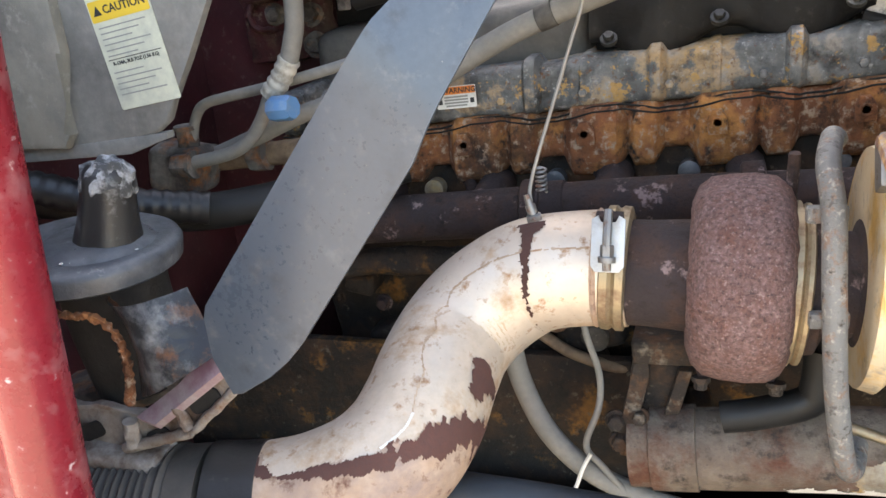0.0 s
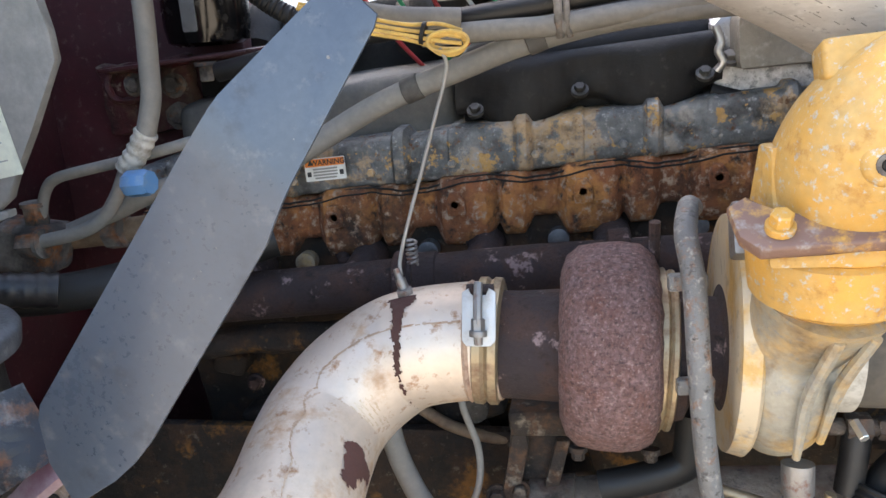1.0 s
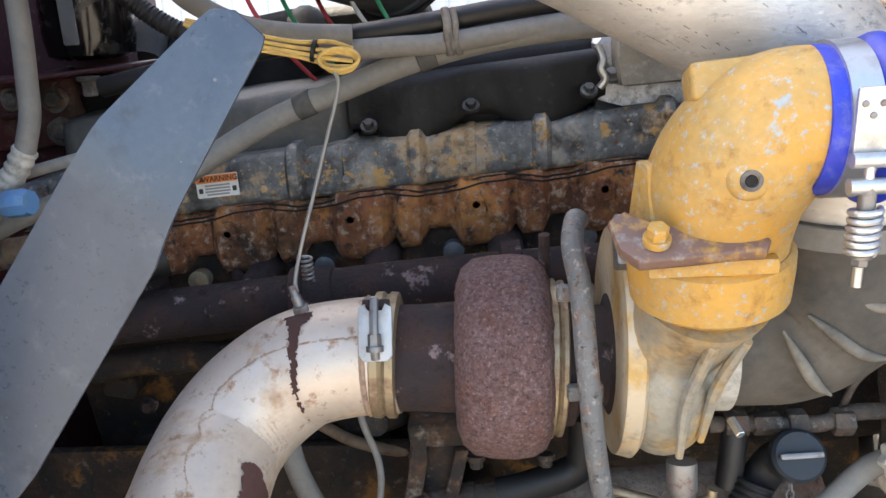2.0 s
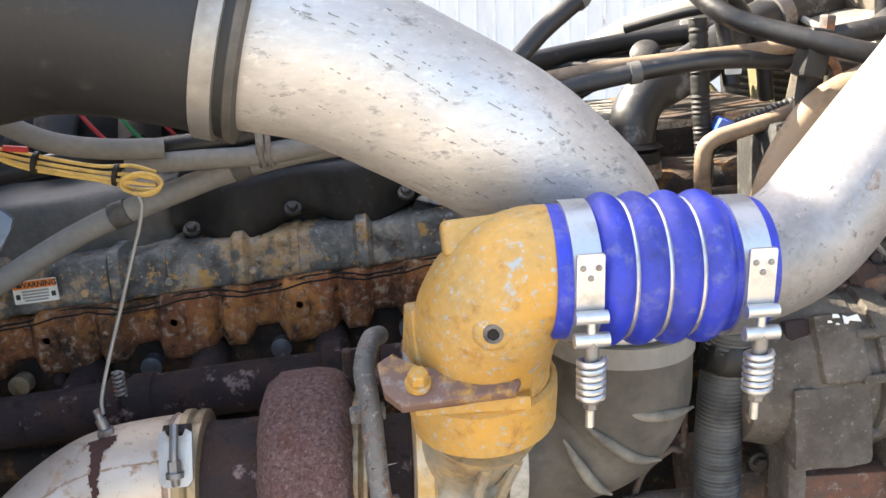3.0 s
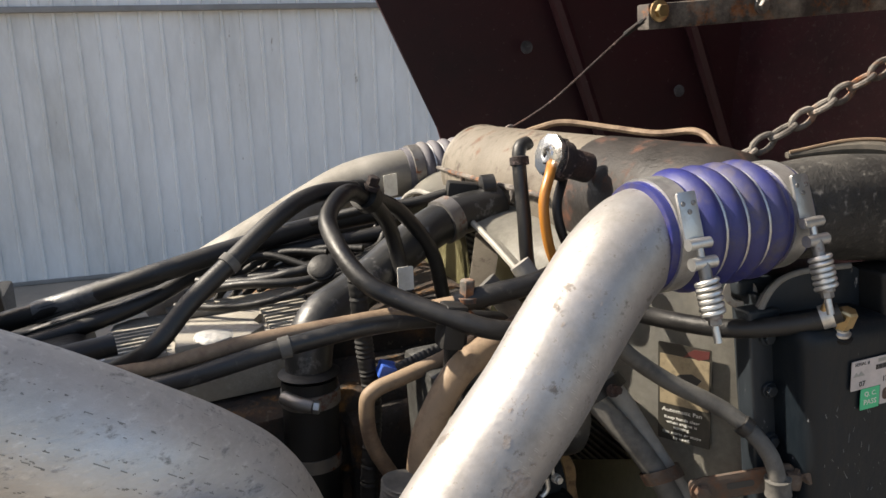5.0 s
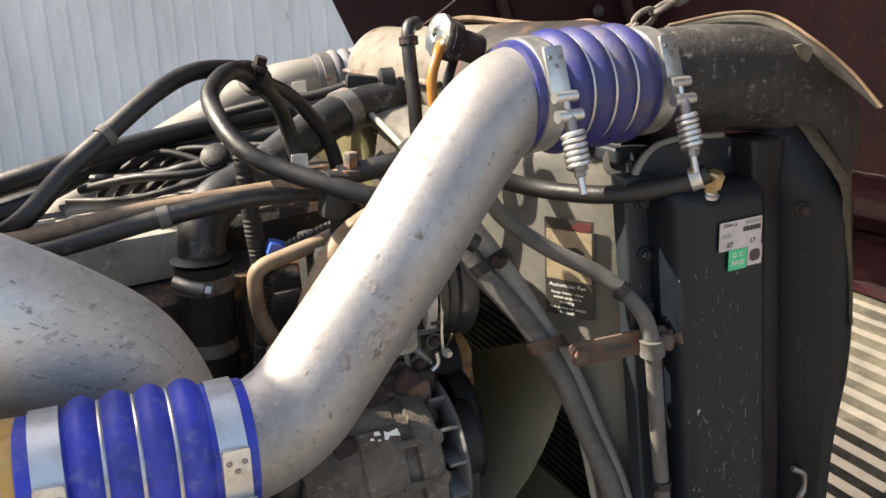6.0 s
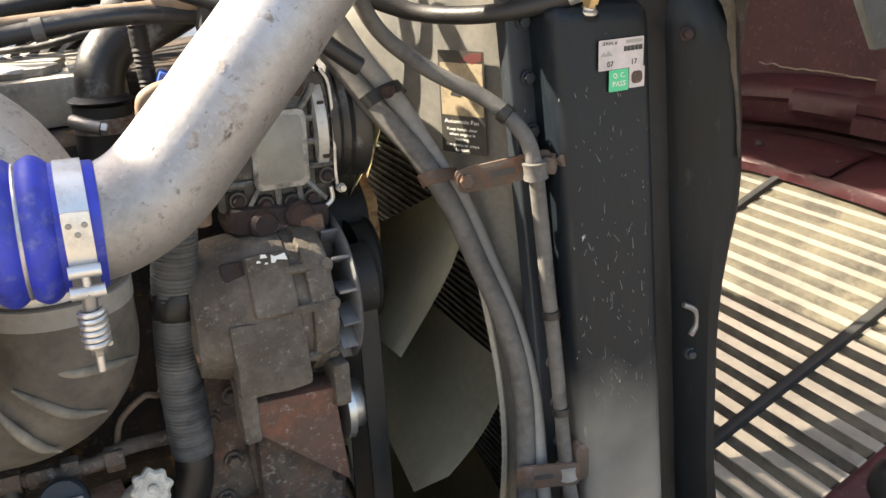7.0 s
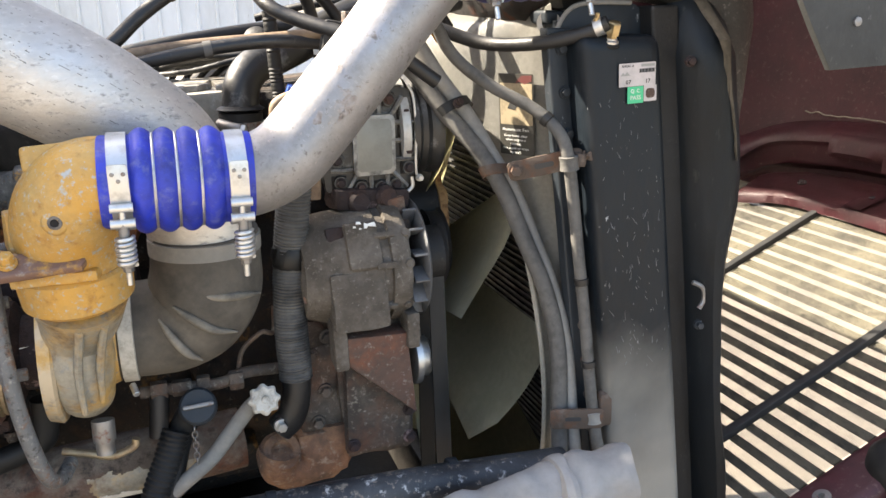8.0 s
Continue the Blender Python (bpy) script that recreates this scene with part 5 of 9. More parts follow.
streak_mid = track([(75, 0.088), (36, 0.094), (12, 0.098), (-7, 0.101), (-30, 0.104), (-60, 0.108)])
streak_wide = track([(80, 0.013), (68, 0.010), (58, 0.0050), (36, 0.0038), (10, 0.0028), (-20, 0.0016), (-45, 0.0004), (-62, -0.003)])
pipe_skin(EXH, 0.0008, 0.06, 0.14, lambda s, d: streak_wide(d) - abs(s - streak_mid(d)) + rag(s, d, 160, 0.0032, 9), 0.0011, M_rust_stain, "rust_streak", exh, "rust streak below the sensor", -65, 78)
weld_line = track([(0.03, 40), (0.11, 43), (0.166, 43), (0.198, 38), (0.24, 20), (0.27, 6), (0.30, 0), (0.357, 8)])
pipe_skin(EXH, 0.0007, 0.02, 0.36, lambda s, d: 1.5 - abs(d - weld_line(s)) + rag(s, d, 150, 1.3, 2), 0.0012, M_weld_rust, "weld_seam", exh, "thin rusty weld seam", -10, 50)
pipe_skin(EXH, 0.0009, 0.36, 0.40, lambda s, d: 1.6 - abs(d - (9 + (s - 0.363) * 480)), 0.001, M_white, "scratch", exh, "bright scratch", 0, 32)
for k in range(5):
    pipe_skin(EXH, 0.0004, 0.14, 0.26, lambda s, d, k=k: 0.0022 - abs(s - 0.172 - 0.013 * k + (d + 20) * 0.00045) + rag(s, d, 140, 0.003, k) if -42 + 2 * k < d < -4 else -1, 0.0012, M_exhaust_tan, "bend_wrinkle", exh, "tan wrinkle of the bend", -48, 0)
part("end_bead", lathe([(-0.004, 0.0645), (0, 0.067), (0.004, 0.0645)], (0.074, 0.775, 1.214), (1, 0, 0), 40), M_exhaust_rusty, exh)
part("sleeve_end", sweep([(-0.232, 0.5205, 1.036, 0.0705), (-0.262, 0.512, 1.036, 0.0705), (-0.288, 0.504, 1.038, 0.0705)], 0.07, 40), M_hose, exh, "dark sleeve end")
part("flex_pipe", sweep([(-0.285, 0.505, 1.038), (-0.33, 0.495, 1.036), (-0.42, 0.485, 1.028), (-0.55, 0.48, 1.01)], 0.0685, 36, 60, wave=lambda s: 1.0 if s < 0.03 else 1 + 0.035 * math.sin(s * 2 * math.pi / 0.0085)), M_flex, exh, "dark ribbed flexible pipe")
vb = thing("exhaust_clamp", "bright steel band clamp on the exhaust", "clamp")
part("band", lathe([(-0.014, 0.064), (-0.012, 0.069), (-0.004, 0.0695), (0.0, 0.066), (0.004, 0.0695), (0.012, 0.069), (0.014, 0.064)], (0.093, 0.775, 1.2145), (1, 0, -0.05), 40), M_band_tan, vb)
part("saddle", slab([(-0.017, 0.026), (-0.010, 0.030), (-0.008, 0.022), (0.008, 0.022), (0.010, 0.030), (0.017, 0.026), (0.017, -0.022), (0.012, -0.028), (-0.012, -0.028), (-0.017, -0.022)], 0.004, facing((0.092, 0.705, 1.268), (1, 0, 0), (0, 0.45, 1)), 0.001), M_alu_cast, vb)
part("t_bolt", sweep([(0.092, 0.692, 1.245), (0.092, 0.698, 1.275), (0.092, 0.715, 1.302)], 0.0045, 8), M_steel_dull, vb)
part("t_nut", bolt((0.092, 0.6945, 1.257), (0, 0.3, 1), 0.007, 0.013, 1.3), M_steel_dull, vb)
part("trunnion", sweep([(0.079, 0.722, 1.292), (0.092, 0.722, 1.292), (0.106, 0.722, 1.292)], 0.006, 10), M_cast_dark, vb)

# ---- charge air: blue hoses, aluminium pipe ----
def hump_hose(name, label, a, b, r, material, humps=4):
    """A silicone hose with humps and wire rings between them, on two cuffs."""
    t = thing(name, label, "hose")
    a, b = Vector(a), Vector(b)
    ln_ = (b - a).length
    cuff = ln_ * 0.20
    prof = [(0, r * 0.9), (0.0, r * 0.98), (0.002, r), (cuff * 0.96, r)]
    step = (ln_ - 2 * cuff) / humps
    n = 8
    for k in range(humps):
        for j in range(n + 1):
            u = j / n
            prof.append((cuff + step * (k + u), r * (1.0 + 0.145 * math.sin(math.pi * u) ** 0.85)))
    prof += [(ln_ - cuff * 0.96, r), (ln_ - 0.002, r), (ln_, r * 0.98), (ln_, r * 0.9)]
    part("hose_body", lathe(prof, a, b - a, 40), material, t)
    for k in range(1, humps):
        at = a + (b - a).normalized() * (cuff + step * k)
        part("wire_ring", lathe([(-0.0018, r * 1.0), (-0.0016, r * 1.034), (0, r * 1.048), (0.0016, r * 1.034), (0.0018, r * 1.0)], at, b - a, 40), M_steel, t, "steel wire ring")
    return t


def spring_clamp(at, axis, r, lead, group):
    """A constant-tension T-bolt clamp: band, saddle with rivets, bridge, bolt and spring. lead: where the bolt hangs, from the axis."""
    t = thing("spring_clamp", "shiny steel spring-loaded T-bolt hose clamp", "clamp", group=group)
    ax = Vector(axis).normalized()
    out = Vector(lead)
    out = (out - ax * ax.dot(out)).normalized()
    down = ax.cross(out)
    if down.z > 0:
        down = -down
    at = Vector(at)
    part("band", lathe([(-0.011, r), (-0.011, r + 0.0025), (0.011, r + 0.0025), (0.011, r)], at, ax, 44), M_steel, t)
    seat = at + out * (r + 0.004) - down * 0.010
    part("saddle", slab(rounded(0.0215, 0.046, 0.002), 0.003, facing(seat, ax, -down), 0.0006), M_steel, t)
    for dx, dy in ((-0.006, 0.012), (0.006, 0.012), (0.0, 0.004)):
        m = facing(seat, ax, -down)
        p = m @ Vector((dx, dy, 0.0015))
        part("rivet", lathe([(0, 0.0026), (0.0012, 0.0022), (0.0016, 0.0)], p, out, 10), M_steel_dull, t)
    hinge = at + out * (r + 0.009) + down * 0.016
    part("bridge", sweep([hinge - ax * 0.0125, hinge, hinge + ax * 0.0125], 0.0055, 12), M_steel, t)
    lower = at + out * (r + 0.010) + down * 0.034
    part("trunnion", sweep([lower - ax * 0.0135, lower, lower + ax * 0.0135], 0.006, 12), M_steel, t)
    part("bolt_shank", sweep([hinge, hinge + down * 0.05, hinge + down * 0.092], 0.0036, 10), M_steel, t)
    part("sleeve", sweep([lower, lower + down * 0.012, lower + down * 0.02], 0.006, 12), M_steel_dull, t)
    coil = []
    start = lower + down * 0.016
    for k in range(6 * 12 + 1):
        a = 2 * math.pi * k / 12
        coil.append(start + down * (0.034 * k / 72) + ax * (0.0095 * math.cos(a)) + out * (0.0095 * math.sin(a)))
    part("spring", sweep(coil, 0.0026, 8, 1), M_steel, t, "bright coil spring")
    part("nut", bolt(start + down * 0.034, down, 0.006, 0.007, 1.3), M_steel_dull, t)
    return t


hump_hose("charge_hose", "bright blue silicone hump hose with wire rings", (0.447, 0.567, 1.483), (0.622, 0.567, 1.479), 0.0558, M_blue)
spring_clamp((0.470, 0.567, 1.483), (1, 0, 0), 0.0560, (0, -1, -0.05), "charge hose clamps")
spring_clamp((0.603, 0.567, 1.479), (1, 0, 0), 0.0560, (0, -1, -0.05), "charge hose clamps")
cp = thing("charge_pipe", "brushed aluminium charge air pipe with peeling film", "pipe")
CP = [(*p, 0.0503) for p in ((0.59, 0.564, 1.476), (0.629, 0.565, 1.482), (0.668, 0.571, 1.5), (0.709, 0.584, 1.538), (0.749, 0.593, 1.581), (0.788, 0.6, 1.623), (0.821, 0.61, 1.661), (0.855, 0.623, 1.694), (0.887, 0.632, 1.725), (0.922, 0.641, 1.744), (0.965, 0.645, 1.747))]
part("pipe", sweep(CP, 0.049, 44, 7), M_silver, cp)
for s_, d_, w_, l_, seed_ in ((0.178, 4, 0.013, 0.018, 1), (0.136, -14, 0.006, 0.015, 2), (0.165, 12, 0.004, 0.012, 3), (0.205, -30, 0.003, 0.010, 4)):
    pipe_skin(CP, 0.0005, s_ - 0.04, s_ + 0.04, lambda s, d, s_=s_, d_=d_, w_=w_, l_=l_, q=seed_: 1 - math.hypot((s - s_) / l_, (d - d_) * 0.00086 / w_) + rag(s, d, 110, 1.0, q), 0.001, M_film, "peeled_film", cp, "peeling film patch", d_ - 40, d_ + 40)
for d_, s0_, s1_ in ((6, 0.16, 0.36), (-2, 0.12, 0.30), (-10, 0.10, 0.20)):
    pipe_skin(CP, 0.0003, s0_, s1_, lambda s, d, d_=d_: 2.6 - abs(d - d_) if (s * 520) % 1 < 0.42 and noise.noise(Vector((s * 60, d_, 3))) > -0.15 else -1, 0.0006, M_print_grey, "worn_print", cp, "rows of worn grey print", d_ - 4, d_ + 4)["kind"] = "stuff"
for k in range(28):
    random.seed(700 + k)
    s_, d_, w_ = random.uniform(0.05, 0.40), random.uniform(-60, 40), random.uniform(0.0006, 0.002)
    pipe_skin(CP, 0.0003, s_ - 0.006, s_ + 0.006, lambda s, d, s_=s_, d_=d_, w_=w_: w_ - math.hypot((s - s_) * 0.6, (d - d_) * 0.00086) + rag(s, d, 400, 0.0008, s_), 0.0007, M_film, "nick", cp, "", d_ - 6, d_ + 6)
hump_hose("charge_hose", "dust-greyed blue silicone hump hose with wire rings", (0.918, 0.640, 1.746), (1.098, 0.655, 1.751), 0.0548, M_blue_faded)
spring_clamp((0.937, 0.6415, 1.7465), (1, 0.083, 0.028), 0.0550, (0, -0.94, 0.30), "charge hose clamps")
spring_clamp((1.079, 0.6535, 1.7505), (1, 0.083, 0.028), 0.0550, (0, -0.94, 0.30), "charge hose clamps")

# ---- intake: rubber elbow, aluminium duct, rubber coupling, air cleaner ----
re_ = thing("intake_elbow", "dusty black rubber intake elbow with moulded creases", "rubber elbow")
part("elbow", sweep([(0.428, 0.775, 1.222, 0.072), (0.455, 0.775, 1.222, 0.072), (0.485, 0.775, 1.222, 0.073), (0.515, 0.772, 1.228, 0.076), (0.545, 0.768, 1.248, 0.080), (0.562, 0.762, 1.285, 0.083), (0.566, 0.758, 1.325, 0.080), (0.566, 0.755, 1.37, 0.0775)], 0.075, 44, 7), M_rubber_dusty, re_)
# Ridges coloured paler than the elbow to stand for their highlights.
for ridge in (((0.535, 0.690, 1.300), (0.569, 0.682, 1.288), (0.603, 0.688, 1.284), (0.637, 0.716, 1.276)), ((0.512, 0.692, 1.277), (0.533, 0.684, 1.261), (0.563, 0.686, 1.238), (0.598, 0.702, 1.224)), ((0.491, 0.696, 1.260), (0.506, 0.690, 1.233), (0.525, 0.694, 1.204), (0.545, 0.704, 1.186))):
    part("crease", sweep([(*p, r_) for p, r_ in zip(ridge, (0.0015, 0.0055, 0.006, 0.0015))], 0.006, 12), M_crease_highlight, re_, "moulded ridge with its highlight painted pale")
bd = thing("hose_band", "dull steel hose band", "clamp", group="intake bands")
part("band", lathe([(-0.012, 0.0778), (-0.011, 0.081), (0.011, 0.081), (0.012, 0.0778)], (0.566, 0.756, 1.352), (0, 0, 1), 44), M_hose_grey, bd)
bd2 = thing("hose_band", "pale steel hose band on the compressor inlet", "clamp", group="intake bands")
part("band", lathe([(-0.011, 0.0735), (-0.010, 0.0775), (0.010, 0.0775), (0.011, 0.0735)], (0.444, 0.775, 1.222), (1, 0, 0), 44), M_cap_white, bd2)
part("screw", bolt((0.446, 0.70, 1.165), (0.3, -1, -0.5), 0.005, 0.02, 0), M_steel, bd2)
du = thing("intake_duct", "large dull aluminium intake duct with scratches", "duct")
DUCT = [(0.143, 0.69, 1.698), (0.207, 0.691, 1.679), (0.276, 0.697, 1.66), (0.353, 0.705, 1.62), (0.43, 0.704, 1.575), (0.483, 0.724, 1.534), (0.523, 0.74, 1.494), (0.547, 0.752, 1.443), (0.558, 0.759, 1.392), (0.562, 0.759, 1.361)]
part("duct", sweep([(*p, 0.0815 - 0.007 * k / 9) for k, p in enumerate(DUCT)], 0.08, 44, 7), M_alu_duct, du)
DUCT_R = [(*p, 0.0815 - 0.007 * k / 9) for k, p in enumerate(DUCT)]
marks = []
for k in range(110):
    random.seed(900 + k)
    s_, d_ = random.uniform(0.07, 0.52), random.uniform(-95, 60)
    l_, w_, slope = random.uniform(0.002, 0.012) if k % 4 else random.uniform(0.02, 0.05), random.uniform(0.0002, 0.0008), random.uniform(-260, 260) if k % 4 else random.uniform(-60, 60)
    marks.append(pipe_skin(DUCT_R, 0.0003, s_ - l_, s_ + l_, lambda s, d, s_=s_, d_=d_, w_=w_, slope=slope: w_ - abs(d - d_ - slope * (s - s_)) * 0.0014 + rag(s, d, 260, 0.0012, d_), 0.0009, M_scuff, "scuff", du, "dark scuff mark", d_ - 8, d_ + 8))
for d_, s0_, s1_ in ((-38, 0.08, 0.46), (-33, 0.10, 0.44), (-60, 0.12, 0.42), (-8, 0.14, 0.40), (24, 0.12, 0.36)):
    marks.append(pipe_skin(DUCT_R, 0.0003, s0_, s1_, lambda s, d, d_=d_: 0.0006 - abs(d - d_ - 14 * math.sin(s * 7)) * 0.0014 + rag(s, d, 170, 0.0017, d_), 0.001, M_scuff, "scratch", du, "long dark scratch", d_ - 18, d_ + 18))
b = bmesh.new()
for ob in marks:
    b.from_mesh(ob.data)
    bpy.data.objects.remove(ob)
part("scuff", b, M_scuff, du, "fine dark scuffs and scratches")["kind"] = "stuff"
cl = thing("coupling", "black rubber intake coupling", "hose")
part("sleeve", sweep([(-0.22, 0.75, 1.775, 0.12), (-0.16, 0.735, 1.766, 0.138), (-0.10, 0.72, 1.754, 0.126), (-0.06, 0.712, 1.746, 0.138), (0.0, 0.702, 1.733, 0.124), (0.05, 0.696, 1.721, 0.104), (0.10, 0.692, 1.708, 0.094), (0.15, 0.690, 1.695, 0.0915), (0.212, 0.691, 1.678, 0.0905)], 0.1, 44, 7), M_coupling, cl)
part("end_lip", lathe([(-0.006, 0.0895), (-0.004, 0.0935), (0.003, 0.0935), (0.005, 0.0895)], (0.210, 0.691, 1.678), (1, 0.02, -0.28), 48), M_rubber_dusty, cl, "dusty lip of the coupling")
bd3 = thing("hose_band", "wide polished steel band clamp with a screw", "clamp", group="intake bands")
part("band", lathe([(-0.010, 0.091), (-0.009, 0.0950), (0.009, 0.0950), (0.010, 0.091)], (0.188, 0.691, 1.684), (1, 0.02, -0.28), 48), M_band_dull, bd3)
part("screw_block", block((0.03, 0.02, 0.016), pose(0.208, 0.640, 1.764, 35, 14, 0), 0.004), M_steel_dull, bd3)
part("screw", bolt((0.220, 0.634, 1.762), (0.9, -0.4, 0.2), 0.007, 0.016, 0), M_steel_dull, bd3)
ac_ = thing("air_cleaner", "big grey steel air cleaner canister, its end cap blackened for shade", "air cleaner")
AC0, ACX = Vector((0.085, 1.375, 1.712)), Vector((-0.62, -0.76, 0.22)).normalized()
b = lathe([(-0.035, 0.0), (-0.033, 0.06), (-0.025, 0.11), (-0.006, 0.14), (0.0, 0.145), (0.0, 0.149), (0.016, 0.149), (0.018, 0.145), (0.185, 0.145), (0.200, 0.139)], AC0, ACX, 56)
part("canister", b, M_canister, ac_)
# The end face lies in shade; glossy black stands for that.
part("end_cap", lathe([(0.200, 0.139), (0.204, 0.134), (0.194, 0.12), (0.186, 0.06), (0.186, 0.0)], AC0, ACX, 56), M_black_gloss, ac_, "recessed end cap with its shade painted black")
part("cap_bead", lathe([(0.192, 0.142), (0.197, 0.148), (0.203, 0.147), (0.206, 0.139), (0.200, 0.136)], AC0, ACX, 56, closed=True), M_canister, ac_)
part("rim", lathe([(-0.006, 0.147), (-0.004, 0.153), (0.004, 0.153), (0.006, 0.147)], AC0, ACX, 56), M_rubber, ac_)
part("latch", block((0.020, 0.016, 0.030), pose(0.163, 1.415, 1.719, 0, 0, -40), 0.003), M_rubber, ac_)
part("latch_hook", sweep([(0.159, 1.407, 1.707), (0.171, 1.405, 1.719), (0.161, 1.407, 1.729)], 0.003, 8), M_steel_dull, ac_)
part("foot", block((0.05, 0.06, 0.26), pose(0.03, 1.40, 1.50), 0.006), M_dark_filler, ac_)

# ---- radiator, shroud, fan ----
LEAN_X = 0.118  # the radiator leans back: metres of x per metre down


def rx(x, z):
    return x + LEAN_X * (1.45 - z)


rad = thing("radiator", "black radiator with a dusty side tank", "radiator")


def leaning_box(x0, x1, y0, y1, z0, z1, bevel=0.012, low_y=0.0):
    b = block((x1 - x0, y1 - y0, z1 - z0), pose((x0 + x1) / 2, (y0 + y1) / 2, (z0 + z1) / 2), bevel, 4)
    for v in b.verts:
        v.co.x = rx(v.co.x, v.co.z)
        v.co.y += low_y * (1.45 - v.co.z)
    return b


part("side_tank", leaning_box(1.112, 1.243, 0.587, 0.72, 0.55, 1.640, 0.024), M_tank_side, rad, "black side tank, greyed with dust lower down")
part("tank_flange", leaning_box(1.083, 1.125, 0.640, 0.665, 0.55, 1.65, 0.004), M_tank, rad)
part("flange_web", leaning_box(1.110, 1.121, 0.66, 0.705, 0.55, 1.66, 0.002), M_tank, rad)
part("core", leaning_box(1.16, 1.21, 0.68, 1.90, 0.55, 1.66, 0.003), M_core, rad)
part("top_plate", leaning_box(1.10, 1.24, 0.675, 1.95, 1.655, 1.675, 0.006), M_tank, rad)
part("end_plate", slab(rounded(0.165, 0.20, 0.052, 8), 0.008, facing((1.160, 0.652, 1.585), (1, 0, 0), (-LEAN_X, 0, 1)), 0.002), M_tank, rad)
part("end_plate_edge", sweep([(1.0745, 0.646, 1.58), (1.0755, 0.646, 1.625), (1.083, 0.646, 1.655), (1.100, 0.646, 1.676), (1.125, 0.646, 1.684), (1.16, 0.646, 1.685), (1.2, 0.646, 1.684)], 0.0035, 8), M_hose_grey, rad, "pale edge")
for k in range(16):
    z = 1.62 - 0.062 * k
    part("flange_bolt", bolt((rx(1.104, z), 0.638, z), (0, -1, 0), 0.007, 0.006, 1.3), M_bracket_rust if k > 6 else M_tank, rad)
part("rust_strip", leaning_box(1.100, 1.113, 0.632, 0.642, 0.60, 1.24, 0.003), M_bracket_rust, rad, "rusted lower flange")
for k in range(120):
    random.seed(1200 + k)
    z, u, l_, w_ = random.uniform(1.12, 1.56), random.uniform(1.128, 1.228), random.uniform(0.0008, 0.0035) if k % 4 else random.uniform(0.004, 0.009), random.uniform(0.0002, 0.0005)
    part("scratch", slab([(-w_, -l_), (w_, -l_ * 0.8), (w_ * 0.6, l_), (-w_ * 0.5, l_ * 0.7)], 0.0006, facing((rx(u, z), 0.5868, z), (1, 0, random.uniform(-0.5, 0.9)), (0, 0, 1)), 0), M_chip, rad)
seal = thing("radiator_baffle", "black rubber and steel side baffle of the radiator", "baffle")
part("recess", leaning_box(1.243, 1.29, 0.615, 0.67, 0.55, 1.68, 0.006), M_black_cover, seal)
b = bmesh.new()
rows = []
for k in range(28):
    z = 0.55 + 1.24 * k / 27
    wob = 0.006 * math.sin(z * 9) + 0.004 * math.sin(z * 23)
    far = float(np.interp(z, (0.55, 0.94, 1.09, 1.20, 1.30, 1.37, 1.42, 1.52, 1.62, 1.69, 1.753, 1.79), (1.42, 1.378, 1.362, 1.354, 1.360, 1.366, 1.362, 1.350, 1.335, 1.320, 1.285, 1.246))) + wob
    near = min(rx(1.280, z), far - 0.012)
    rows.append([b.verts.new((near + (far - near) * u, 0.615 - dy + wob * 0.3 + 0.9 * max(0.0, z - 1.63), z)) for u, dy in ((0.0, 0.0), (0.2, 0.03), (0.47, 0.048), (0.8, 0.05), (1.0, 0.04))])
for A, B in zip(rows, rows[1:]):
    for j in range(4):
        b.faces.new((A[j], A[j + 1], B[j + 1], B[j]))
bmesh.ops.solidify(b, geom=b.faces[:], thickness=0.006)
part("rubber_flap", b, M_flap, seal)
b = bmesh.new()
rows = []
for k in range(16):
    z = 1.45 + 0.27 * k / 15
    w = float(np.interp(z, (1.45, 1.52, 1.59, 1.64, 1.72), (0.003, 0.004, 0.011, 0.021, 0.024))) + 0.0015 * math.sin(z * 190)
    far = float(np.interp(z, (1.42, 1.52, 1.62, 1.69, 1.753), (1.362, 1.350, 1.335, 1.320, 1.285))) + 0.006 * math.sin(z * 9) + 0.004 * math.sin(z * 23)
    rows.append([b.verts.new((far - w * u - 0.015, 0.5665 + 0.9 * max(0.0, z - 1.63) - 0.004 * math.sin(math.pi * u), z)) for u in (0, 0.35, 0.7, 1)])
for A, B in zip(rows, rows[1:]):
    for j in range(3):
        b.faces.new((A[j], B[j], B[j + 1], A[j + 1]))
bmesh.ops.solidify(b, geom=b.faces[:], thickness=0.004)
part("edge_strip", b, M_seal_pale, seal, "pale tan frayed edge strip")

SC = Vector((1.0, 1.27, 1.12))
SR = 0.575


def lip_x(a):
    """How far the lip stands out: more towards the corners than at the sides."""
    up = math.degrees(math.asin(min(1.0, abs(math.sin(a)))))
    return float(np.interp(up, (0, 26, 38, 50, 62, 90), (1.052, 1.050, 1.030, 1.005, 0.975, 0.955)))


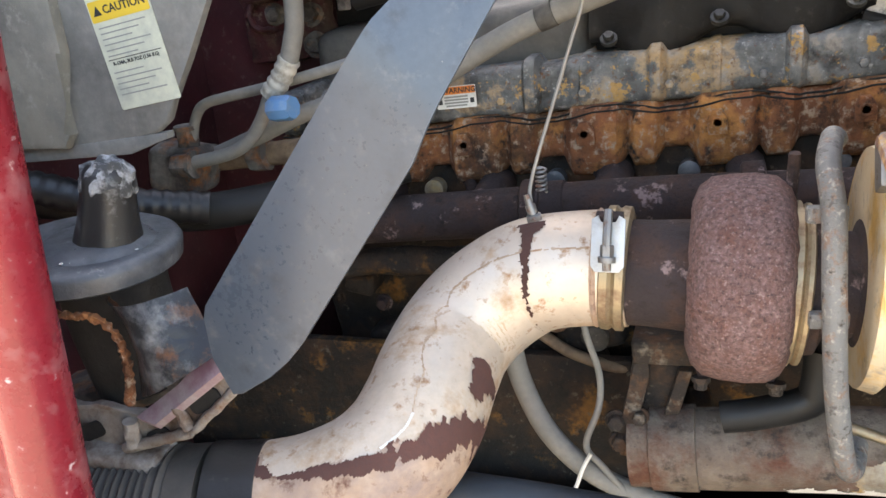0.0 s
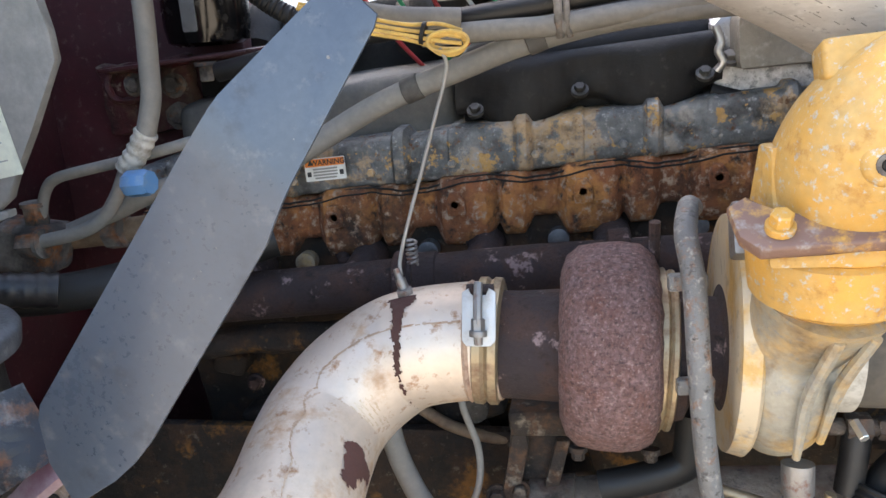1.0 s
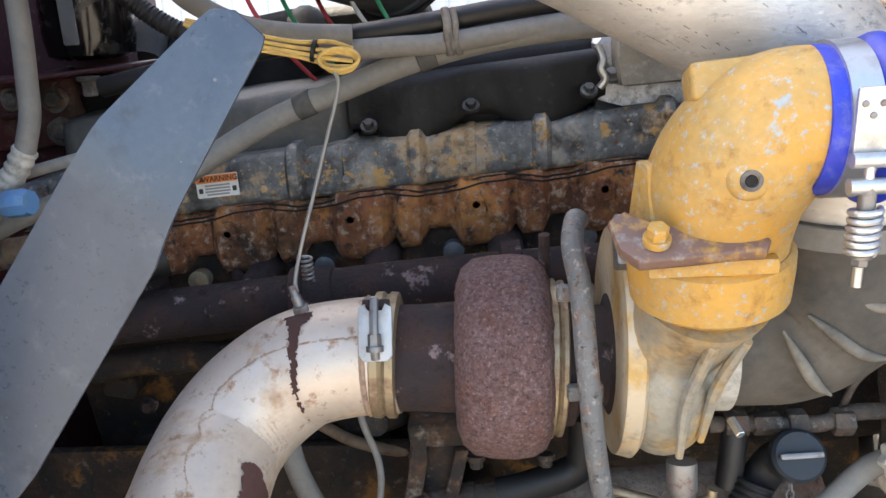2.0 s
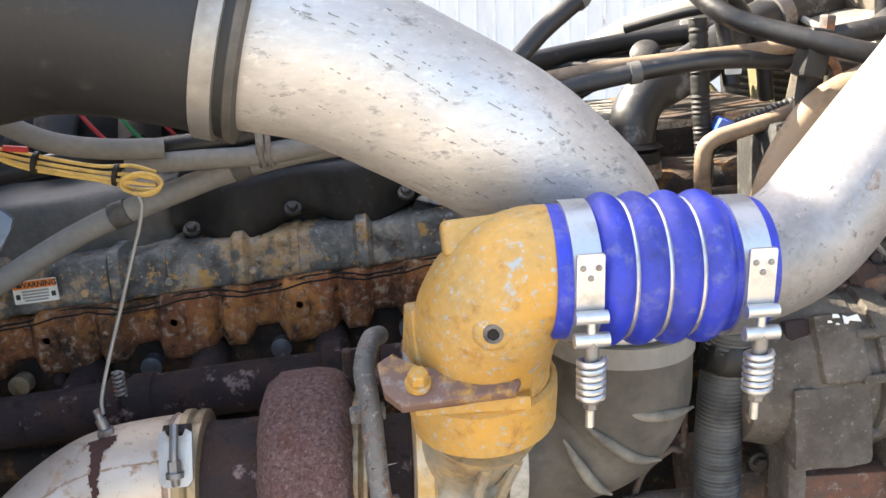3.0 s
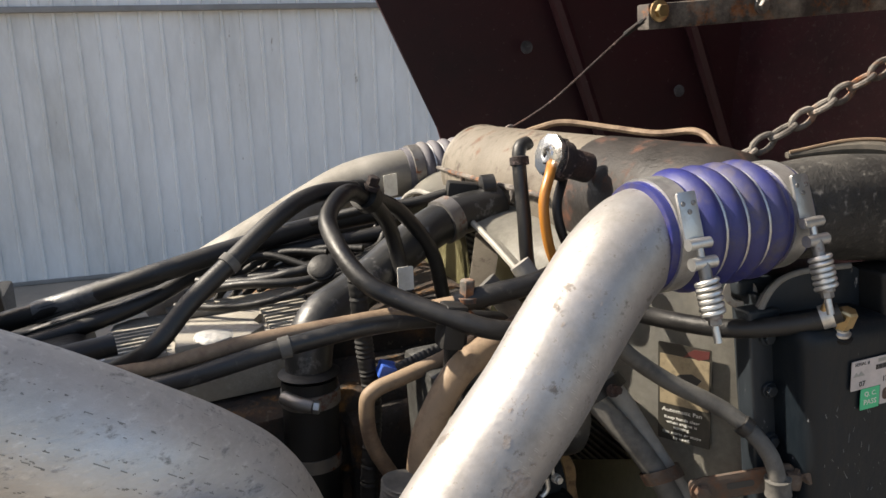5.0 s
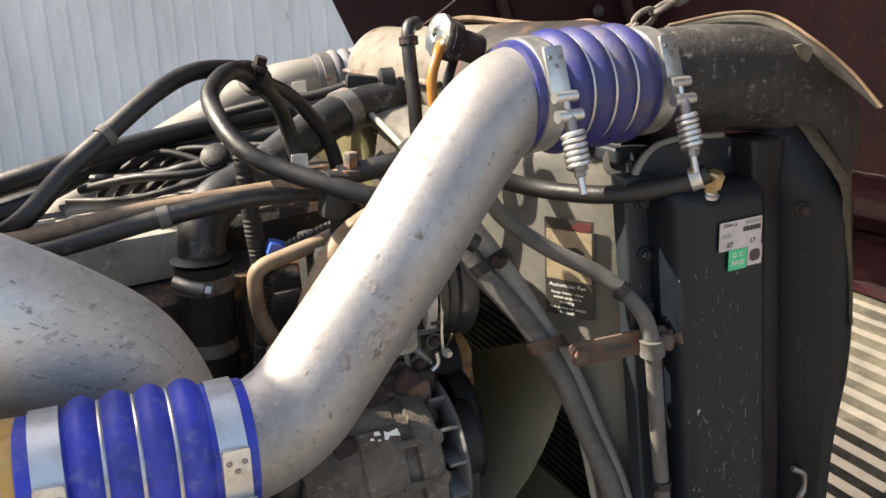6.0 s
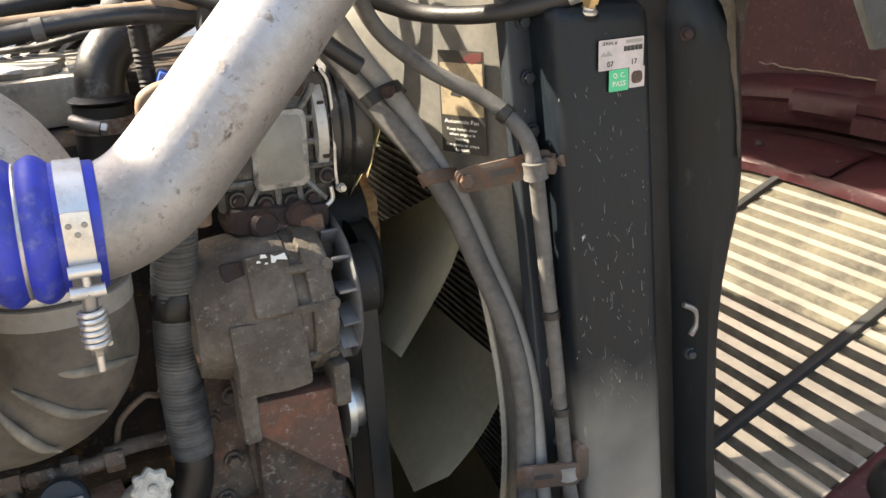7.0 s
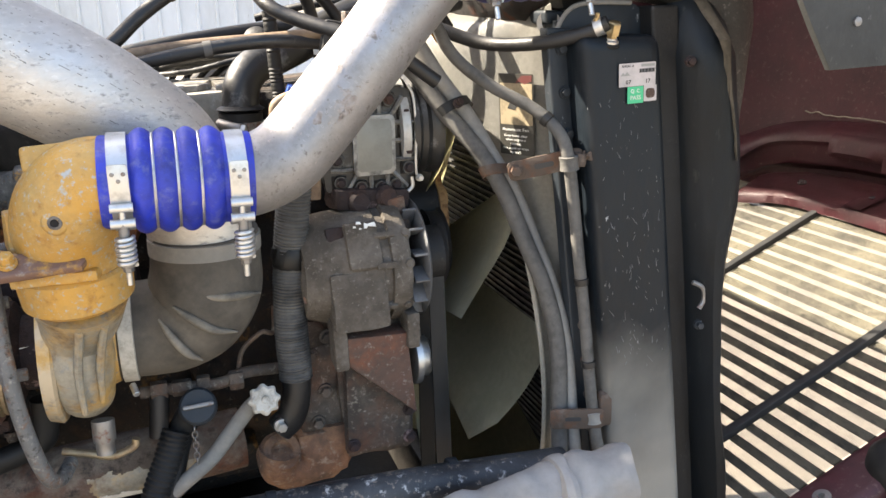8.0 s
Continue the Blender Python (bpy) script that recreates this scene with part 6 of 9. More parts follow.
def shroud_cone():
    """The shroud: from the radiator's flange, slanting in to the round lip about the fan."""
    b = bmesh.new()
    n = 72
    rings = []
    for step in range(7):
        u = step / 6
        row = []
        for k in range(n):
            a = 2 * math.pi * k / n
            c, s = math.cos(a), math.sin(a)
            big = 0.95 / max(abs(c), abs(s))
            yo, zo = max(0.690, min(1.90, SC.y + big * c)), max(0.55, min(1.685, SC.z + big * s))
            yi, zi = SC.y + SR * c, SC.z + SR * s
            y, z = yo + (yi - yo) * u, zo + (zi - zo) * u
            row.append(b.verts.new((rx(1.118 - (1.104 - lip_x(a)) * u, z), y, z)))
        rings.append(row)
    row = []
    for k in range(n):
        a = 2 * math.pi * k / n
        z = SC.z + SR * math.sin(a)
        row.append(b.verts.new((rx(lip_x(a), z), SC.y + SR * math.cos(a), z)))
    rings.append(row)
    for A, B in zip(rings, rings[1:]):
        for k in range(n):
            b.faces.new((A[k], A[(k + 1) % n], B[(k + 1) % n], B[k]))
    bmesh.ops.solidify(b, geom=b.faces[:], thickness=0.005)
    return b


shroud = thing("fan_shroud", "black fan shroud filmed with pale dust", "fan shroud")
part("shroud_panel", shroud_cone(), M_shroud, shroud)
part("lip_bead", sweep([(rx(lip_x(a), SC.z + SR * math.sin(a)), SC.y + SR * math.cos(a), SC.z + SR * math.sin(a)) for a in (2 * math.pi * k / 48 for k in range(48))], 0.005, 8, 2, closed=True), M_shroud, shroud)
# The hole is a dark disc on the panel, its shade in the colour.
part("vent_hole", lathe([(0.0, 0.012), (0.002, 0.013), (0.002, 0.0)], (1.083, 0.760, 1.588), (-0.68, -0.73, 0), 14), M_core, shroud, "dark oval hole")
fan = thing("radiator_fan", "large dusty olive plastic cooling fan at rest", "fan")
FC = Vector((1.035, 1.27, 1.12))
FA = Vector((1, 0, LEAN_X * 0.8)).normalized()
part("hub", lathe([(-0.08, 0.02), (-0.07, 0.11), (-0.02, 0.16), (0.04, 0.16), (0.05, 0.05)], FC, FA, 40), M_fan, fan)
part("hub_ring", lathe([(-0.075, 0.10), (-0.078, 0.12), (-0.06, 0.125), (-0.055, 0.11)], FC, FA, 40, closed=True), M_fan_yellow, fan, "yellow ring on the fan clutch")
FM = axis_frame(FC, FA, (0, 0, 1))


def blade():
    """One blade: root to a square tip with a cut corner, pitched and slightly cupped."""
    b = bmesh.new()
    rows = []
    for i in range(10):
        u = i / 9
        r = 0.15 + 0.405 * u
        lead = 0.085 + 0.060 * u
        trail = 0.070 + 0.048 * u - 0.075 * max(0, u - 0.89) / 0.11
        pitch = -radians(38 - 6 * u)
        row = []
        for j in range(7):
            v = j / 6
            side = -lead + (lead + trail) * v
            cup = 0.014 * math.sin(math.pi * v)
            row.append(b.verts.new((r, side * math.cos(pitch) - cup * math.sin(pitch), side * math.sin(pitch) + cup)))
        rows.append(row)
    for A, B in zip(rows, rows[1:]):
        for j in range(6):
            b.faces.new((A[j], A[j + 1], B[j + 1], B[j]))
    bmesh.ops.solidify(b, geom=b.faces[:], thickness=0.007)
    return b


FAN_BLADES, FAN_START = 13, 24.05
first_blade = part("blade", blade(), M_fan, fan)
first_blade.matrix_local = FM @ Matrix.Rotation(radians(FAN_START), 4, "Z")
for k in range(1, FAN_BLADES):
    ob = new("blade", first_blade.data)
    ob.parent = fan
    ob.matrix_local = FM @ Matrix.Rotation(radians(FAN_START + 360 / FAN_BLADES * k), 4, "Z")
# Metal strips on the core stand for stripes of light seen behind the fan.
for k in range(58):
    z = 0.70 + 0.0155 * k
    part("light_stripe_bar", block((0.006, 1.10, 0.005), pose(rx(1.157, z), 1.29, z), 0.0), M_rib_dull, rad, smooth=False)

# ---- front of the engine: alternator, compressor, drive ----
alt = thing("alternator", "grimy grey-brown alternator with a finned pulley end", "alternator")
AL = Vector((0.80, 0.79, 1.283))
AX = Vector((1, 0.0, 0.03))


def cast(bm, amount=0.004, scale=40, cuts=3):
    bmesh.ops.subdivide_edges(bm, edges=[e for e in bm.edges if e.calc_length() > 0.02], cuts=cuts, use_grid_fill=True)
    return noise_push(bm, amount, scale)


part("rear_case", noise_push(lathe([(-0.10, 0.05), (-0.095, 0.078), (-0.06, 0.088), (0.0, 0.094), (0.022, 0.095), (0.024, 0.09)], AL, AX, 48), 0.003, 60), M_alt, alt)
part("stator", lathe([(0.022, 0.090), (0.024, 0.0925), (0.036, 0.0925), (0.038, 0.09)], AL, AX, 48), M_alt, alt)
part("front_case", noise_push(lathe([(0.036, 0.094), (0.038, 0.099), (0.060, 0.099), (0.068, 0.094), (0.074, 0.06)], AL, AX, 48), 0.002, 70), M_alt, alt)
part("terminal_box", cast(block((0.090, 0.07, 0.095), pose(0.785, 0.727, 1.247, -5, -2, 0), 0.010, 2), 0.004, 50, 2), M_alt, alt, "speckled square terminal housing")
part("brush_cover", cast(block((0.052, 0.06, 0.075), pose(0.795, 0.733, 1.322, -28, -2, 0), 0.008, 2), 0.003, 50, 2), M_alt, alt)
part("recess", block((0.030, 0.05, 0.06), pose(0.757, 0.745, 1.325, -20, -2, 0), 0.006), M_cast_dark, alt)
for a in (-62, -30, 12, 40):
    c, s = math.cos(radians(a)), math.sin(radians(a))
    part("through_bolt", block((0.034, 0.010, 0.012), axis_frame(AL + Vector((0.028, -0.097 * c, 0.097 * s)), (0, -c, s), (1, 0, 0)) @ pose(0, 0, 0, 0, 0, 90), 0.003), M_alt, alt)
    part("case_bolt", bolt(AL + Vector((0.062, -0.096 * c, 0.096 * s)), (0, -c, s), 0.007, 0.005, 1.3), M_alt, alt)
part("paper_scrap", slab([(-0.006, -0.005), (-0.002, -0.006), (0.001, -0.002), (0.013, -0.005), (0.012, 0.004), (0.0, 0.002), (-0.004, 0.005)], 0.001, facing((0.803, 0.7165, 1.364), (1, 0, 0.05), (0, 0.75, 0.65)), 0), M_white, alt, "torn white label scrap")
part("lead_stub", sweep([(0.738, 0.735, 1.30), (0.728, 0.722, 1.285), (0.715, 0.72, 1.262), (0.712, 0.735, 1.24)], 0.0035, 8), M_brown_red, alt)
part("lead_stub", sweep([(0.742, 0.73, 1.255), (0.725, 0.722, 1.258), (0.705, 0.73, 1.250)], 0.007, 10), M_bracket_rust, alt)
part("foot", cast(block((0.022, 0.05, 0.08), pose(0.752, 0.725, 1.175, 0, -2, 0), 0.006), 0.003, 50, 2), M_alt, alt)
part("foot", cast(block((0.022, 0.05, 0.06), pose(0.868, 0.72, 1.19, 0, -2, 0), 0.006), 0.003, 50, 2), M_alt, alt)
part("fan_disc", lathe([(0.092, 0.03), (0.094, 0.093), (0.097, 0.097), (0.100, 0.093), (0.100, 0.03)], AL, AX, 48), M_vane, alt)
fm = axis_frame(AL + AX.normalized() * 0.084, AX)
for k in range(14):
    part("fan_vane", block((0.036, 0.004, 0.022), fm @ Matrix.Rotation(2 * math.pi * k / 14 + 0.1, 4, "Z") @ pose(0.078, 0, 0, 0, 0, 18), 0.001), M_vane, alt)
part("pulley", lathe([(0.102, 0.03), (0.106, 0.052), (0.110, 0.048), (0.138, 0.048), (0.142, 0.052), (0.144, 0.03)], AL, AX, 40), M_black_cover, alt)
acc = thing("aircon_compressor", "black and grey air-conditioning compressor with many bolts", "compressor")
AP = Vector((0.835, 0.862, 1.492))
AY = 0.792
part("body", cast(block((0.135, 0.12, 0.165), pose(0.832, AY + 0.075, 1.482, 0, -2, 0), 0.012, 2), 0.003, 40, 2), M_cast_oily, acc)
part("face_flange", slab([(0.752, 1.470), (0.757, 1.405), (0.772, 1.395), (0.880, 1.392), (0.903, 1.412), (0.905, 1.50), (0.900, 1.558), (0.868, 1.566), (0.842, 1.556), (0.800, 1.540), (0.770, 1.505)], 0.016, Matrix(((1, 0, 0, 0), (0, 0, -1, AY + 0.010), (0, 1, 0, 0), (0, 0, 0, 1))), 0.003), M_cast_oily, acc)
panel_m = Matrix(((1, 0, 0, 0.835), (0, 0, -1, AY - 0.004), (0.02, 1, 0, 1.4745), (0, 0, 0, 1)))
part("panel_rim", slab(rounded(0.068, 0.094, 0.008), 0.014, panel_m, 0.003), M_edge_alu, acc, "bare metal rim of the side plate")
part("side_panel", slab(rounded(0.056, 0.081, 0.006), 0.016, panel_m, 0.002), M_panel_grey, acc, "flat grey-green side plate")
for p_, q_ in (((0.806, 1.516), (0.785, 1.548)), ((0.864, 1.518), (0.884, 1.548)), ((0.808, 1.430), (0.790, 1.400)), ((0.866, 1.430), (0.890, 1.404)), ((0.806, 1.485), (0.766, 1.480)), ((0.808, 1.436), (0.766, 1.436)), ((0.868, 1.508), (0.902, 1.508)), ((0.868, 1.479), (0.903, 1.479)), ((0.868, 1.449), (0.903, 1.449)), ((0.830, 1.428), (0.830, 1.394)), ((0.857, 1.428), (0.858, 1.394)), ((0.847, 1.522), (0.845, 1.560))):
    part("casting_rib", sweep([(p_[0], AY - 0.001, p_[1]), ((p_[0] + q_[0]) / 2, AY - 0.004, (p_[1] + q_[1]) / 2), (q_[0], AY - 0.001, q_[1])], 0.0036, 8, 4, squash=lambda s_, a: 0.7 + 0.3 * abs(math.cos(2 * a))), M_edge_alu, acc)
for x, z in ((0.7756, 1.4524), (0.7804, 1.417), (0.8133, 1.4074), (0.8468, 1.4059), (0.8712, 1.4086), (0.8930, 1.4346), (0.8925, 1.4634), (0.8899, 1.4942), (0.889, 1.5224), (0.8621, 1.5443), (0.818, 1.538)):
    # A black slab round each bolt stands for the pocket's shade.
    part("pocket_shade", block((0.023, 0.004, 0.021), pose(x - 0.002, AY + 0.001, z), 0.001), M_joint_and_gap, acc)
    part("flange_lug", lathe([(-0.012, 0.0125), (0.0, 0.0120), (0.004, 0.0105), (0.004, 0.0085), (0.001, 0.0085)], (x, AY - 0.001, z), (0, -1, 0), 14), M_cast_oily, acc)
    part("flange_bolt", bolt((x, AY - 0.003, z), (0, -1, 0), 0.0068, 0.006, 1.2), M_cast_dark, acc)
part("bright_edge", sweep([(0.893, AY - 0.003, 1.566), (0.902, AY - 0.005, 1.545), (0.9045, AY - 0.006, 1.49), (0.9035, AY - 0.006, 1.44), (0.9055, AY - 0.006, 1.415)], 0.0022, 8), M_steel, acc, "bright steel edge strip")
part("curled_edge", sweep([(0.868, AY - 0.004, 1.392), (0.884, AY - 0.006, 1.394), (0.897, AY - 0.006, 1.404), (0.896, AY - 0.006, 1.420)], 0.003, 8), M_steel, acc)
part("front_flange", lathe([(0.045, 0.078), (0.047, 0.086), (0.060, 0.086), (0.064, 0.076)], AP, AX, 40), M_alu_cast, acc)
part("clutch_pulley", lathe([(0.066, 0.03), (0.068, 0.080), (0.076, 0.084), (0.082, 0.078), (0.090, 0.083), (0.098, 0.078), (0.106, 0.083), (0.118, 0.083), (0.121, 0.07), (0.124, 0.03)], AP, AX, 48), M_mount, acc)
part("tail_bolt", bolt((0.908, 0.782, 1.418), (0.2, -1, 0), 0.005, 0.006, 1.2), M_steel, acc)
acb = thing("compressor_bracket", "oily brown cast bracket between compressor and alternator", "bracket")
part("arm", cast(block((0.125, 0.07, 0.036), pose(0.828, 0.81, 1.388, 0, 4, 0), 0.010, 2), 0.006, 45, 3), M_cast_dark, acb)
for x, z in ((0.805, 1.386), (0.85, 1.392)):
    part("knuckle", noise_push(lathe([(-0.02, 0.017), (0.012, 0.018), (0.018, 0.014), (0.018, 0.0)], (x, 0.785, z), (0.15, -1, 0.1), 16), 0.003, 60), M_cast_dark, acb)
part("riser", cast(block((0.03, 0.06, 0.06), pose(0.868, 0.795, 1.362, 0, -10, 0), 0.006, 2), 0.004, 50, 2), M_brown, acb)
belt = thing("drive_belt", "black ribbed drive belt running down the engine front", "belt")
part("belt", block((0.028, 0.006, 0.50), pose(0.928, 0.748, 1.06, -2.4, -1, 0), 0.002), M_rubber, belt)
part("belt_back", block((0.028, 0.006, 0.50), pose(0.928, 0.832, 1.06, 2, -1, 0), 0.002), M_rubber, belt)
for dx, dz, s_ in ((-0.014, 0.004, 0.004), (-0.020, -0.002, 0.0025), (-0.011, -0.005, 0.002)):
    part("paper_scrap", slab([(-s_, -s_ * 0.4), (s_, -s_ * 0.6), (s_ * 0.8, s_ * 0.5), (-s_ * 0.6, s_ * 0.7)], 0.001, facing((0.803 + dx, 0.7163, 1.364 + dz), (1, 0, 0.05), (0, 0.75, 0.65)), 0), M_white, alt)
tns = thing("belt_pulley", "black idler pulley behind the belt", "pulley")
part("wheel", lathe([(0, 0.03), (0.004, 0.06), (0.008, 0.055), (0.03, 0.055), (0.034, 0.06), (0.036, 0.03)], (0.935, 0.86, 1.285), (1, 0, 0.03), 40), M_black_cover, tns)
part("wheel_bolt", bolt((0.972, 0.86, 1.285), (1, 0, 0), 0.012, 0.01), M_steel_dull, tns)
clt = thing("fan_clutch", "oily black fan clutch with a rusty tan rim", "fan clutch")
part("drum", lathe([(-0.06, 0.06), (-0.05, 0.085), (0.03, 0.09), (0.035, 0.06)], (0.945, 0.965, 1.318), (1, 0, 0.03), 40), M_black_cover, clt)
part("rim", noise_push(lathe([(0.03, 0.07), (0.032, 0.088), (0.046, 0.088), (0.048, 0.07)], (0.945, 0.965, 1.318), (1, 0, 0.03), 48, shape=lambda a, s: 1 + 0.03 * math.cos(12 * a)), 0.004, 60), M_rim_tan, clt, "rusty tan finned rim")
tim = thing("timing_cover", "oily brown timing cover and accessory drive casting", "engine cover")
part("casing", cast(block((0.125, 0.16, 0.26), pose(0.818, 0.845, 1.075, 0, -3, 0), 0.016, 2), 0.010, 22, 4), M_brown, tim)
part("face_plate", slab([(-0.055, 0.055), (0.047, 0.052), (0.061, -0.091), (-0.049, 0.007)], 0.05, facing((0.812, 0.728, 1.134), (1, 0, 0.0), (0, 0, 1)), 0.006), M_brown_red, tim, "rust-red cover plate")
part("lower_web", slab([(-0.048, 0.085), (0.062, -0.012), (0.056, -0.085), (-0.050, -0.088)], 0.05, facing((0.812, 0.765, 1.055), (1, 0, 0.0), (0, 0, 1)), 0.008), M_brown, tim)
part("web_edge", sweep([(0.765, 0.738, 1.138), (0.815, 0.735, 1.094), (0.872, 0.733, 1.044)], 0.006, 8), M_brown, tim)
for x, z in ((0.868, 1.035), (0.868, 0.985), (0.772, 0.985)):
    part("web_bolt", bolt((x, 0.738, z), (0, -1, 0), 0.008, 0.008, 1.4), M_cast_dark, tim)
part("side_casting", cast(block((0.075, 0.12, 0.16), pose(0.722, 0.835, 1.075, 0, -3, 0), 0.014, 2), 0.010, 26, 3), M_brown, tim)
for k, (x, z) in enumerate(((0.715, 1.14), (0.735, 1.075), (0.72, 1.02), (0.742, 1.17))):
    part("side_bolt", bolt((x, 0.772, z), (0, -1, 0), 0.009, 0.009, 1.4), M_brown, tim)
part("front_gear_case", cast(block((0.36, 0.30, 0.52), pose(0.70, 1.15, 1.22, 0, -4, 0), 0.03, 3), 0.012, 18, 3), M_block, tim)
part("pulley_hub", lathe([(0, 0.040), (0.004, 0.046), (0.014, 0.046), (0.016, 0.034), (0.03, 0.034), (0.034, 0.03)], (0.885, 0.79, 1.105), (1, 0, 0), 28), M_steel, tim, "bright steel idler hub")
part("rust_flange", cast(block((0.085, 0.07, 0.085), pose(0.727, 0.80, 0.963, 0, -3, 0), 0.016, 2), 0.008, 30, 3), M_outlet, tim, "rust-brown water outlet")
part("water_elbow", noise_push(sweep([(0.655, 0.775, 0.985, 0.034), (0.652, 0.782, 0.955, 0.034), (0.668, 0.788, 0.935, 0.032), (0.70, 0.792, 0.932, 0.030), (0.735, 0.795, 0.94, 0.034), (0.748, 0.798, 0.965, 0.036), (0.748, 0.80, 1.01, 0.036)], 0.034, 22, 5), 0.004, 45), M_outlet, tim, "rust-brown cast water elbow")
part("rust_boss", noise_push(lathe([(-0.04, 0.034), (0.0, 0.036), (0.012, 0.030), (0.014, 0.018), (0.004, 0.014)], (0.655, 0.772, 0.977), (0.1, -0.8, 0.6), 24), 0.003, 50), M_outlet, tim)
# ---- chassis under the engine ----
chas = thing("chassis", "black grimy truck frame rails with an added dark floor sheet", "chassis")
for y in (0.90, 1.68):
    part("frame_rail", block((3.4, 0.08, 0.24), pose(-0.25, y, 0.66), 0.01), M_black_cover, chas)
# A sheet added below the engine to keep the sunlit ground from showing.
part("light_block_floor", block((1.9, 1.7, 0.012), pose(0.05, 1.25, 0.57), 0.003), M_black_cover, chas)
part("cross_member", block((0.12, 0.9, 0.2), pose(1.08, 1.29, 0.56), 0.02), M_black_cover, chas)
part("inner_fender", block((1.2, 0.02, 0.5), pose(-0.45, 1.02, 0.72), 0.005), M_block, chas)

# ---- behind the engine: cab front, heater box, mount, plate ----
cabf = thing("firewall", "dusty dark red cab firewall, its unseen top added to block sun", "cab wall", kind="structure")
# Unseen upper part added: shades the turbocharger, leaves the rocker cover in sun.
part("panel_and_sun_block", block((0.05, 1.53, 2.5), pose(-0.74, 1.035, 1.75), 0.01), M_red, cabf)
part("low_panel", block((0.05, 0.57, 1.4), pose(-0.74, 2.085, 1.2), 0.01), M_red, cabf)
part("side_panel", block((0.37, 0.04, 1.2), pose(-0.535, 1.28, 1.25), 0.01), M_red, cabf)
hv = thing("heater_box", "dusty grey plastic heater box on the firewall", "heater box")
HV = Matrix(((1, 0, 0, 0), (0, 0, -1, 0.757), (0, 1, 0, 0), (0, 0, 0, 1)))
b = slab([(-0.74, 1.362), (-0.70, 1.350), (-0.60, 1.350), (-0.545, 1.362), (-0.50, 1.366), (-0.455, 1.378), (-0.435, 1.392), (-0.418, 1.425), (-0.392, 1.465), (-0.346, 1.54), (-0.347, 1.57), (-0.354, 1.60), (-0.375, 1.70), (-0.39, 1.80), (-0.74, 1.80)], 0.014, HV, 0.005)
part("box", b, M_hvac, hv)
part("left_half", slab([(-0.74, 1.375), (-0.70, 1.362), (-0.585, 1.362), (-0.572, 1.38), (-0.574, 1.42), (-0.556, 1.48), (-0.558, 1.80), (-0.74, 1.80)], 0.022, HV @ pose(0, 0, 0.012), 0.008), M_hvac_tan, hv, "tan-dusted raised half of the box")
part("base_lip", slab([(-0.72, 1.338), (-0.50, 1.352), (-0.44, 1.372), (-0.44, 1.380), (-0.72, 1.350)], 0.016, HV, 0.003), M_hvac, hv)
fend = thing("fender", "scuffed red fender edge", "fender")
part("edge", sweep([(-0.205, 0.27, 1.60, 0.03), (-0.228, 0.285, 1.44, 0.026), (-0.247, 0.295, 1.30, 0.026), (-0.262, 0.30, 1.15, 0.026), (-0.27, 0.30, 0.8, 0.026)], 0.03, 20), M_red_bright, fend)
part("skin", block((0.40, 0.02, 1.6), pose(-0.48, 0.285, 0.80, 0, 0, 4), 0.008), M_red_bright, fend)
mnt = thing("cab_mount", "black rubber hood rest on a grey washer", "rubber mount")
part("post", lathe([(0.0, 0.0415), (0.004, 0.039), (0.02, 0.0345), (0.045, 0.0295), (0.070, 0.0265), (0.084, 0.0255), (0.092, 0.024), (0.099, 0.019), (0.101, 0.013), (0.099, 0.009), (0.099, 0.0)], (-0.383, 0.545, 1.297), (0.20, 0.05, 1), 36, shape=lambda a, s: 1 + 0.03 * math.cos(2 * a) + 0.012 * math.cos(9 * a)), M_mount, mnt)
part("torn_top", noise_push(lathe([(0.074, 0.0266), (0.084, 0.0262), (0.094, 0.0235), (0.102, 0.015), (0.100, 0.0)], (-0.383, 0.545, 1.297), (0.20, 0.05, 1), 36), 0.006, 110), M_mount_torn, mnt, "torn pale top of the rubber post")
part("fillet", lathe([(-0.004, 0.062), (0.003, 0.056), (0.008, 0.046), (0.010, 0.040)], (-0.395, 0.545, 1.314), (0.05, -0.02, 1), 36), M_washer_grey, mnt)
part("washer", lathe([(-0.025, 0.088), (-0.022, 0.0925), (-0.007, 0.0945), (-0.002, 0.092), (0.002, 0.084), (0.000, 0.05)], (-0.411, 0.548, 1.314), (0.05, -0.02, 1), 52), M_washer_grey, mnt)
for k in range(9):
    random.seed(300 + k)
    a, r = random.uniform(3.4, 6.2), random.uniform(0.05, 0.088)
    part("paint_fleck", slab([(-0.003, -0.001), (0.002, -0.002), (0.004, 0.001), (-0.001, 0.002)], 0.0008, Matrix.Translation((-0.411 + r * math.cos(a), 0.548 + r * math.sin(a), 1.317 + 0.02 * r * math.sin(a) - 0.05 * r * math.cos(a))) @ Matrix.Rotation(a, 4, "Z"), 0), M_white, mnt)
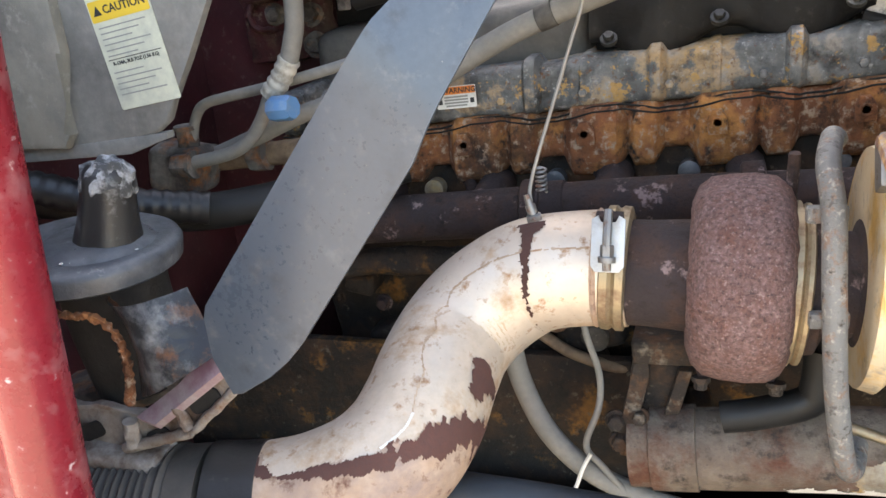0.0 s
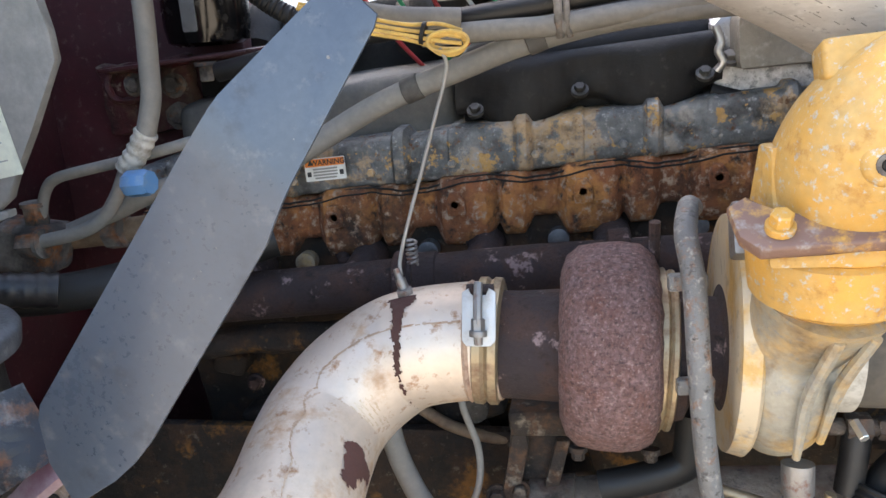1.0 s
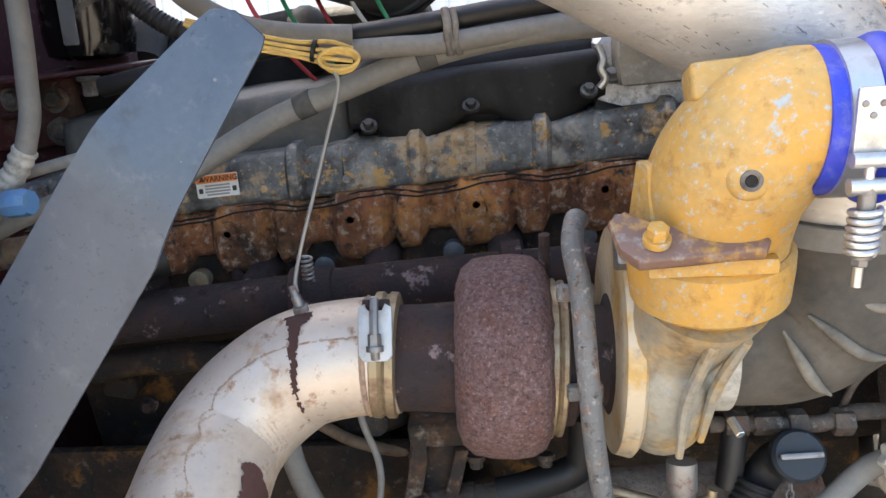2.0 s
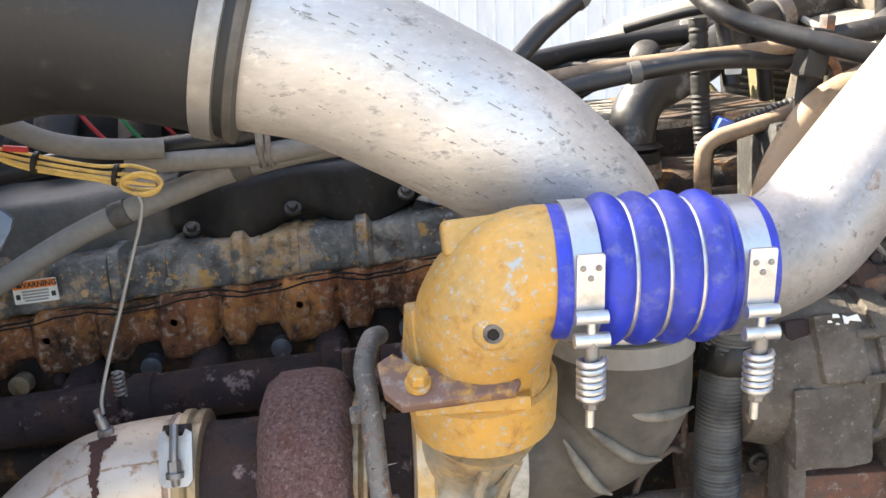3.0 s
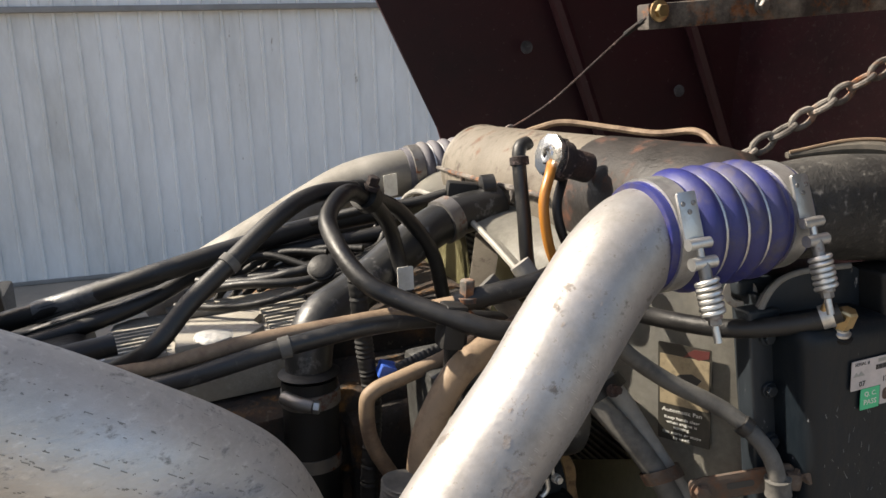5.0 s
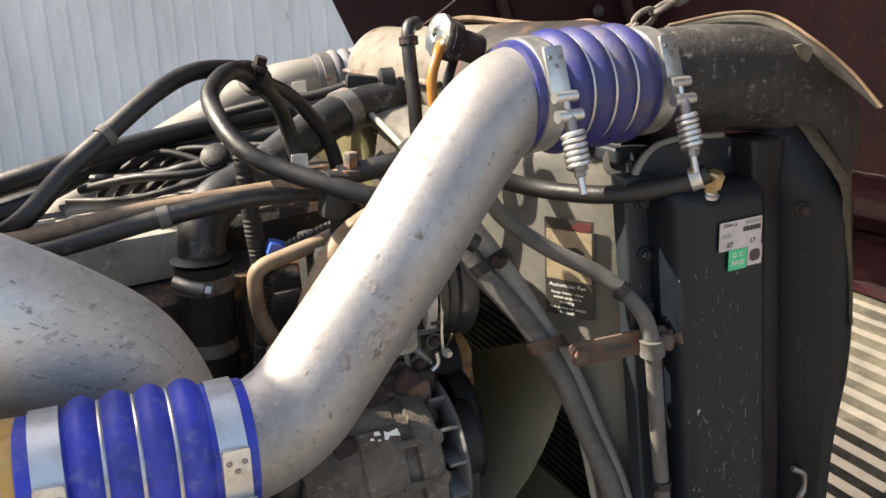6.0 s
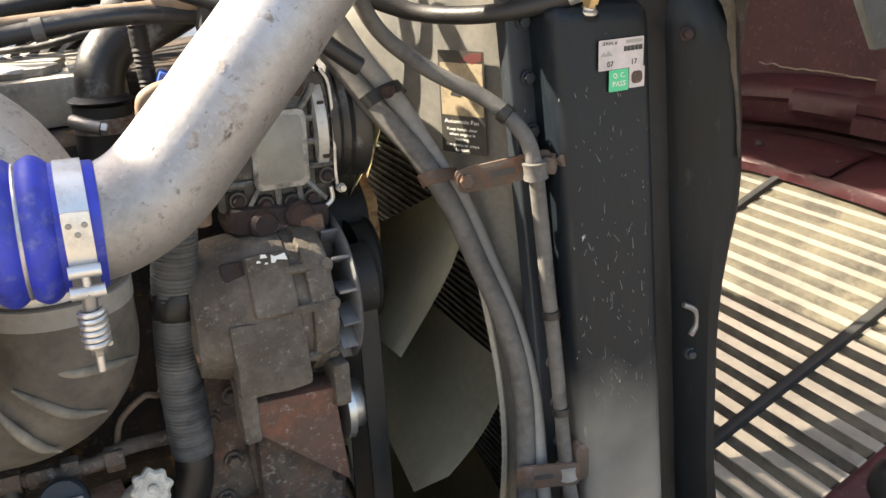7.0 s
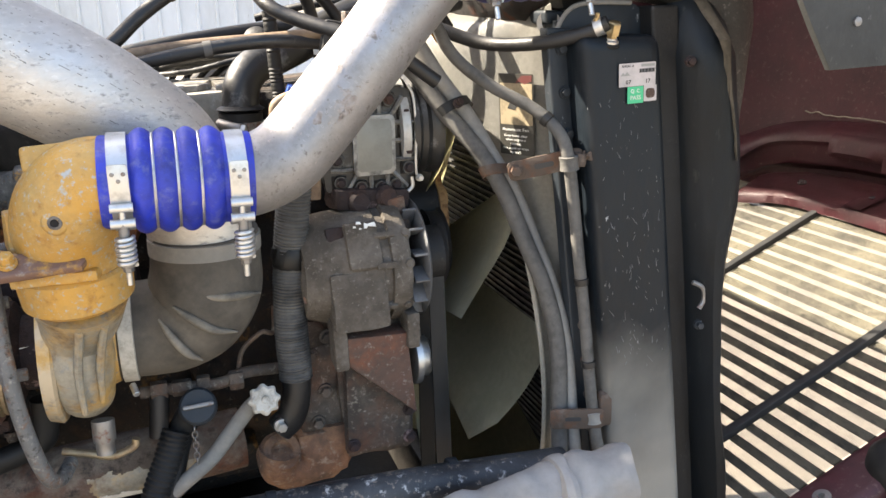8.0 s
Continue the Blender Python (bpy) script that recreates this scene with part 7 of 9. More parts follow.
def neck_sheet():
    """The flared sheet below the washer: narrow at the waist, spreading to its foot, bulged outwards."""
    b = bmesh.new()
    left = curve_points([(-0.365, 0.50, 1.272), (-0.348, 0.495, 1.258), (-0.339, 0.492, 1.235), (-0.336, 0.490, 1.208), (-0.341, 0.488, 1.172)], 5)
    right = curve_points([(-0.275, 0.515, 1.285), (-0.266, 0.512, 1.268), (-0.256, 0.508, 1.252), (-0.246, 0.505, 1.243), (-0.232, 0.500, 1.233)], 5)
    rows = []
    for p, q in zip(left, right):
        row = []
        for k in range(15):
            u = k / 14
            x, y, z = p + (q - p) * u
            bulge = 0.034 * math.sin(math.pi * u) ** 0.8
            row.append(b.verts.new((x, y - bulge + 0.012 * (1 - u), z)))
        rows.append(row)
    for A, B in zip(rows, rows[1:]):
        for k in range(14):
            b.faces.new((A[k], A[k + 1], B[k + 1], B[k]))
    bmesh.ops.solidify(b, geom=b.faces[:], thickness=0.006)
    return noise_push(b, 0.002, 60)


part("neck", neck_sheet(), M_neck, mnt, "dark flared metal neck with a rusted edge")
part("neck_core", sweep([(-0.40, 0.56, 1.28), (-0.40, 0.565, 1.22), (-0.39, 0.57, 1.15)], 0.055, 24), M_dark_filler, mnt)
part("rust_edge", noise_push(sweep([(-0.425, 0.482, 1.272, 0.002), (-0.39, 0.474, 1.268, 0.0035), (-0.362, 0.478, 1.266, 0.004), (-0.347, 0.483, 1.254, 0.0035), (-0.339, 0.485, 1.234, 0.004), (-0.336, 0.483, 1.208, 0.0045), (-0.341, 0.481, 1.172, 0.005)], 0.004, 8, 14), 0.0035, 220), M_head_rust, mnt, "flaking rust edge")
brk = thing("mount_bracket", "corroded bracket with a chalky mauve edge", "bracket")
b = bmesh.new()
quad = [(-0.343, 0.486, 1.154), (-0.317, 0.480, 1.152), (-0.2009, 0.484, 1.2403), (-0.2292, 0.500, 1.243), (-0.2573, 0.500, 1.224), (-0.2928, 0.495, 1.19)]
top = [b.verts.new(p) for p in quad]
low = [b.verts.new((x + 0.002, y + 0.004, z - 0.007)) for x, y, z in quad]
b.faces.new(top)
b.faces.new(low[::-1])
for k in range(len(quad)):
    b.faces.new((top[k], low[k], low[(k + 1) % len(quad)], top[(k + 1) % len(quad)]))
part("mauve_plate", b, M_purple, brk)
b = slab([(-0.441, 1.153), (-0.395, 1.160), (-0.347, 1.1535), (-0.318, 1.150), (-0.205, 1.237), (-0.2186, 1.2244), (-0.2232, 1.1944), (-0.277, 1.144), (-0.300, 1.142), (-0.310, 1.128), (-0.3635, 1.1151), (-0.4543, 1.0968), (-0.47, 1.13)], 0.010, Matrix(((1, 0, 0, 0), (0, 0, -1, 0.497), (0, 1, 0, 0), (0, 0, 0, 1))), 0.003)
bmesh.ops.subdivide_edges(b, edges=[e_ for e_ in b.edges if e_.calc_length() > 0.03], cuts=3, use_grid_fill=True)
part("web", noise_push(b, 0.005, 50), M_bracket_pale, brk, "pale corroded web")
for p_, q_, r_ in (((-0.225, 0.488, 1.222), (-0.226, 0.490, 1.195), 0.005), ((-0.226, 0.490, 1.195), (-0.279, 0.488, 1.145), 0.005), ((-0.292, 0.486, 1.172), (-0.283, 0.486, 1.148), 0.006), ((-0.350, 0.484, 1.150), (-0.352, 0.484, 1.122), 0.008), ((-0.365, 0.486, 1.115), (-0.283, 0.488, 1.143), 0.006)):
    mid_ = [(a + c) / 2 for a, c in zip(p_, q_)]
    part("flange_edge", noise_push(sweep([p_, mid_, q_], r_, 10, 6), 0.002, 120), M_bracket_pale, brk)
# Black patches laid on the web stand for shade in its hollows.
for c_, w_, h_ in (((-0.262, 0.4905, 1.178), 0.040, 0.020), ((-0.325, 0.4905, 1.132), 0.030, 0.014), ((-0.42, 0.4905, 1.122), 0.060, 0.018)):
    part("hollow_shade", slab(rounded(w_, h_, 0.006), 0.002, facing(c_, (1, 0, 0.45), (-0.45, 0, 1)), 0), M_joint_and_gap, brk, "black patch for the shade in a bracket hollow")
b = block((0.26, 0.09, 0.035), pose(-0.42, 0.585, 1.135, 0, -18, 0), 0.01, 3)
bmesh.ops.subdivide_edges(b, edges=[e_ for e_ in b.edges if e_.calc_length() > 0.03], cuts=4, use_grid_fill=True)
part("rail", noise_push(b, 0.012, 22), M_bracket_rust, brk)
b = block((0.20, 0.05, 0.02), pose(-0.43, 0.50, 1.105, 10, 4, 0), 0.006, 3)
bmesh.ops.subdivide_edges(b, edges=[e_ for e_ in b.edges if e_.calc_length() > 0.03], cuts=4, use_grid_fill=True)
part("lower_lip", noise_push(b, 0.010, 34), M_bracket_pale, brk)
part("support_leg", block((0.10, 0.06, 1.0), pose(-0.50, 0.60, 0.60), 0.01), M_black_cover, brk)
plate = thing("grey_flat_strip", "flat grey coated strip standing in the engine bay", "strip")
PM = facing((-0.07, 0.450, 1.40), (1, 0, 0), (0, 0, 1))
b = slab([(-0.139, -0.100), (-0.143, -0.112), (-0.142, -0.150), (-0.128, -0.184), (-0.118, -0.182), (-0.088, -0.163), (-0.070, -0.148), (-0.0535, -0.130), (0.058, 0.022), (0.072, 0.050), (0.088, 0.078), (0.134, 0.158), (0.136, 0.166), (0.118, 0.184), (0.104, 0.186), (0.096, 0.180), (0.036, 0.123), (0.010, 0.090)], 0.004, None, 0.001)
crease, fold = Vector((0.030, 0.117, 0)), Vector((0.73, 0.68, 0))  # a point on the crease, and the way up from it
bmesh.ops.bisect_plane(b, geom=b.verts[:] + b.edges[:] + b.faces[:], plane_co=crease, plane_no=fold)
bmesh.ops.bisect_plane(b, geom=b.verts[:] + b.edges[:] + b.faces[:], plane_co=crease - fold * 0.03, plane_no=fold)
for v in b.verts:
    up_ = (v.co - crease).dot(fold)
    v.co.z -= 0.42 * max(0.0, up_) + 0.10 * max(0.0, min(0.03, up_ + 0.03))
bmesh.ops.transform(b, matrix=PM, verts=b.verts)
part("strip", b, M_plate_grey, plate)
for k in range(10):
    random.seed(500 + k)
    z = 1.40 + random.uniform(-0.13, 0.15)
    x = -0.07 - 0.1 + (z - 1.25) * 0.656 + random.uniform(-0.03, 0.03)
    s_ = random.uniform(0.0004, 0.0010) * 0.7
    part("fleck", slab([(-s_, -s_ * 0.6), (s_ * 1.3, -s_), (s_, s_ * 0.8), (-s_ * 0.5, s_)], 0.0004, facing((x, 0.4477, z), (1, 0, random.uniform(-1, 1)), (0, 0, 1)), 0), M_chip, plate)
# ---- hoses, lines and small things ----
def hose(name, label, pts, r, material, category="hose", group="", seg=14, wave=None, per=8):
    t = thing(name, label, category, group=group)
    part("line", sweep(pts, r, seg, per, wave=wave), material, t)
    return t


def ripple(pitch, depth):
    return lambda s: 1 + depth * math.sin(2 * math.pi * s / pitch)


def band(t, at, axis, r, w=0.012, material=None):
    return part("clip", lathe([(-w / 2, r), (-w / 2, r + 0.0018), (w / 2, r + 0.0018), (w / 2, r)], at, axis, 24), material or M_steel, t)


# above the valve covers
h = hose("wiring_conduit", "pale grey corrugation-free conduit slung over the head", [(-0.24, 1.0, 1.355), (-0.17, 1.0, 1.395), (-0.065, 1.0, 1.45), (0.05, 1.0, 1.492), (0.124, 1.0, 1.516), (0.21, 1.0, 1.535), (0.30, 1.0, 1.545), (0.45, 1.02, 1.55)], 0.0155, M_hose_grey, "conduit")
for x, z in ((0.14, 1.5205), (-0.02, 1.468)):
    part("tape", lathe([(-0.012, 0.0158), (-0.011, 0.0172), (0.011, 0.0172), (0.012, 0.0158)], (x, 1.0, z), (1, 0, 0.36), 18), M_hose_mid, h, "dusty tape wrap")
h = hose("coolant_line", "black rubber coolant line along the engine top", [(-0.30, 1.04, 1.50), (-0.1, 1.02, 1.535), (0.062, 1.0, 1.552), (0.156, 1.0, 1.562), (0.285, 1.0, 1.578), (0.42, 1.02, 1.588)], 0.014, M_hose, "hose")
h = hose("coolant_line", "grey rubber line beside the coolant line", [(0.0, 0.99, 1.532), (0.09, 0.985, 1.535), (0.16, 0.985, 1.536), (0.24, 0.99, 1.545), (0.34, 1.0, 1.556), (0.45, 1.0, 1.566)], 0.013, M_hose_grey, "hose")
pc = thing("pipe_clip", "rusty steel clip joining two lines", "clip")
part("strap", sweep([(0.166, 0.985, 1.577), (0.169, 0.977, 1.56), (0.169, 0.975, 1.54), (0.171, 0.982, 1.522)], 0.0055, 8), M_bracket_rust, pc)
part("strap", sweep([(0.176, 0.985, 1.577), (0.179, 0.977, 1.56), (0.179, 0.975, 1.54), (0.183, 0.982, 1.522)], 0.004, 8), M_bracket_rust, pc)
# yellow thermocouple lead
wire = thing("sensor_lead", "coiled yellow sensor wire running down to the exhaust", "wire")
for k, (dy, dz) in enumerate(((0, 0), (0.004, 0.006), (-0.003, -0.005), (0.003, -0.010))):
    part("strand", sweep([(-0.11, 0.85 + dy, 1.578 + dz * 0.4), (-0.075, 0.85 + dy, 1.566 + dz), (-0.035, 0.85 + dy, 1.555 + dz), (0.01, 0.85 + dy, 1.545 + dz), (0.045, 0.85 + dy, 1.540 + dz * 1.6), (0.070, 0.85 + dy, 1.534 + dz * 1.2)], 0.0022, 8), M_yellow_wire, wire)
for k in range(3):
    r1, r2 = 0.022 - 0.002 * k, 0.011
    part("loop", sweep([(0.055 + r1 * math.cos(a), 0.845 + 0.004 * k, 1.531 - 0.002 * k + r2 * math.sin(a)) for a in (2 * math.pi * j / 12 for j in range(12))], 0.0022, 8, 4, closed=True), M_yellow_wire, wire)
for x, z in ((0.028, 1.541), (-0.055, 1.559)):
    part("cable_tie", lathe([(-0.002, 0.011), (-0.002, 0.0125), (0.002, 0.0125), (0.002, 0.011)], (x, 0.851, z), (1, 0, -0.25), 14), M_rubber, wire, "black cable tie")
part("red_sleeve", sweep([(-0.085, 0.848, 1.577), (-0.06, 0.848, 1.574)], 0.0035, 8), M_red_wire, wire)
part("lead", sweep([(0.045, 0.85, 1.524), (0.052, 0.848, 1.507), (0.046, 0.845, 1.48), (0.038, 0.84, 1.455), (0.022, 0.825, 1.40), (0.004, 0.808, 1.34), (-0.006, 0.798, 1.30), (-0.004, 0.79, 1.285)], 0.0022, 8), M_braid, wire, "braided metal lead")
part("fitting", lathe([(0, 0.006), (0.018, 0.006), (0.018, 0.0045), (0.03, 0.0035)], (0.004, 0.771, 1.270), (-0.35, 0.15, 1), 12), M_steel_dull, wire)
part("hex", bolt((0.005, 0.769, 1.266), (-0.2, -0.05, 1), 0.0095, 0.010, 1.3), M_steel_dull, wire)
part("coil_guard", sweep([(-0.006 + 0.006 * math.cos(a), 0.86 + 0.006 * math.sin(a), 1.275 + 0.0055 * a / 6.283) for a in (0.6 * j for j in range(62))], 0.0018, 6, 2), M_steel_dull, wire)
for k, (c, y, z) in enumerate(((M_red_wire, 1.25, 1.56), (M_green_wire, 1.27, 1.555), (M_red_wire, 1.30, 1.55), (M_white, 1.28, 1.56), (M_green_wire, 1.24, 1.548))):
    hose("loom_wire", "thin coloured loom wire behind the valve cover", [(-0.16 + 0.05 * k, y, z + 0.08), (-0.13 + 0.05 * k, y - 0.02, z + 0.02), (-0.09 + 0.05 * k, y, z - 0.04), (-0.05 + 0.05 * k, y + 0.02, z - 0.09)], 0.0035, c, "wire", "loom wires", 8)
# warning label on the head
wl = thing("warning_label", "white and orange warning label on the head", "label")
WM = facing((-0.166, 1.0535, 1.357), (1, -0.0, 0.07), (0, 0.12, 1))
part("paper", slab(rounded(0.060, 0.032, 0.002), 0.001, WM, 0), M_white, wl)
part("orange_band", slab(rounded(0.058, 0.0105, 0.001), 0.0008, WM @ pose(0, 0.0095, 0.0008), 0), M_label_orange, wl)
part("triangle", slab([(-0.004, -0.003), (0.004, -0.003), (0, 0.0045)], 0.0006, WM @ pose(-0.021, 0.0095, 0.0016), 0), M_ink, wl)
writing("warning_word", "WARNING", 0.0105, WM @ pose(0.005, 0.0093, 0.0016), M_ink, wl, 0.0002)
for k in range(4):
    part("text_bar", block((0.036 - 0.004 * (k == 3), 0.0026, 0.0004), WM @ pose(0.0, 0.0005 - 0.0042 * k, 0.0009), 0), M_ink_grey, wl)
for sx in (-1, 1):
    part("symbol", slab(rounded(0.006, 0.007, 0.001), 0.0004, WM @ pose(0.024 * sx, -0.006, 0.0009), 0), M_ink, wl)

# firewall side: lines, fittings, reservoir
ln1 = hose("aircon_line", "grey aircon hose with a crimped fitting and a blue cap", [(-0.318, 0.9, 1.66), (-0.32, 0.9, 1.58), (-0.325, 0.9, 1.515), (-0.329, 0.9, 1.48), (-0.343, 0.9, 1.439)], 0.0125, M_hose_grey)
part("crimp", sweep([(-0.342, 0.9, 1.441), (-0.359, 0.9, 1.416), (-0.379, 0.9, 1.394)], 0.0148, 16, 10, wave=ripple(0.012, 0.07)), M_cap_white, ln1, "pale crimped sleeve")
part("metal_line", sweep([(-0.378, 0.9, 1.396), (-0.399, 0.9, 1.359), (-0.423, 0.9, 1.332), (-0.458, 0.9, 1.314), (-0.535, 0.9, 1.298)], 0.0095, 14), M_hose_grey, ln1)
part("valve", lathe([(0.0, 0.0145), (0.004, 0.017), (0.030, 0.017), (0.034, 0.015), (0.036, 0.015), (0.036, 0.004)], (-0.364, 0.872, 1.381), (1, -0.15, 0.08), 8), M_blue_cap, ln1, "pale blue plastic valve cap")
part("nut", bolt((-0.52, 0.9, 1.298), (-1, 0.05, -0.05), 0.018, 0.03, 1.15), M_bracket_rust, ln1)
ln2 = hose("aircon_pipe", "thin dusty metal aircon pipe bent along the firewall", [(-0.18, 0.94, 1.45), (-0.253, 0.93, 1.433), (-0.321, 0.93, 1.417), (-0.401, 0.93, 1.4), (-0.467, 0.93, 1.388), (-0.501, 0.93, 1.38), (-0.518, 0.93, 1.367), (-0.531, 0.93, 1.338), (-0.54, 0.93, 1.29)], 0.0075, M_hose_grey, "pipe")
part("nut", bolt((-0.542, 0.93, 1.345), (0, 0, -1), 0.017, 0.03, 1.1), M_bracket_rust, ln2)
ln3 = hose("heater_pipe", "dusty grey heater pipe behind the aircon line", [(-0.22, 0.965, 1.405), (-0.307, 0.96, 1.374), (-0.372, 0.96, 1.354), (-0.451, 0.96, 1.322), (-0.55, 0.96, 1.285)], 0.013, M_hose_grey, "pipe")
ln4 = hose("heater_pipe", "brown rusty heater pipe", [(-0.25, 0.99, 1.315), (-0.34, 0.985, 1.305), (-0.421, 0.98, 1.295), (-0.553, 0.98, 1.283)], 0.018, M_hose_tan, "pipe")
part("union", lathe([(0, 0.02), (0.003, 0.025), (0.03, 0.025), (0.033, 0.02)], (-0.47, 0.975, 1.292), (1, 0, 0.08), 8), M_bracket_rust, ln4)
hose("heater_hose", "fat black heater hose under the heater box", [(-0.75, 0.75, 1.30), (-0.62, 0.78, 1.275), (-0.5, 0.84, 1.245), (-0.36, 0.90, 1.255), (-0.22, 0.97, 1.28)], 0.026, M_rubber)
hose("split_loom", "dusty black corrugated loom under the heater box", [(-0.78, 0.70, 1.335), (-0.66, 0.72, 1.32), (-0.55, 0.76, 1.285), (-0.45, 0.82, 1.26)], 0.022, M_hose, wave=ripple(0.007, 0.06), per=24)
fm_ = thing("valve_block", "corroded brown aircon valve block", "valve")
b = block((0.09, 0.07, 0.07), pose(-0.565, 0.94, 1.285, 0, 8, 0), 0.015, 3)
part("block", noise_push(b, 0.008, 30), M_bracket_rust, fm_)
res = thing("fluid_reservoir", "glossy black reservoir with its reflection laid on as a silver strip", "reservoir")
part("vessel", lathe([(0.0, 0.05), (0.006, 0.062), (0.03, 0.066), (0.22, 0.066)], (-0.375, 1.19, 1.533), (0, 0, 1), 36), M_black_gloss, res)
# A chrome strip laid on the vessel to stand for its bright reflection.
part("reflection_strip", slab(rounded(0.022, 0.10, 0.003), 0.001, facing((-0.372, 1.1225, 1.605), (1, 0.12, 0), (0, 0, 1)), 0), M_chrome, res, "chrome strip standing for a reflection")
part("shelf", block((0.24, 0.16, 0.006), pose(-0.40, 1.18, 1.515, 0, -4, 0), 0.002), M_red, res)
part("shelf_bolt", bolt((-0.346, 1.10, 1.508), (0, 0, -1), 0.011, 0.022, 1.5), M_bracket_rust, res)
fb = thing("firewall_fitting", "rusty corroded firewall bracket", "bracket")
b = block((0.165, 0.03, 0.115), pose(-0.515, 1.238, 1.455, 0, -4, 0), 0.008, 2)
bmesh.ops.subdivide_edges(b, edges=[e for e in b.edges if e.calc_length() > 0.03], cuts=6, use_grid_fill=True)
part("bracket", noise_push(b, 0.010, 34), M_red_dirty, fb)
part("bracket_lip", noise_push(sweep([(-0.575, 1.215, 1.502), (-0.50, 1.21, 1.506), (-0.42, 1.205, 1.512)], 0.007, 10, 10), 0.004, 60), M_red_dirty, fb)
part("bracket_crease", noise_push(sweep([(-0.575, 1.22, 1.50), (-0.578, 1.217, 1.47), (-0.56, 1.217, 1.452), (-0.50, 1.215, 1.456)], 0.006, 8, 10), 0.004, 60), M_red_dirty, fb)
for x_, z_, r_ in ((-0.529, 1.475, 0.013), (-0.462, 1.472, 0.014), (-0.460, 1.422, 0.015), (-0.432, 1.405, 0.010)):
    part("bracket_bolt", noise_push(bolt((x_, 1.218, z_), (0.1, -1, 0.1), r_, 0.012, 1.5), 0.003, 80), M_bracket_rust, fb)
# A black block stands for the shade in the opening.
part("opening_shade", block((0.11, 0.02, 0.13), pose(-0.375, 1.258, 1.44), 0.006), M_joint_and_gap, fb, "black block for the shade in the opening beside the bracket")
hose("split_loom", "black corrugated loom above the reservoir", [(-0.36, 1.06, 1.70), (-0.277, 1.05, 1.645), (-0.246, 1.05, 1.608), (-0.192, 1.05, 1.569), (-0.12, 1.06, 1.545)], 0.013, M_rubber, wave=ripple(0.006, 0.07), per=30)
hose("breather_hose", "grey hose curving behind the strip", [(-0.26, 0.95, 1.70), (-0.172, 0.95, 1.638), (-0.136, 0.95, 1.603), (-0.08, 0.95, 1.572), (-0.02, 0.96, 1.558), (0.05, 0.98, 1.552)], 0.013, M_hose_grey)
# heater box label and its bars of print
hl = thing("caution_label", "pale caution label with a yellow header on the heater box", "label")
HM = facing((-0.463, 0.7485, 1.480), (1, 0, 0.16), (-0.11, 0, 1))
part("paper", slab(rounded(0.088, 0.150, 0.003), 0.001, HM @ pose(0, 0.009, 0), 0), M_cream_label, hl)
writing("heading", "Air Conditioner", 0.0105, HM @ pose(0, 0.073, 0.0006), M_ink, hl)
part("yellow_header", slab(rounded(0.084, 0.024, 0.002), 0.0008, HM @ pose(0, 0.050, 0.0008), 0), M_label_yellow, hl)
writing("caution_word", "CAUTION", 0.0135, HM @ pose(0.008, 0.050, 0.0016), M_ink, hl, 0.0002)
part("triangle", slab([(-0.006, -0.005), (0.006, -0.005), (0, 0.006)], 0.0006, HM @ pose(-0.031, 0.050, 0.0016), 0), M_ink, hl)
for k in range(13):
    if k not in (6, 7):
        w_ = 0.068 - 0.012 * ((k * 7) % 3)
        part("text_bar", block((w_, 0.0016, 0.0004), HM @ pose(-0.037 + w_ / 2, 0.031 - 0.0066 * k, 0.0008), 0), M_ink_grey, hl)
part("rule", block((0.078, 0.0010, 0.0004), HM @ pose(0, -0.0065, 0.0009), 0), M_ink, hl)
writing("charge_text", "R-134A, 3LB 7OZ (1.56 KG)", 0.0058, HM @ pose(0.0, -0.0115, 0.0008), M_ink, hl, 0.0002)
# white specks and a scratch on the grey strip
for x, z, r in ((0.045, 1.543, 0.0012), (-0.05, 1.385, 0.001), (-0.115, 1.310, 0.0012)):
    part("paint_speck", lathe([(0, r), (0.0004, r * 0.9), (0.0005, 0)], (x, 0.4482, z), (0, -1, 0), 8), M_chip, plate)

# below the turbocharger
hose("water_hose", "pale grey water hose looping under the exhaust", [(-0.062, 0.90, 1.10), (-0.057, 0.88, 1.037), (-0.041, 0.88, 0.977), (-0.011, 0.87, 0.927), (0.038, 0.86, 0.885), (0.1, 0.85, 0.862), (0.2, 0.84, 0.845), (0.35, 0.84, 0.84)], 0.0145, M_hose_grey)
tie = hose("thin_cable", "thin grey cable with a white cable tie", [(0.04, 0.90, 1.14), (0.042, 0.86, 1.096), (0.059, 0.86, 1.033), (0.058, 0.86, 0.982), (0.042, 0.85, 0.928), (0.064, 0.845, 0.90), (0.116, 0.84, 0.848), (0.18, 0.84, 0.82)], 0.0045, M_hose_grey, "cable")
part("cable_tie", sweep([(0.050, 0.835, 0.925), (0.040, 0.828, 0.905), (0.032, 0.825, 0.880), (0.026, 0.825, 0.868)], 0.0028, 8), M_white, tie, "white cable tie")
ped = thing("turbo_pedestal", "rusty cast pedestal under the turbocharger", "bracket")
FLAT = Matrix(((1, 0, 0, 0), (0, 0, -1, 0), (0, 1, 0, 0), (0, 0, 0, 1)))
part("top_plate", noise_push(block((0.075, 0.08, 0.030), pose(0.140, 0.875, 1.078, 0, -2, 0), 0.006, 3), 0.002, 60), M_pedestal, ped, "rusted top plate")
part("front_leg", noise_push(slab([(0.076, 0.93), (0.100, 0.93), (0.124, 1.045), (0.122, 1.066), (0.103, 1.066), (0.098, 1.02)], 0.022, Matrix.Translation((0, 0.85, 0)) @ FLAT, 0.004), 0.002, 70), M_pedestal, ped)
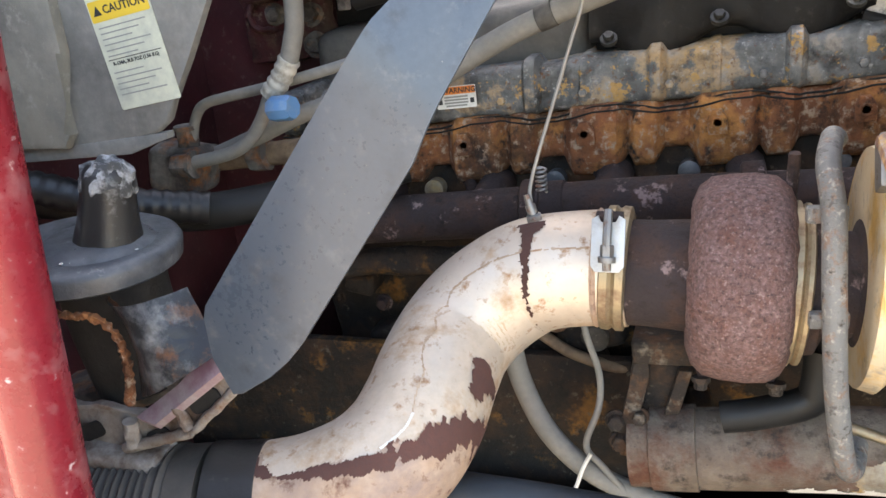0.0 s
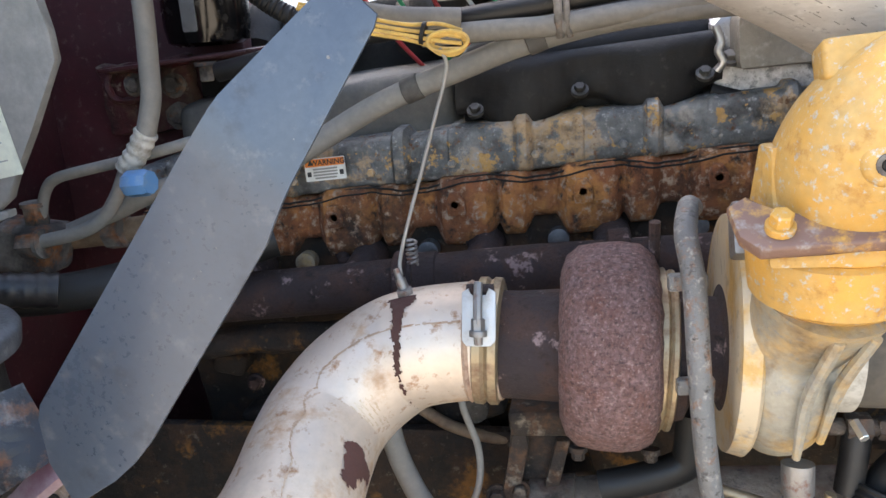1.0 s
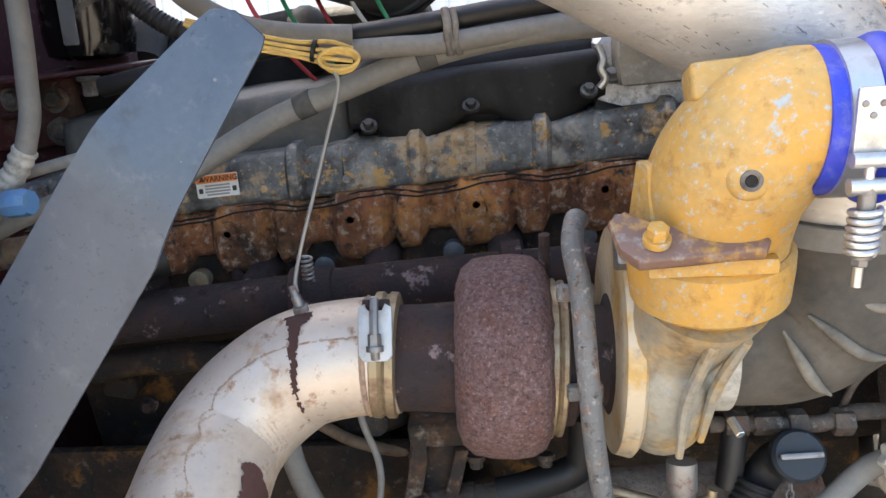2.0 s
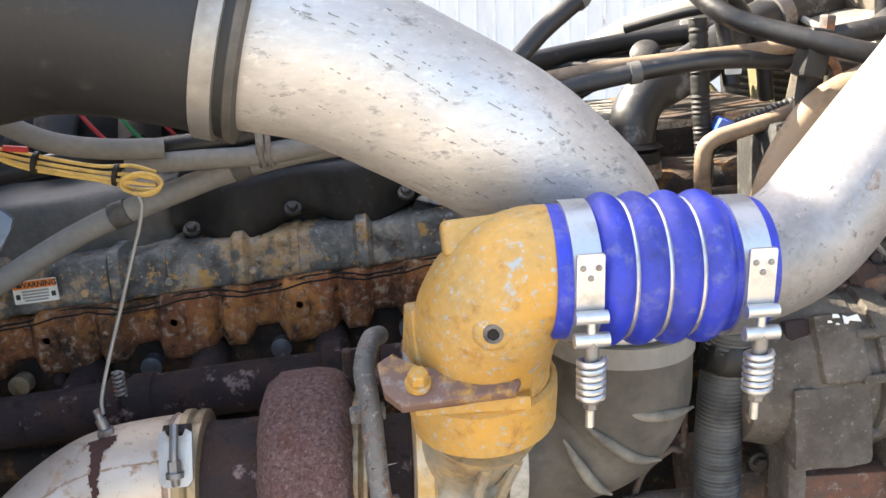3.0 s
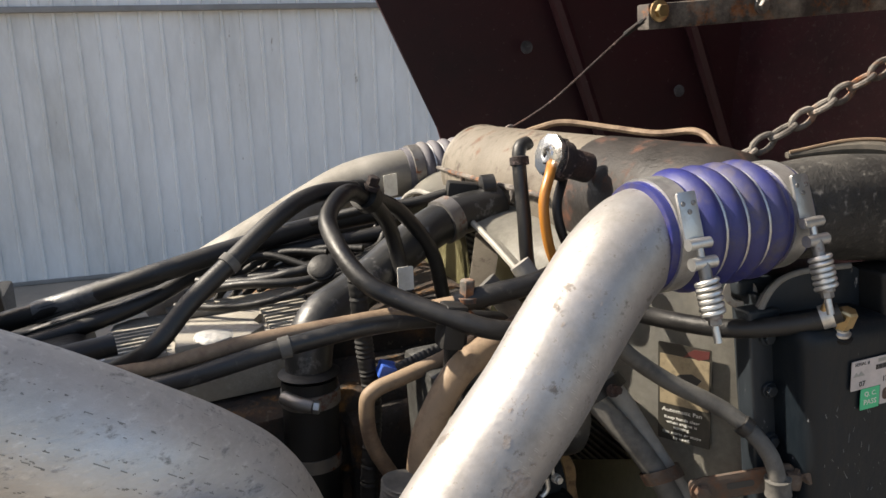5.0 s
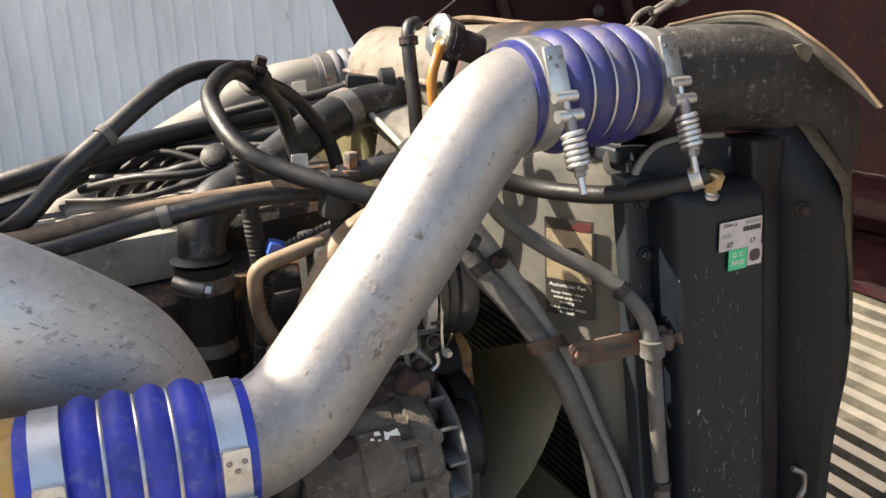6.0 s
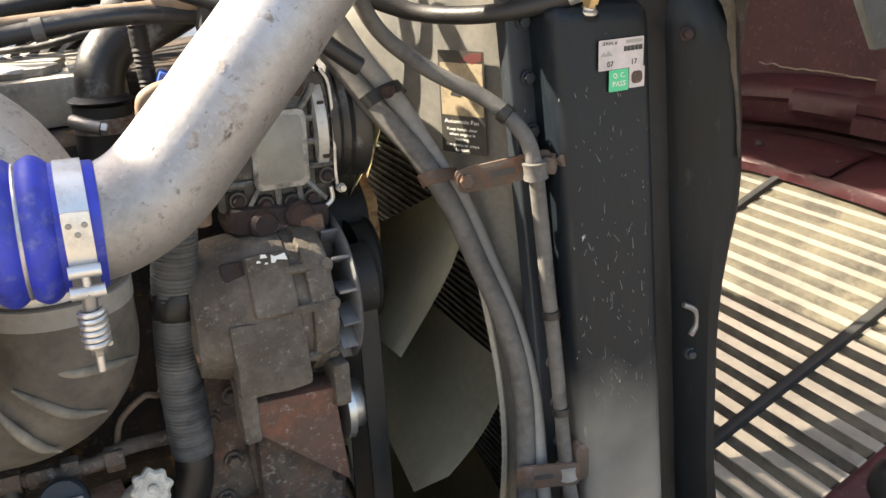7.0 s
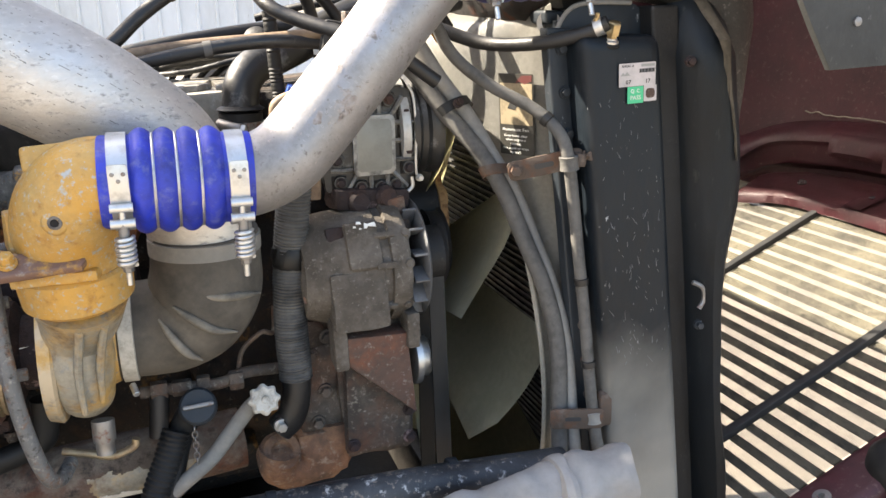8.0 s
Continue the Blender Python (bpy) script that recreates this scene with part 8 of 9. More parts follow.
part("back_leg", noise_push(slab([(0.120, 0.90), (0.142, 0.91), (0.175, 1.05), (0.158, 1.05)], 0.022, Matrix.Translation((0, 0.86, 0)) @ FLAT, 0.004), 0.002, 70), M_pedestal, ped)
part("web", noise_push(slab([(0.095, 0.93), (0.130, 0.93), (0.165, 1.05), (0.118, 1.05)], 0.008, Matrix.Translation((0, 0.872, 0)) @ FLAT, 0.002), 0.002, 50), M_pedestal, ped, "grimy web of the pedestal")
part("foot_pad", noise_push(block((0.07, 0.05, 0.035), pose(0.118, 0.86, 0.945, 0, -10, 0), 0.008, 3), 0.004, 60), M_pedestal, ped)
for x_, z_, r_ in ((0.083, 0.975, 0.011), (0.088, 0.945, 0.011), (0.112, 0.985, 0.009), (0.135, 0.965, 0.012)):
    part("pedestal_bolt", bolt((x_, 0.842, z_), (0, -1, 0.1), r_, 0.012, 1.35), M_pedestal, ped)
ct = thing("coolant_tube", "fat rusty water pipe with a torn white label", "pipe")
part("tube", sweep([(0.10, 0.86, 0.927), (0.2, 0.86, 0.936), (0.35, 0.86, 0.954), (0.5, 0.86, 0.962), (0.60, 0.87, 0.966)], 0.052, 28), M_pipe_rust, ct)
part("collar", lathe([(-0.03, 0.05), (-0.028, 0.0555), (0.028, 0.0555), (0.03, 0.05)], (0.155, 0.86, 0.932), (1, 0, 0.1), 28), M_pipe_rust, ct)
CT = [(0.10, 0.86, 0.927, 0.052), (0.2, 0.86, 0.936, 0.052), (0.35, 0.86, 0.954, 0.052), (0.5, 0.86, 0.962, 0.052), (0.60, 0.87, 0.966, 0.052)]
pipe_skin(CT, 0.0006, 0.18, 0.42, lambda s, d: min(s - 0.26, 0.46 - s, (d + 14) * 0.0009, (60 - d) * 0.0009) + rag(s, d, 50, 0.012, 4), 0.0016, M_yellow_worn, "orange_primer", ct, "orange primer under the torn label", -80, 80)
pipe_skin(CT, 0.0012, 0.17, 0.40, lambda s, d: min(s - 0.185, 0.385 - s, (d - 30) * 0.0009) + rag(s, d, 60, 0.010, 8), 0.0016, M_white, "torn_label", ct, "torn whitish label", -30, 110)
hose("oil_return_hose", "short black oil hose with a wire clip", [(0.21, 0.80, 1.02), (0.25, 0.80, 1.03), (0.30, 0.80, 1.05), (0.31, 0.80, 1.075), (0.312, 0.80, 1.12)], 0.019, M_rubber)
hose("brass_line", "bent brass line under the compressor", [(0.335, 0.755, 1.05), (0.37, 0.745, 1.045), (0.405, 0.735, 1.04), (0.435, 0.73, 1.052), (0.44, 0.73, 1.065)], 0.006, M_band_tan, "pipe")
hose("frame_hose", "black painted tube along the frame", [(-0.10, 0.62, 1.005), (0.05, 0.62, 1.0), (0.2, 0.62, 0.985), (0.36, 0.62, 0.95)], 0.026, M_tank, "tube")

# below the intake elbow
cap1 = thing("oil_filler", "round blue-black oil filler cap with a tee handle and chain", "cap")
part("cap", lathe([(-0.012, 0.024), (-0.01, 0.0285), (0.006, 0.0285), (0.010, 0.025), (0.010, 0.0)], (0.533, 0.745, 1.094), (-0.05, -0.85, 0.5), 32), M_tank, cap1)
part("tee", block((0.046, 0.007, 0.008), facing((0.533, 0.733, 1.101), (1, 0, 0.05), (0, 0.5, 0.85)), 0.003), M_steel_dull, cap1)
part("filler_tube", sweep([(0.533, 0.75, 1.085), (0.52, 0.775, 1.07), (0.50, 0.78, 1.03), (0.487, 0.77, 0.99), (0.47, 0.75, 0.93)], 0.021, 18), M_hose, cap1)
part("corrugated", sweep([(0.497, 0.765, 1.05), (0.48, 0.752, 1.01), (0.458, 0.74, 0.96), (0.44, 0.73, 0.90)], 0.021, 18, 40, wave=ripple(0.008, 0.06)), M_rubber, cap1)
for k in range(7):
    part("chain_link", sweep([(0.524 + 0.004 * math.cos(a) * (k % 2), 0.735 + 0.004 * math.cos(a) * (1 - k % 2), 1.062 - 0.009 * k + 0.006 * math.sin(a)) for a in (j * math.pi / 4 for j in range(8))], 0.0013, 6, 2, closed=True), M_steel_dull, cap1)
dip = thing("dipstick", "off-white scalloped dipstick knob on a grey tube", "dipstick")
part("knob", lathe([(-0.012, 0.014), (-0.008, 0.0225), (0.006, 0.0225), (0.010, 0.018), (0.010, 0.006), (0.013, 0.005), (0.013, 0.0)], (0.630, 0.715, 1.103), (0.1, -0.9, 0.42), 48, shape=lambda a, s: 1 + 0.10 * math.cos(8 * a)), M_cap_white, dip)
part("dip_tube", sweep([(0.622, 0.728, 1.098), (0.606, 0.745, 1.075), (0.575, 0.75, 1.035), (0.545, 0.75, 1.0), (0.50, 0.75, 0.965), (0.46, 0.75, 0.935)], 0.0125, 16), M_hose_grey, dip)
fit2 = thing("line_fittings", "row of grimy brass and steel line fittings", "fitting")
part("pipe", sweep([(0.45, 0.79, 1.11), (0.51, 0.785, 1.112), (0.57, 0.785, 1.11), (0.61, 0.79, 1.12), (0.68, 0.80, 1.115)], 0.0095, 12), M_brown, fit2)
for x, r, wd in ((0.478, 0.016, 0.025), (0.512, 0.013, 0.03), (0.545, 0.0155, 0.02), (0.595, 0.016, 0.022)):
    part("nut", lathe([(-wd / 2, r * 0.9), (-wd / 2 + 0.002, r), (wd / 2 - 0.002, r), (wd / 2, r * 0.9)], (x, 0.785, 1.112), (1, 0, 0.02), 6), M_brown, fit2)
part("tee", sweep([(0.478, 0.785, 1.11), (0.475, 0.78, 1.08), (0.47, 0.775, 1.04)], 0.015, 12), M_hose, fit2)
part("elbow_line", sweep([(0.60, 0.80, 1.12), (0.61, 0.79, 1.16), (0.64, 0.79, 1.185), (0.66, 0.80, 1.18), (0.665, 0.81, 1.22)], 0.004, 10), M_brown, fit2)
crg = thing("corrugated_hose", "dusty black corrugated hose with a torn sleeve", "hose")
part("sleeve", sweep([(0.707, 0.752, 1.475), (0.699, 0.755, 1.40), (0.689, 0.757, 1.31), (0.684, 0.757, 1.21), (0.686, 0.752, 1.115)], 0.0255, 22, 60, wave=ripple(0.0052, 0.06)), M_hose_mid, crg)
part("hose_end", sweep([(0.686, 0.752, 1.12), (0.684, 0.752, 1.085), (0.674, 0.752, 1.05), (0.655, 0.755, 1.03)], 0.0235, 20), M_hose, crg)
part("torn_edge", noise_push(lathe([(-0.016, 0.027), (-0.008, 0.030), (0.006, 0.0295), (0.016, 0.027)], (0.690, 0.757, 1.315), (0.08, 0, 1), 28), 0.006, 160), M_rubber, crg)
part("clip", bolt((0.655, 0.735, 1.045), (0.1, -1, 0), 0.008, 0.012, 1.4), M_steel, crg)
rail2 = thing("cross_tube", "black painted tube below the fan", "tube")
part("tube", sweep([(0.50, 0.615, 0.968), (0.80, 0.60, 0.975), (1.085, 0.60, 0.962)], 0.030, 24), M_tube_chipped, rail2)
for x_ in (0.62, 0.90):
    part("clip", lathe([(-0.008, 0.0302), (-0.007, 0.0325), (0.007, 0.0325), (0.008, 0.0302)], (x_, 0.609, 0.971), (1, -0.04, 0), 24), M_tank, rail2)
slv = thing("grey_sleeve", "crumpled grey rubber sleeve at the radiator foot", "sleeve")
b = sweep([(0.80, 0.515, 0.958, 0.02), (0.90, 0.505, 0.975, 0.032), (0.98, 0.50, 0.985, 0.040), (1.05, 0.50, 0.99, 0.045), (1.14, 0.505, 0.99, 0.046)], 0.04, 28, 8)
part("sleeve", noise_push(b, 0.012, 26), M_cloth, slv)
part("cuff", noise_push(lathe([(-0.012, 0.040), (-0.009, 0.050), (0.0, 0.053), (0.009, 0.050), (0.012, 0.040)], (1.03, 0.50, 0.988), (1, 0.02, 0.05), 32), 0.008, 30), M_cloth, slv, "rolled cuff of the sleeve")

# front: heater hoses, brackets, lines on the radiator
def oval_band(c, u, d, ru, rv, w, thick=0.002):
    """A thin strap drawn tight round a pair of hoses."""
    u, d = Vector(u).normalized(), Vector(d).normalized()
    v = d.cross(u).normalized()
    b = bmesh.new()
    rings = []
    for e, g in ((-0.5, 0), (-0.5, 1), (0.5, 1), (0.5, 0)):
        rings.append([b.verts.new(Vector(c) + d * (w * e) + u * ((ru + thick * g) * math.cos(a)) + v * ((rv + thick * g) * math.sin(a))) for a in (2 * math.pi * k / 36 for k in range(36))])
    for A, B in zip(rings, rings[1:] + rings[:1]):
        for k in range(36):
            b.faces.new((A[k], A[(k + 1) % 36], B[(k + 1) % 36], B[k]))
    return b


bh = thing("heater_hoses", "pair of dusty grey heater hoses strapped together", "hose")
A_ = [(0.845, 0.845, 1.66), (0.885, 0.822, 1.61), (0.918, 0.803, 1.573), (0.951, 0.771, 1.52), (0.991, 0.732, 1.463), (1.024, 0.709, 1.401), (1.052, 0.688, 1.323), (1.08, 0.664, 1.24), (1.095, 0.644, 1.145), (1.093, 0.63, 1.03), (1.091, 0.616, 0.93)]
B_ = [(0.885, 0.835, 1.68), (0.922, 0.808, 1.618), (0.948, 0.794, 1.573), (0.986, 0.768, 1.514), (1.013, 0.742, 1.458), (1.047, 0.719, 1.392), (1.074, 0.696, 1.312), (1.096, 0.668, 1.236), (1.11, 0.646, 1.145), (1.115, 0.628, 1.024), (1.12, 0.61, 0.921)]
part("hose_a", sweep([(*p, 0.0138) for p in A_], 0.0138, 16), M_hose_mid, bh)
part("hose_b", sweep([(*p, 0.0132 - 0.0018 * (k > 6)) for k, p in enumerate(B_)], 0.0145, 16), M_hose_grey, bh)
part("strap_clamp", oval_band((0.967, 0.776, 1.528), (0.03, 0.012, 0.006), (0.5, -0.45, -0.8), 0.0300, 0.0185, 0.016), M_rubber, bh)
part("strap_bolt", bolt((0.962, 0.745, 1.538), (0.2, -1, 0.4), 0.0055, 0.010, 1.4), M_cast_dark, bh)
br1 = thing("hose_bracket", "rusty slotted hose bracket bolted to the radiator", "bracket", group="hose brackets")
BM1 = facing((1.062, 0.638, 1.452), (1, -0.52, 0.26), (-0.2, 0, 1))
part("bar", slab(rounded(0.115, 0.030, 0.008), 0.004, BM1, 0.001), M_bracket_brown, br1)
# The slot is a black slab on the bar, its shade in the colour.
part("slot", slab(rounded(0.030, 0.008, 0.0035), 0.0006, BM1 @ pose(-0.002, 0, 0.0022), 0), M_ink, br1)
part("bar_bolt", bolt((1.023, 0.657, 1.442), (-0.4, -1, 0), 0.009, 0.008, 1.4), M_bracket_brown, br1)
part("end_bolt", bolt((1.116, 0.606, 1.467), (0.1, -1, 0.1), 0.008, 0.012, 1.3), M_bracket_brown, br1)
part("hose_strap", oval_band((1.019, 0.7255, 1.4285), (0.022, 0.011, -0.004), (0.42, -0.25, -0.9), 0.0300, 0.0185, 0.017), M_bracket_brown, br1)
part("line_clamp", lathe([(-0.011, 0.0098), (-0.010, 0.0145), (-0.004, 0.0135), (0.004, 0.0135), (0.010, 0.0145), (0.011, 0.0098)], (1.087, 0.6105, 1.457), (0.14, 0.03, -1), 20), M_hose_mid, br1, "dusty ring clip")
part("clamp_ear", block((0.018, 0.012, 0.020), pose(1.104, 0.608, 1.461, 0, 8, -20), 0.004), M_bracket_brown, br1)
br2 = thing("hose_bracket", "rusty slotted hose bracket low on the radiator", "bracket", group="hose brackets")
BM2 = facing((1.110, 0.602, 1.040), (1, -0.35, 0.02), (0, 0, 1))
part("bar", slab(rounded(0.085, 0.034, 0.006), 0.004, BM2, 0.001), M_bracket_brown, br2)
# As above: a black slab painted in for the slot's shade.
part("slot", slab(rounded(0.026, 0.007, 0.003), 0.0006, BM2 @ pose(-0.006, 0, 0.0022), 0), M_ink, br2)
part("line_clamp", lathe([(-0.010, 0.0098), (-0.009, 0.0150), (-0.004, 0.0138), (0.004, 0.0138), (0.009, 0.0150), (0.010, 0.0098)], (1.139, 0.6005, 1.040), (0.09, -0.07, -1), 20), M_hose_grey, br2, "pale dusty ring clip")
b = block((0.05, 0.02, 0.06), pose(1.172, 0.602, 1.050), 0.01, 2)
part("rust_lump", noise_push(b, 0.008, 60), M_bracket_brown, br2)
ovl = hose("overflow_line", "thin dusty line clipped down the radiator side", [(0.9, 0.707, 1.693), (0.935, 0.706, 1.619), (0.988, 0.691, 1.571), (1.047, 0.654, 1.535), (1.075, 0.624, 1.502), (1.084, 0.61, 1.47), (1.094, 0.613, 1.422), (1.11, 0.616, 1.317), (1.124, 0.614, 1.21), (1.14, 0.6, 1.032), (1.158, 0.588, 0.933), (1.17, 0.575, 0.865)], 0.0095, M_hose_mid)
for p_, d_ in (((1.062, 0.638, 1.520), (0.6, -0.5, -0.6)), ((1.117, 0.6155, 1.268), (0.12, 0.0, -1)), ((1.131, 0.608, 1.13), (0.09, -0.07, -1))):
    part("clip", lathe([(-0.006, 0.0097), (-0.005, 0.0115), (0.005, 0.0115), (0.006, 0.0097)], p_, d_, 16), M_hose, ovl, "dark clip")
th = hose("vent_hose", "braided black vent hose clamped to the radiator fitting", [(0.905, 0.785, 1.662), (0.94, 0.765, 1.649), (0.999, 0.733, 1.628), (1.05, 0.66, 1.628), (1.105, 0.608, 1.642), (1.13, 0.587, 1.657)], 0.0105, M_hose)
band(th, (1.120, 0.595, 1.651), (1, -0.8, 0.5), 0.0108, 0.012)
part("fitting_washer", lathe([(0.0, 0.010), (0.0, 0.0145), (0.003, 0.0145), (0.004, 0.010)], (1.140, 0.597, 1.6275), (0.0, -0.5, 0.85), 20, closed=True), M_rubber, th, "black rubber washer")
part("fitting_base", lathe([(0.002, 0.0115), (0.005, 0.0115), (0.007, 0.0085), (0.009, 0.0085)], (1.140, 0.597, 1.6275), (0.0, -0.3, 0.95), 20), M_steel, th, "bright fitting base")
part("fitting", lathe([(0.004, 0.0075), (0.013, 0.0075), (0.014, 0.0100), (0.030, 0.0100), (0.032, 0.008), (0.032, 0.0)], (1.140, 0.597, 1.6275), (0.0, -0.35, 0.94), 6), M_steel_gold, th, "brass hexagon fitting")
part("worm_screw", bolt((1.114, 0.592, 1.662), (0.0, -0.3, 0.9), 0.0035, 0.008, 1.2), M_steel_gold, th, "brass clamp screw")
tl = thing("tank_label", "white maker label with a green sticker on the radiator tank", "label")
TM = facing((1.179, 0.5840, 1.584), (1, 0, 0.04), (-LEAN_X, 0, 1))
part("paper", slab(rounded(0.060, 0.033, 0.001), 0.0008, TM, 0), M_label_dull, tl)
part("green_sticker", slab(rounded(0.026, 0.024, 0.001), 0.0008, TM @ pose(-0.003, -0.029, 0.0002), 0), M_label_green, tl)
part("orange_sticker", slab(rounded(0.021, 0.023, 0.001), 0.0008, TM @ pose(0.0215, -0.028, 0.0002), 0), M_label_dull, tl)
writing("month", "07", 0.0085, TM @ pose(-0.015, -0.0105, 0.0006), M_ink, tl, 0.0001)
writing("year", "17", 0.0085, TM @ pose(0.017, -0.0105, 0.0006), M_ink, tl, 0.0001)
writing("serial_word", "SERIAL #", 0.0052, TM @ pose(-0.016, 0.0125, 0.0006), M_ink, tl)
part("number_bar", block((0.022, 0.0038, 0.0003), TM @ pose(0.017, 0.0125, 0.0006), 0), M_ink_grey, tl)
for k in range(14):
    part("code_line", block((0.0012 + 0.0006 * (k % 3 == 0), 0.0055, 0.0003), TM @ pose(0.004 + 0.0018 * k, 0.005, 0.0006), 0), M_ink, tl)
part("maker_mark", slab([(-0.011, -0.002), (-0.007, 0.003), (-0.004, 0.0), (0.0, 0.0035), (0.005, -0.002)], 0.0003, TM @ pose(-0.017, 0.001, 0.0006), 0), M_ink_grey, tl)
writing("pass_word", "PASS", 0.0085, TM @ pose(-0.003, -0.033, 0.001), M_white, tl)
writing("qc_word", "Q. C.", 0.0075, TM @ pose(-0.003, -0.0235, 0.001), M_white, tl)
part("orange_mark", slab(rounded(0.015, 0.014, 0.005), 0.0003, TM @ pose(0.0215, -0.028, 0.0007), 0), M_brown_red, tl)
fl = thing("fan_label", "black and gold fan warning label with a torn red header", "label")
FLM = facing((1.0610, 0.7450, 1.5150), (0.53, -0.84, 0.0), (-0.08, 0.0, 1)) @ Matrix.Diagonal((1.2, 1, 1, 1))
part("ground", slab(rounded(0.055, 0.130, 0.002), 0.0008, FLM, 0), M_label_olive, fl)
part("gold_field", slab(rounded(0.051, 0.066, 0.001), 0.0006, FLM @ pose(0, 0.017, 0.0006), 0), M_label_gold, fl)
part("red_header", slab([(-0.002, -0.008), (0.006, -0.003), (0.014, -0.007), (0.025, -0.002), (0.0255, 0.007), (0.010, 0.006), (0.004, 0.001)], 0.0006, FLM @ pose(0, 0.056, 0.0006), 0), M_label_red, fl)
part("pictogram", slab([(-0.016, -0.010), (-0.008, 0.006), (0.006, 0.010), (0.016, 0.004), (0.010, -0.006), (0.002, -0.002), (-0.004, -0.012)], 0.0005, FLM @ pose(0.002, 0.020, 0.0012), 0), M_ink, fl)
for k, (txt, up_) in enumerate((("Automatic Fan", -0.024), ("Keep hands clear", -0.034), ("when engine is", -0.0405), ("running.", -0.047), ("Fan starts or stops", -0.0545), ("by itself.", -0.061))):
    writing("fan_text", txt, 0.0072 if k == 0 else 0.0054, FLM @ pose(-0.002, up_, 0.0006), M_white, fl)

# over the engine front: pipes, loop hose, surge tank
bp = thing("coolant_elbow", "glossy black coolant elbow with a rubber sleeve", "pipe")
part("elbow", sweep([(0.654, 1.004, 1.47), (0.655, 1.006, 1.53), (0.664, 1.014, 1.565), (0.686, 1.028, 1.588), (0.723, 1.048, 1.601), (0.774, 1.075, 1.622), (0.833, 1.105, 1.652), (0.905, 1.135, 1.678), (1.0, 1.16, 1.69)], 0.0315, 28), M_mount, bp)
part("upper_clamp", lathe([(-0.012, 0.033), (-0.011, 0.0355), (0.011, 0.0355), (0.012, 0.033)], (0.905, 1.135, 1.678), (0.9, 0.3, 0.25), 28), M_steel_dull, bp)
part("rubber_sleeve", sweep([(0.650, 0.996, 1.34), (0.651, 0.998, 1.40), (0.653, 1.001, 1.47), (0.654, 1.002, 1.512)], 0.0375, 28), M_rubber, bp)
part("bead", lathe([(-0.006, 0.032), (0, 0.0415), (0.006, 0.032)], (0.654, 1.002, 1.519), (0, 0, 1), 28), M_rubber, bp)
band(bp, (0.654, 1.001, 1.488), (0, 0, 1), 0.038, 0.02, M_steel_dull)
part("worm_screw", sweep([(0.616, 0.985, 1.496), (0.630, 0.966, 1.493), (0.648, 0.956, 1.489)], 0.0095, 12), M_steel_dull, bp)
part("screw_head", bolt((0.648, 0.956, 1.489), (1, -0.4, -0.15), 0.009, 0.008, 0), M_steel, bp)
band(bp, (0.651, 0.998, 1.40), (0, 0, 1), 0.038, 0.018, M_steel_dull)
bh_ = hose("bypass_hose", "black rubber hose rising in an arch over the engine", [(0.425, 0.867, 1.608), (0.465, 0.845, 1.635), (0.508, 0.864, 1.674), (0.554, 0.884, 1.707), (0.612, 0.913, 1.746), (0.665, 0.948, 1.765), (0.731, 0.99, 1.76), (0.766, 1.042, 1.738), (0.813, 1.075, 1.709), (0.86, 1.081, 1.645), (0.881, 1.092, 1.564)], 0.0108, M_hose)
lp = hose("loop_hose", "black rubber hose bent round in a loop", [(0.805, 1.04, 1.59), (0.8, 1.052, 1.646), (0.786, 1.046, 1.698), (0.753, 1.012, 1.738), (0.71, 0.961, 1.762), (0.675, 0.919, 1.743), (0.672, 0.864, 1.718), (0.688, 0.817, 1.688), (0.718, 0.792, 1.67), (0.79, 0.74, 1.644), (0.844, 0.73, 1.627), (0.921, 0.724, 1.573)], 0.0110, M_hose)
band(bh_, (0.731, 0.99, 1.76), (0.066, 0.042, -0.005), 0.0109, 0.014, M_rubber)
band(bh_, (0.554, 0.884, 1.707), (0.05, 0.025, 0.036), 0.0109, 0.010, M_hose_mid)
part("tag", slab(rounded(0.024, 0.034, 0.002), 0.001, facing((0.8035, 1.033, 1.622), (1, 0.1, 0), (-0.15, 0, 1)), 0), M_white, lp, "white tag on the hose")
part("strap", lathe([(-0.010, 0.0148), (-0.009, 0.020), (0.009, 0.020), (0.010, 0.0148)], (0.745, 1.002, 1.747), (0.6, 0.6, -0.5), 20), M_rubber, lp)
part("strap_bolt", bolt((0.748, 0.985, 1.764), (0.3, -0.3, 1), 0.008, 0.012, 1.4), M_cast_dark, lp)
hose("steel_line", "tan rusty steel line over the engine", [(0.359, 0.874, 1.605), (0.452, 0.837, 1.615), (0.574, 0.832, 1.631), (0.74, 0.821, 1.643), (0.8, 0.806, 1.651)], 0.009, M_hose_tan, "pipe")
rl_ = hose("rubber_line", "grey-black rubber line over the engine", [(0.386, 0.859, 1.59), (0.472, 0.819, 1.603), (0.597, 0.811, 1.626), (0.688, 0.813, 1.635), (0.78, 0.824, 1.629), (0.88, 0.83, 1.61)], 0.0102, M_hose)
band(rl_, (0.597, 0.811, 1.626), (0.108, -0.003, 0.016), 0.0103, 0.012, M_hose_mid)
band(rl_, (0.78, 0.824, 1.629), (0.096, 0.009, -0.012), 0.0103, 0.014, M_bracket_rust)
hose("feed_hose", "dark rubber hose leading from the pipe clamp", [(0.79, 0.808, 1.650), (0.84, 0.80, 1.658), (0.896, 0.798, 1.667), (0.991, 0.823, 1.69)], 0.0125, M_hose)
cb = thing("line_bracket", "rusty pipe clamp with a bolt over the engine", "bracket")
part("upper_clamp", block((0.026, 0.03, 0.05), pose(0.770, 0.765, 1.640, 0, 10, 0), 0.006), M_rubber, cb)
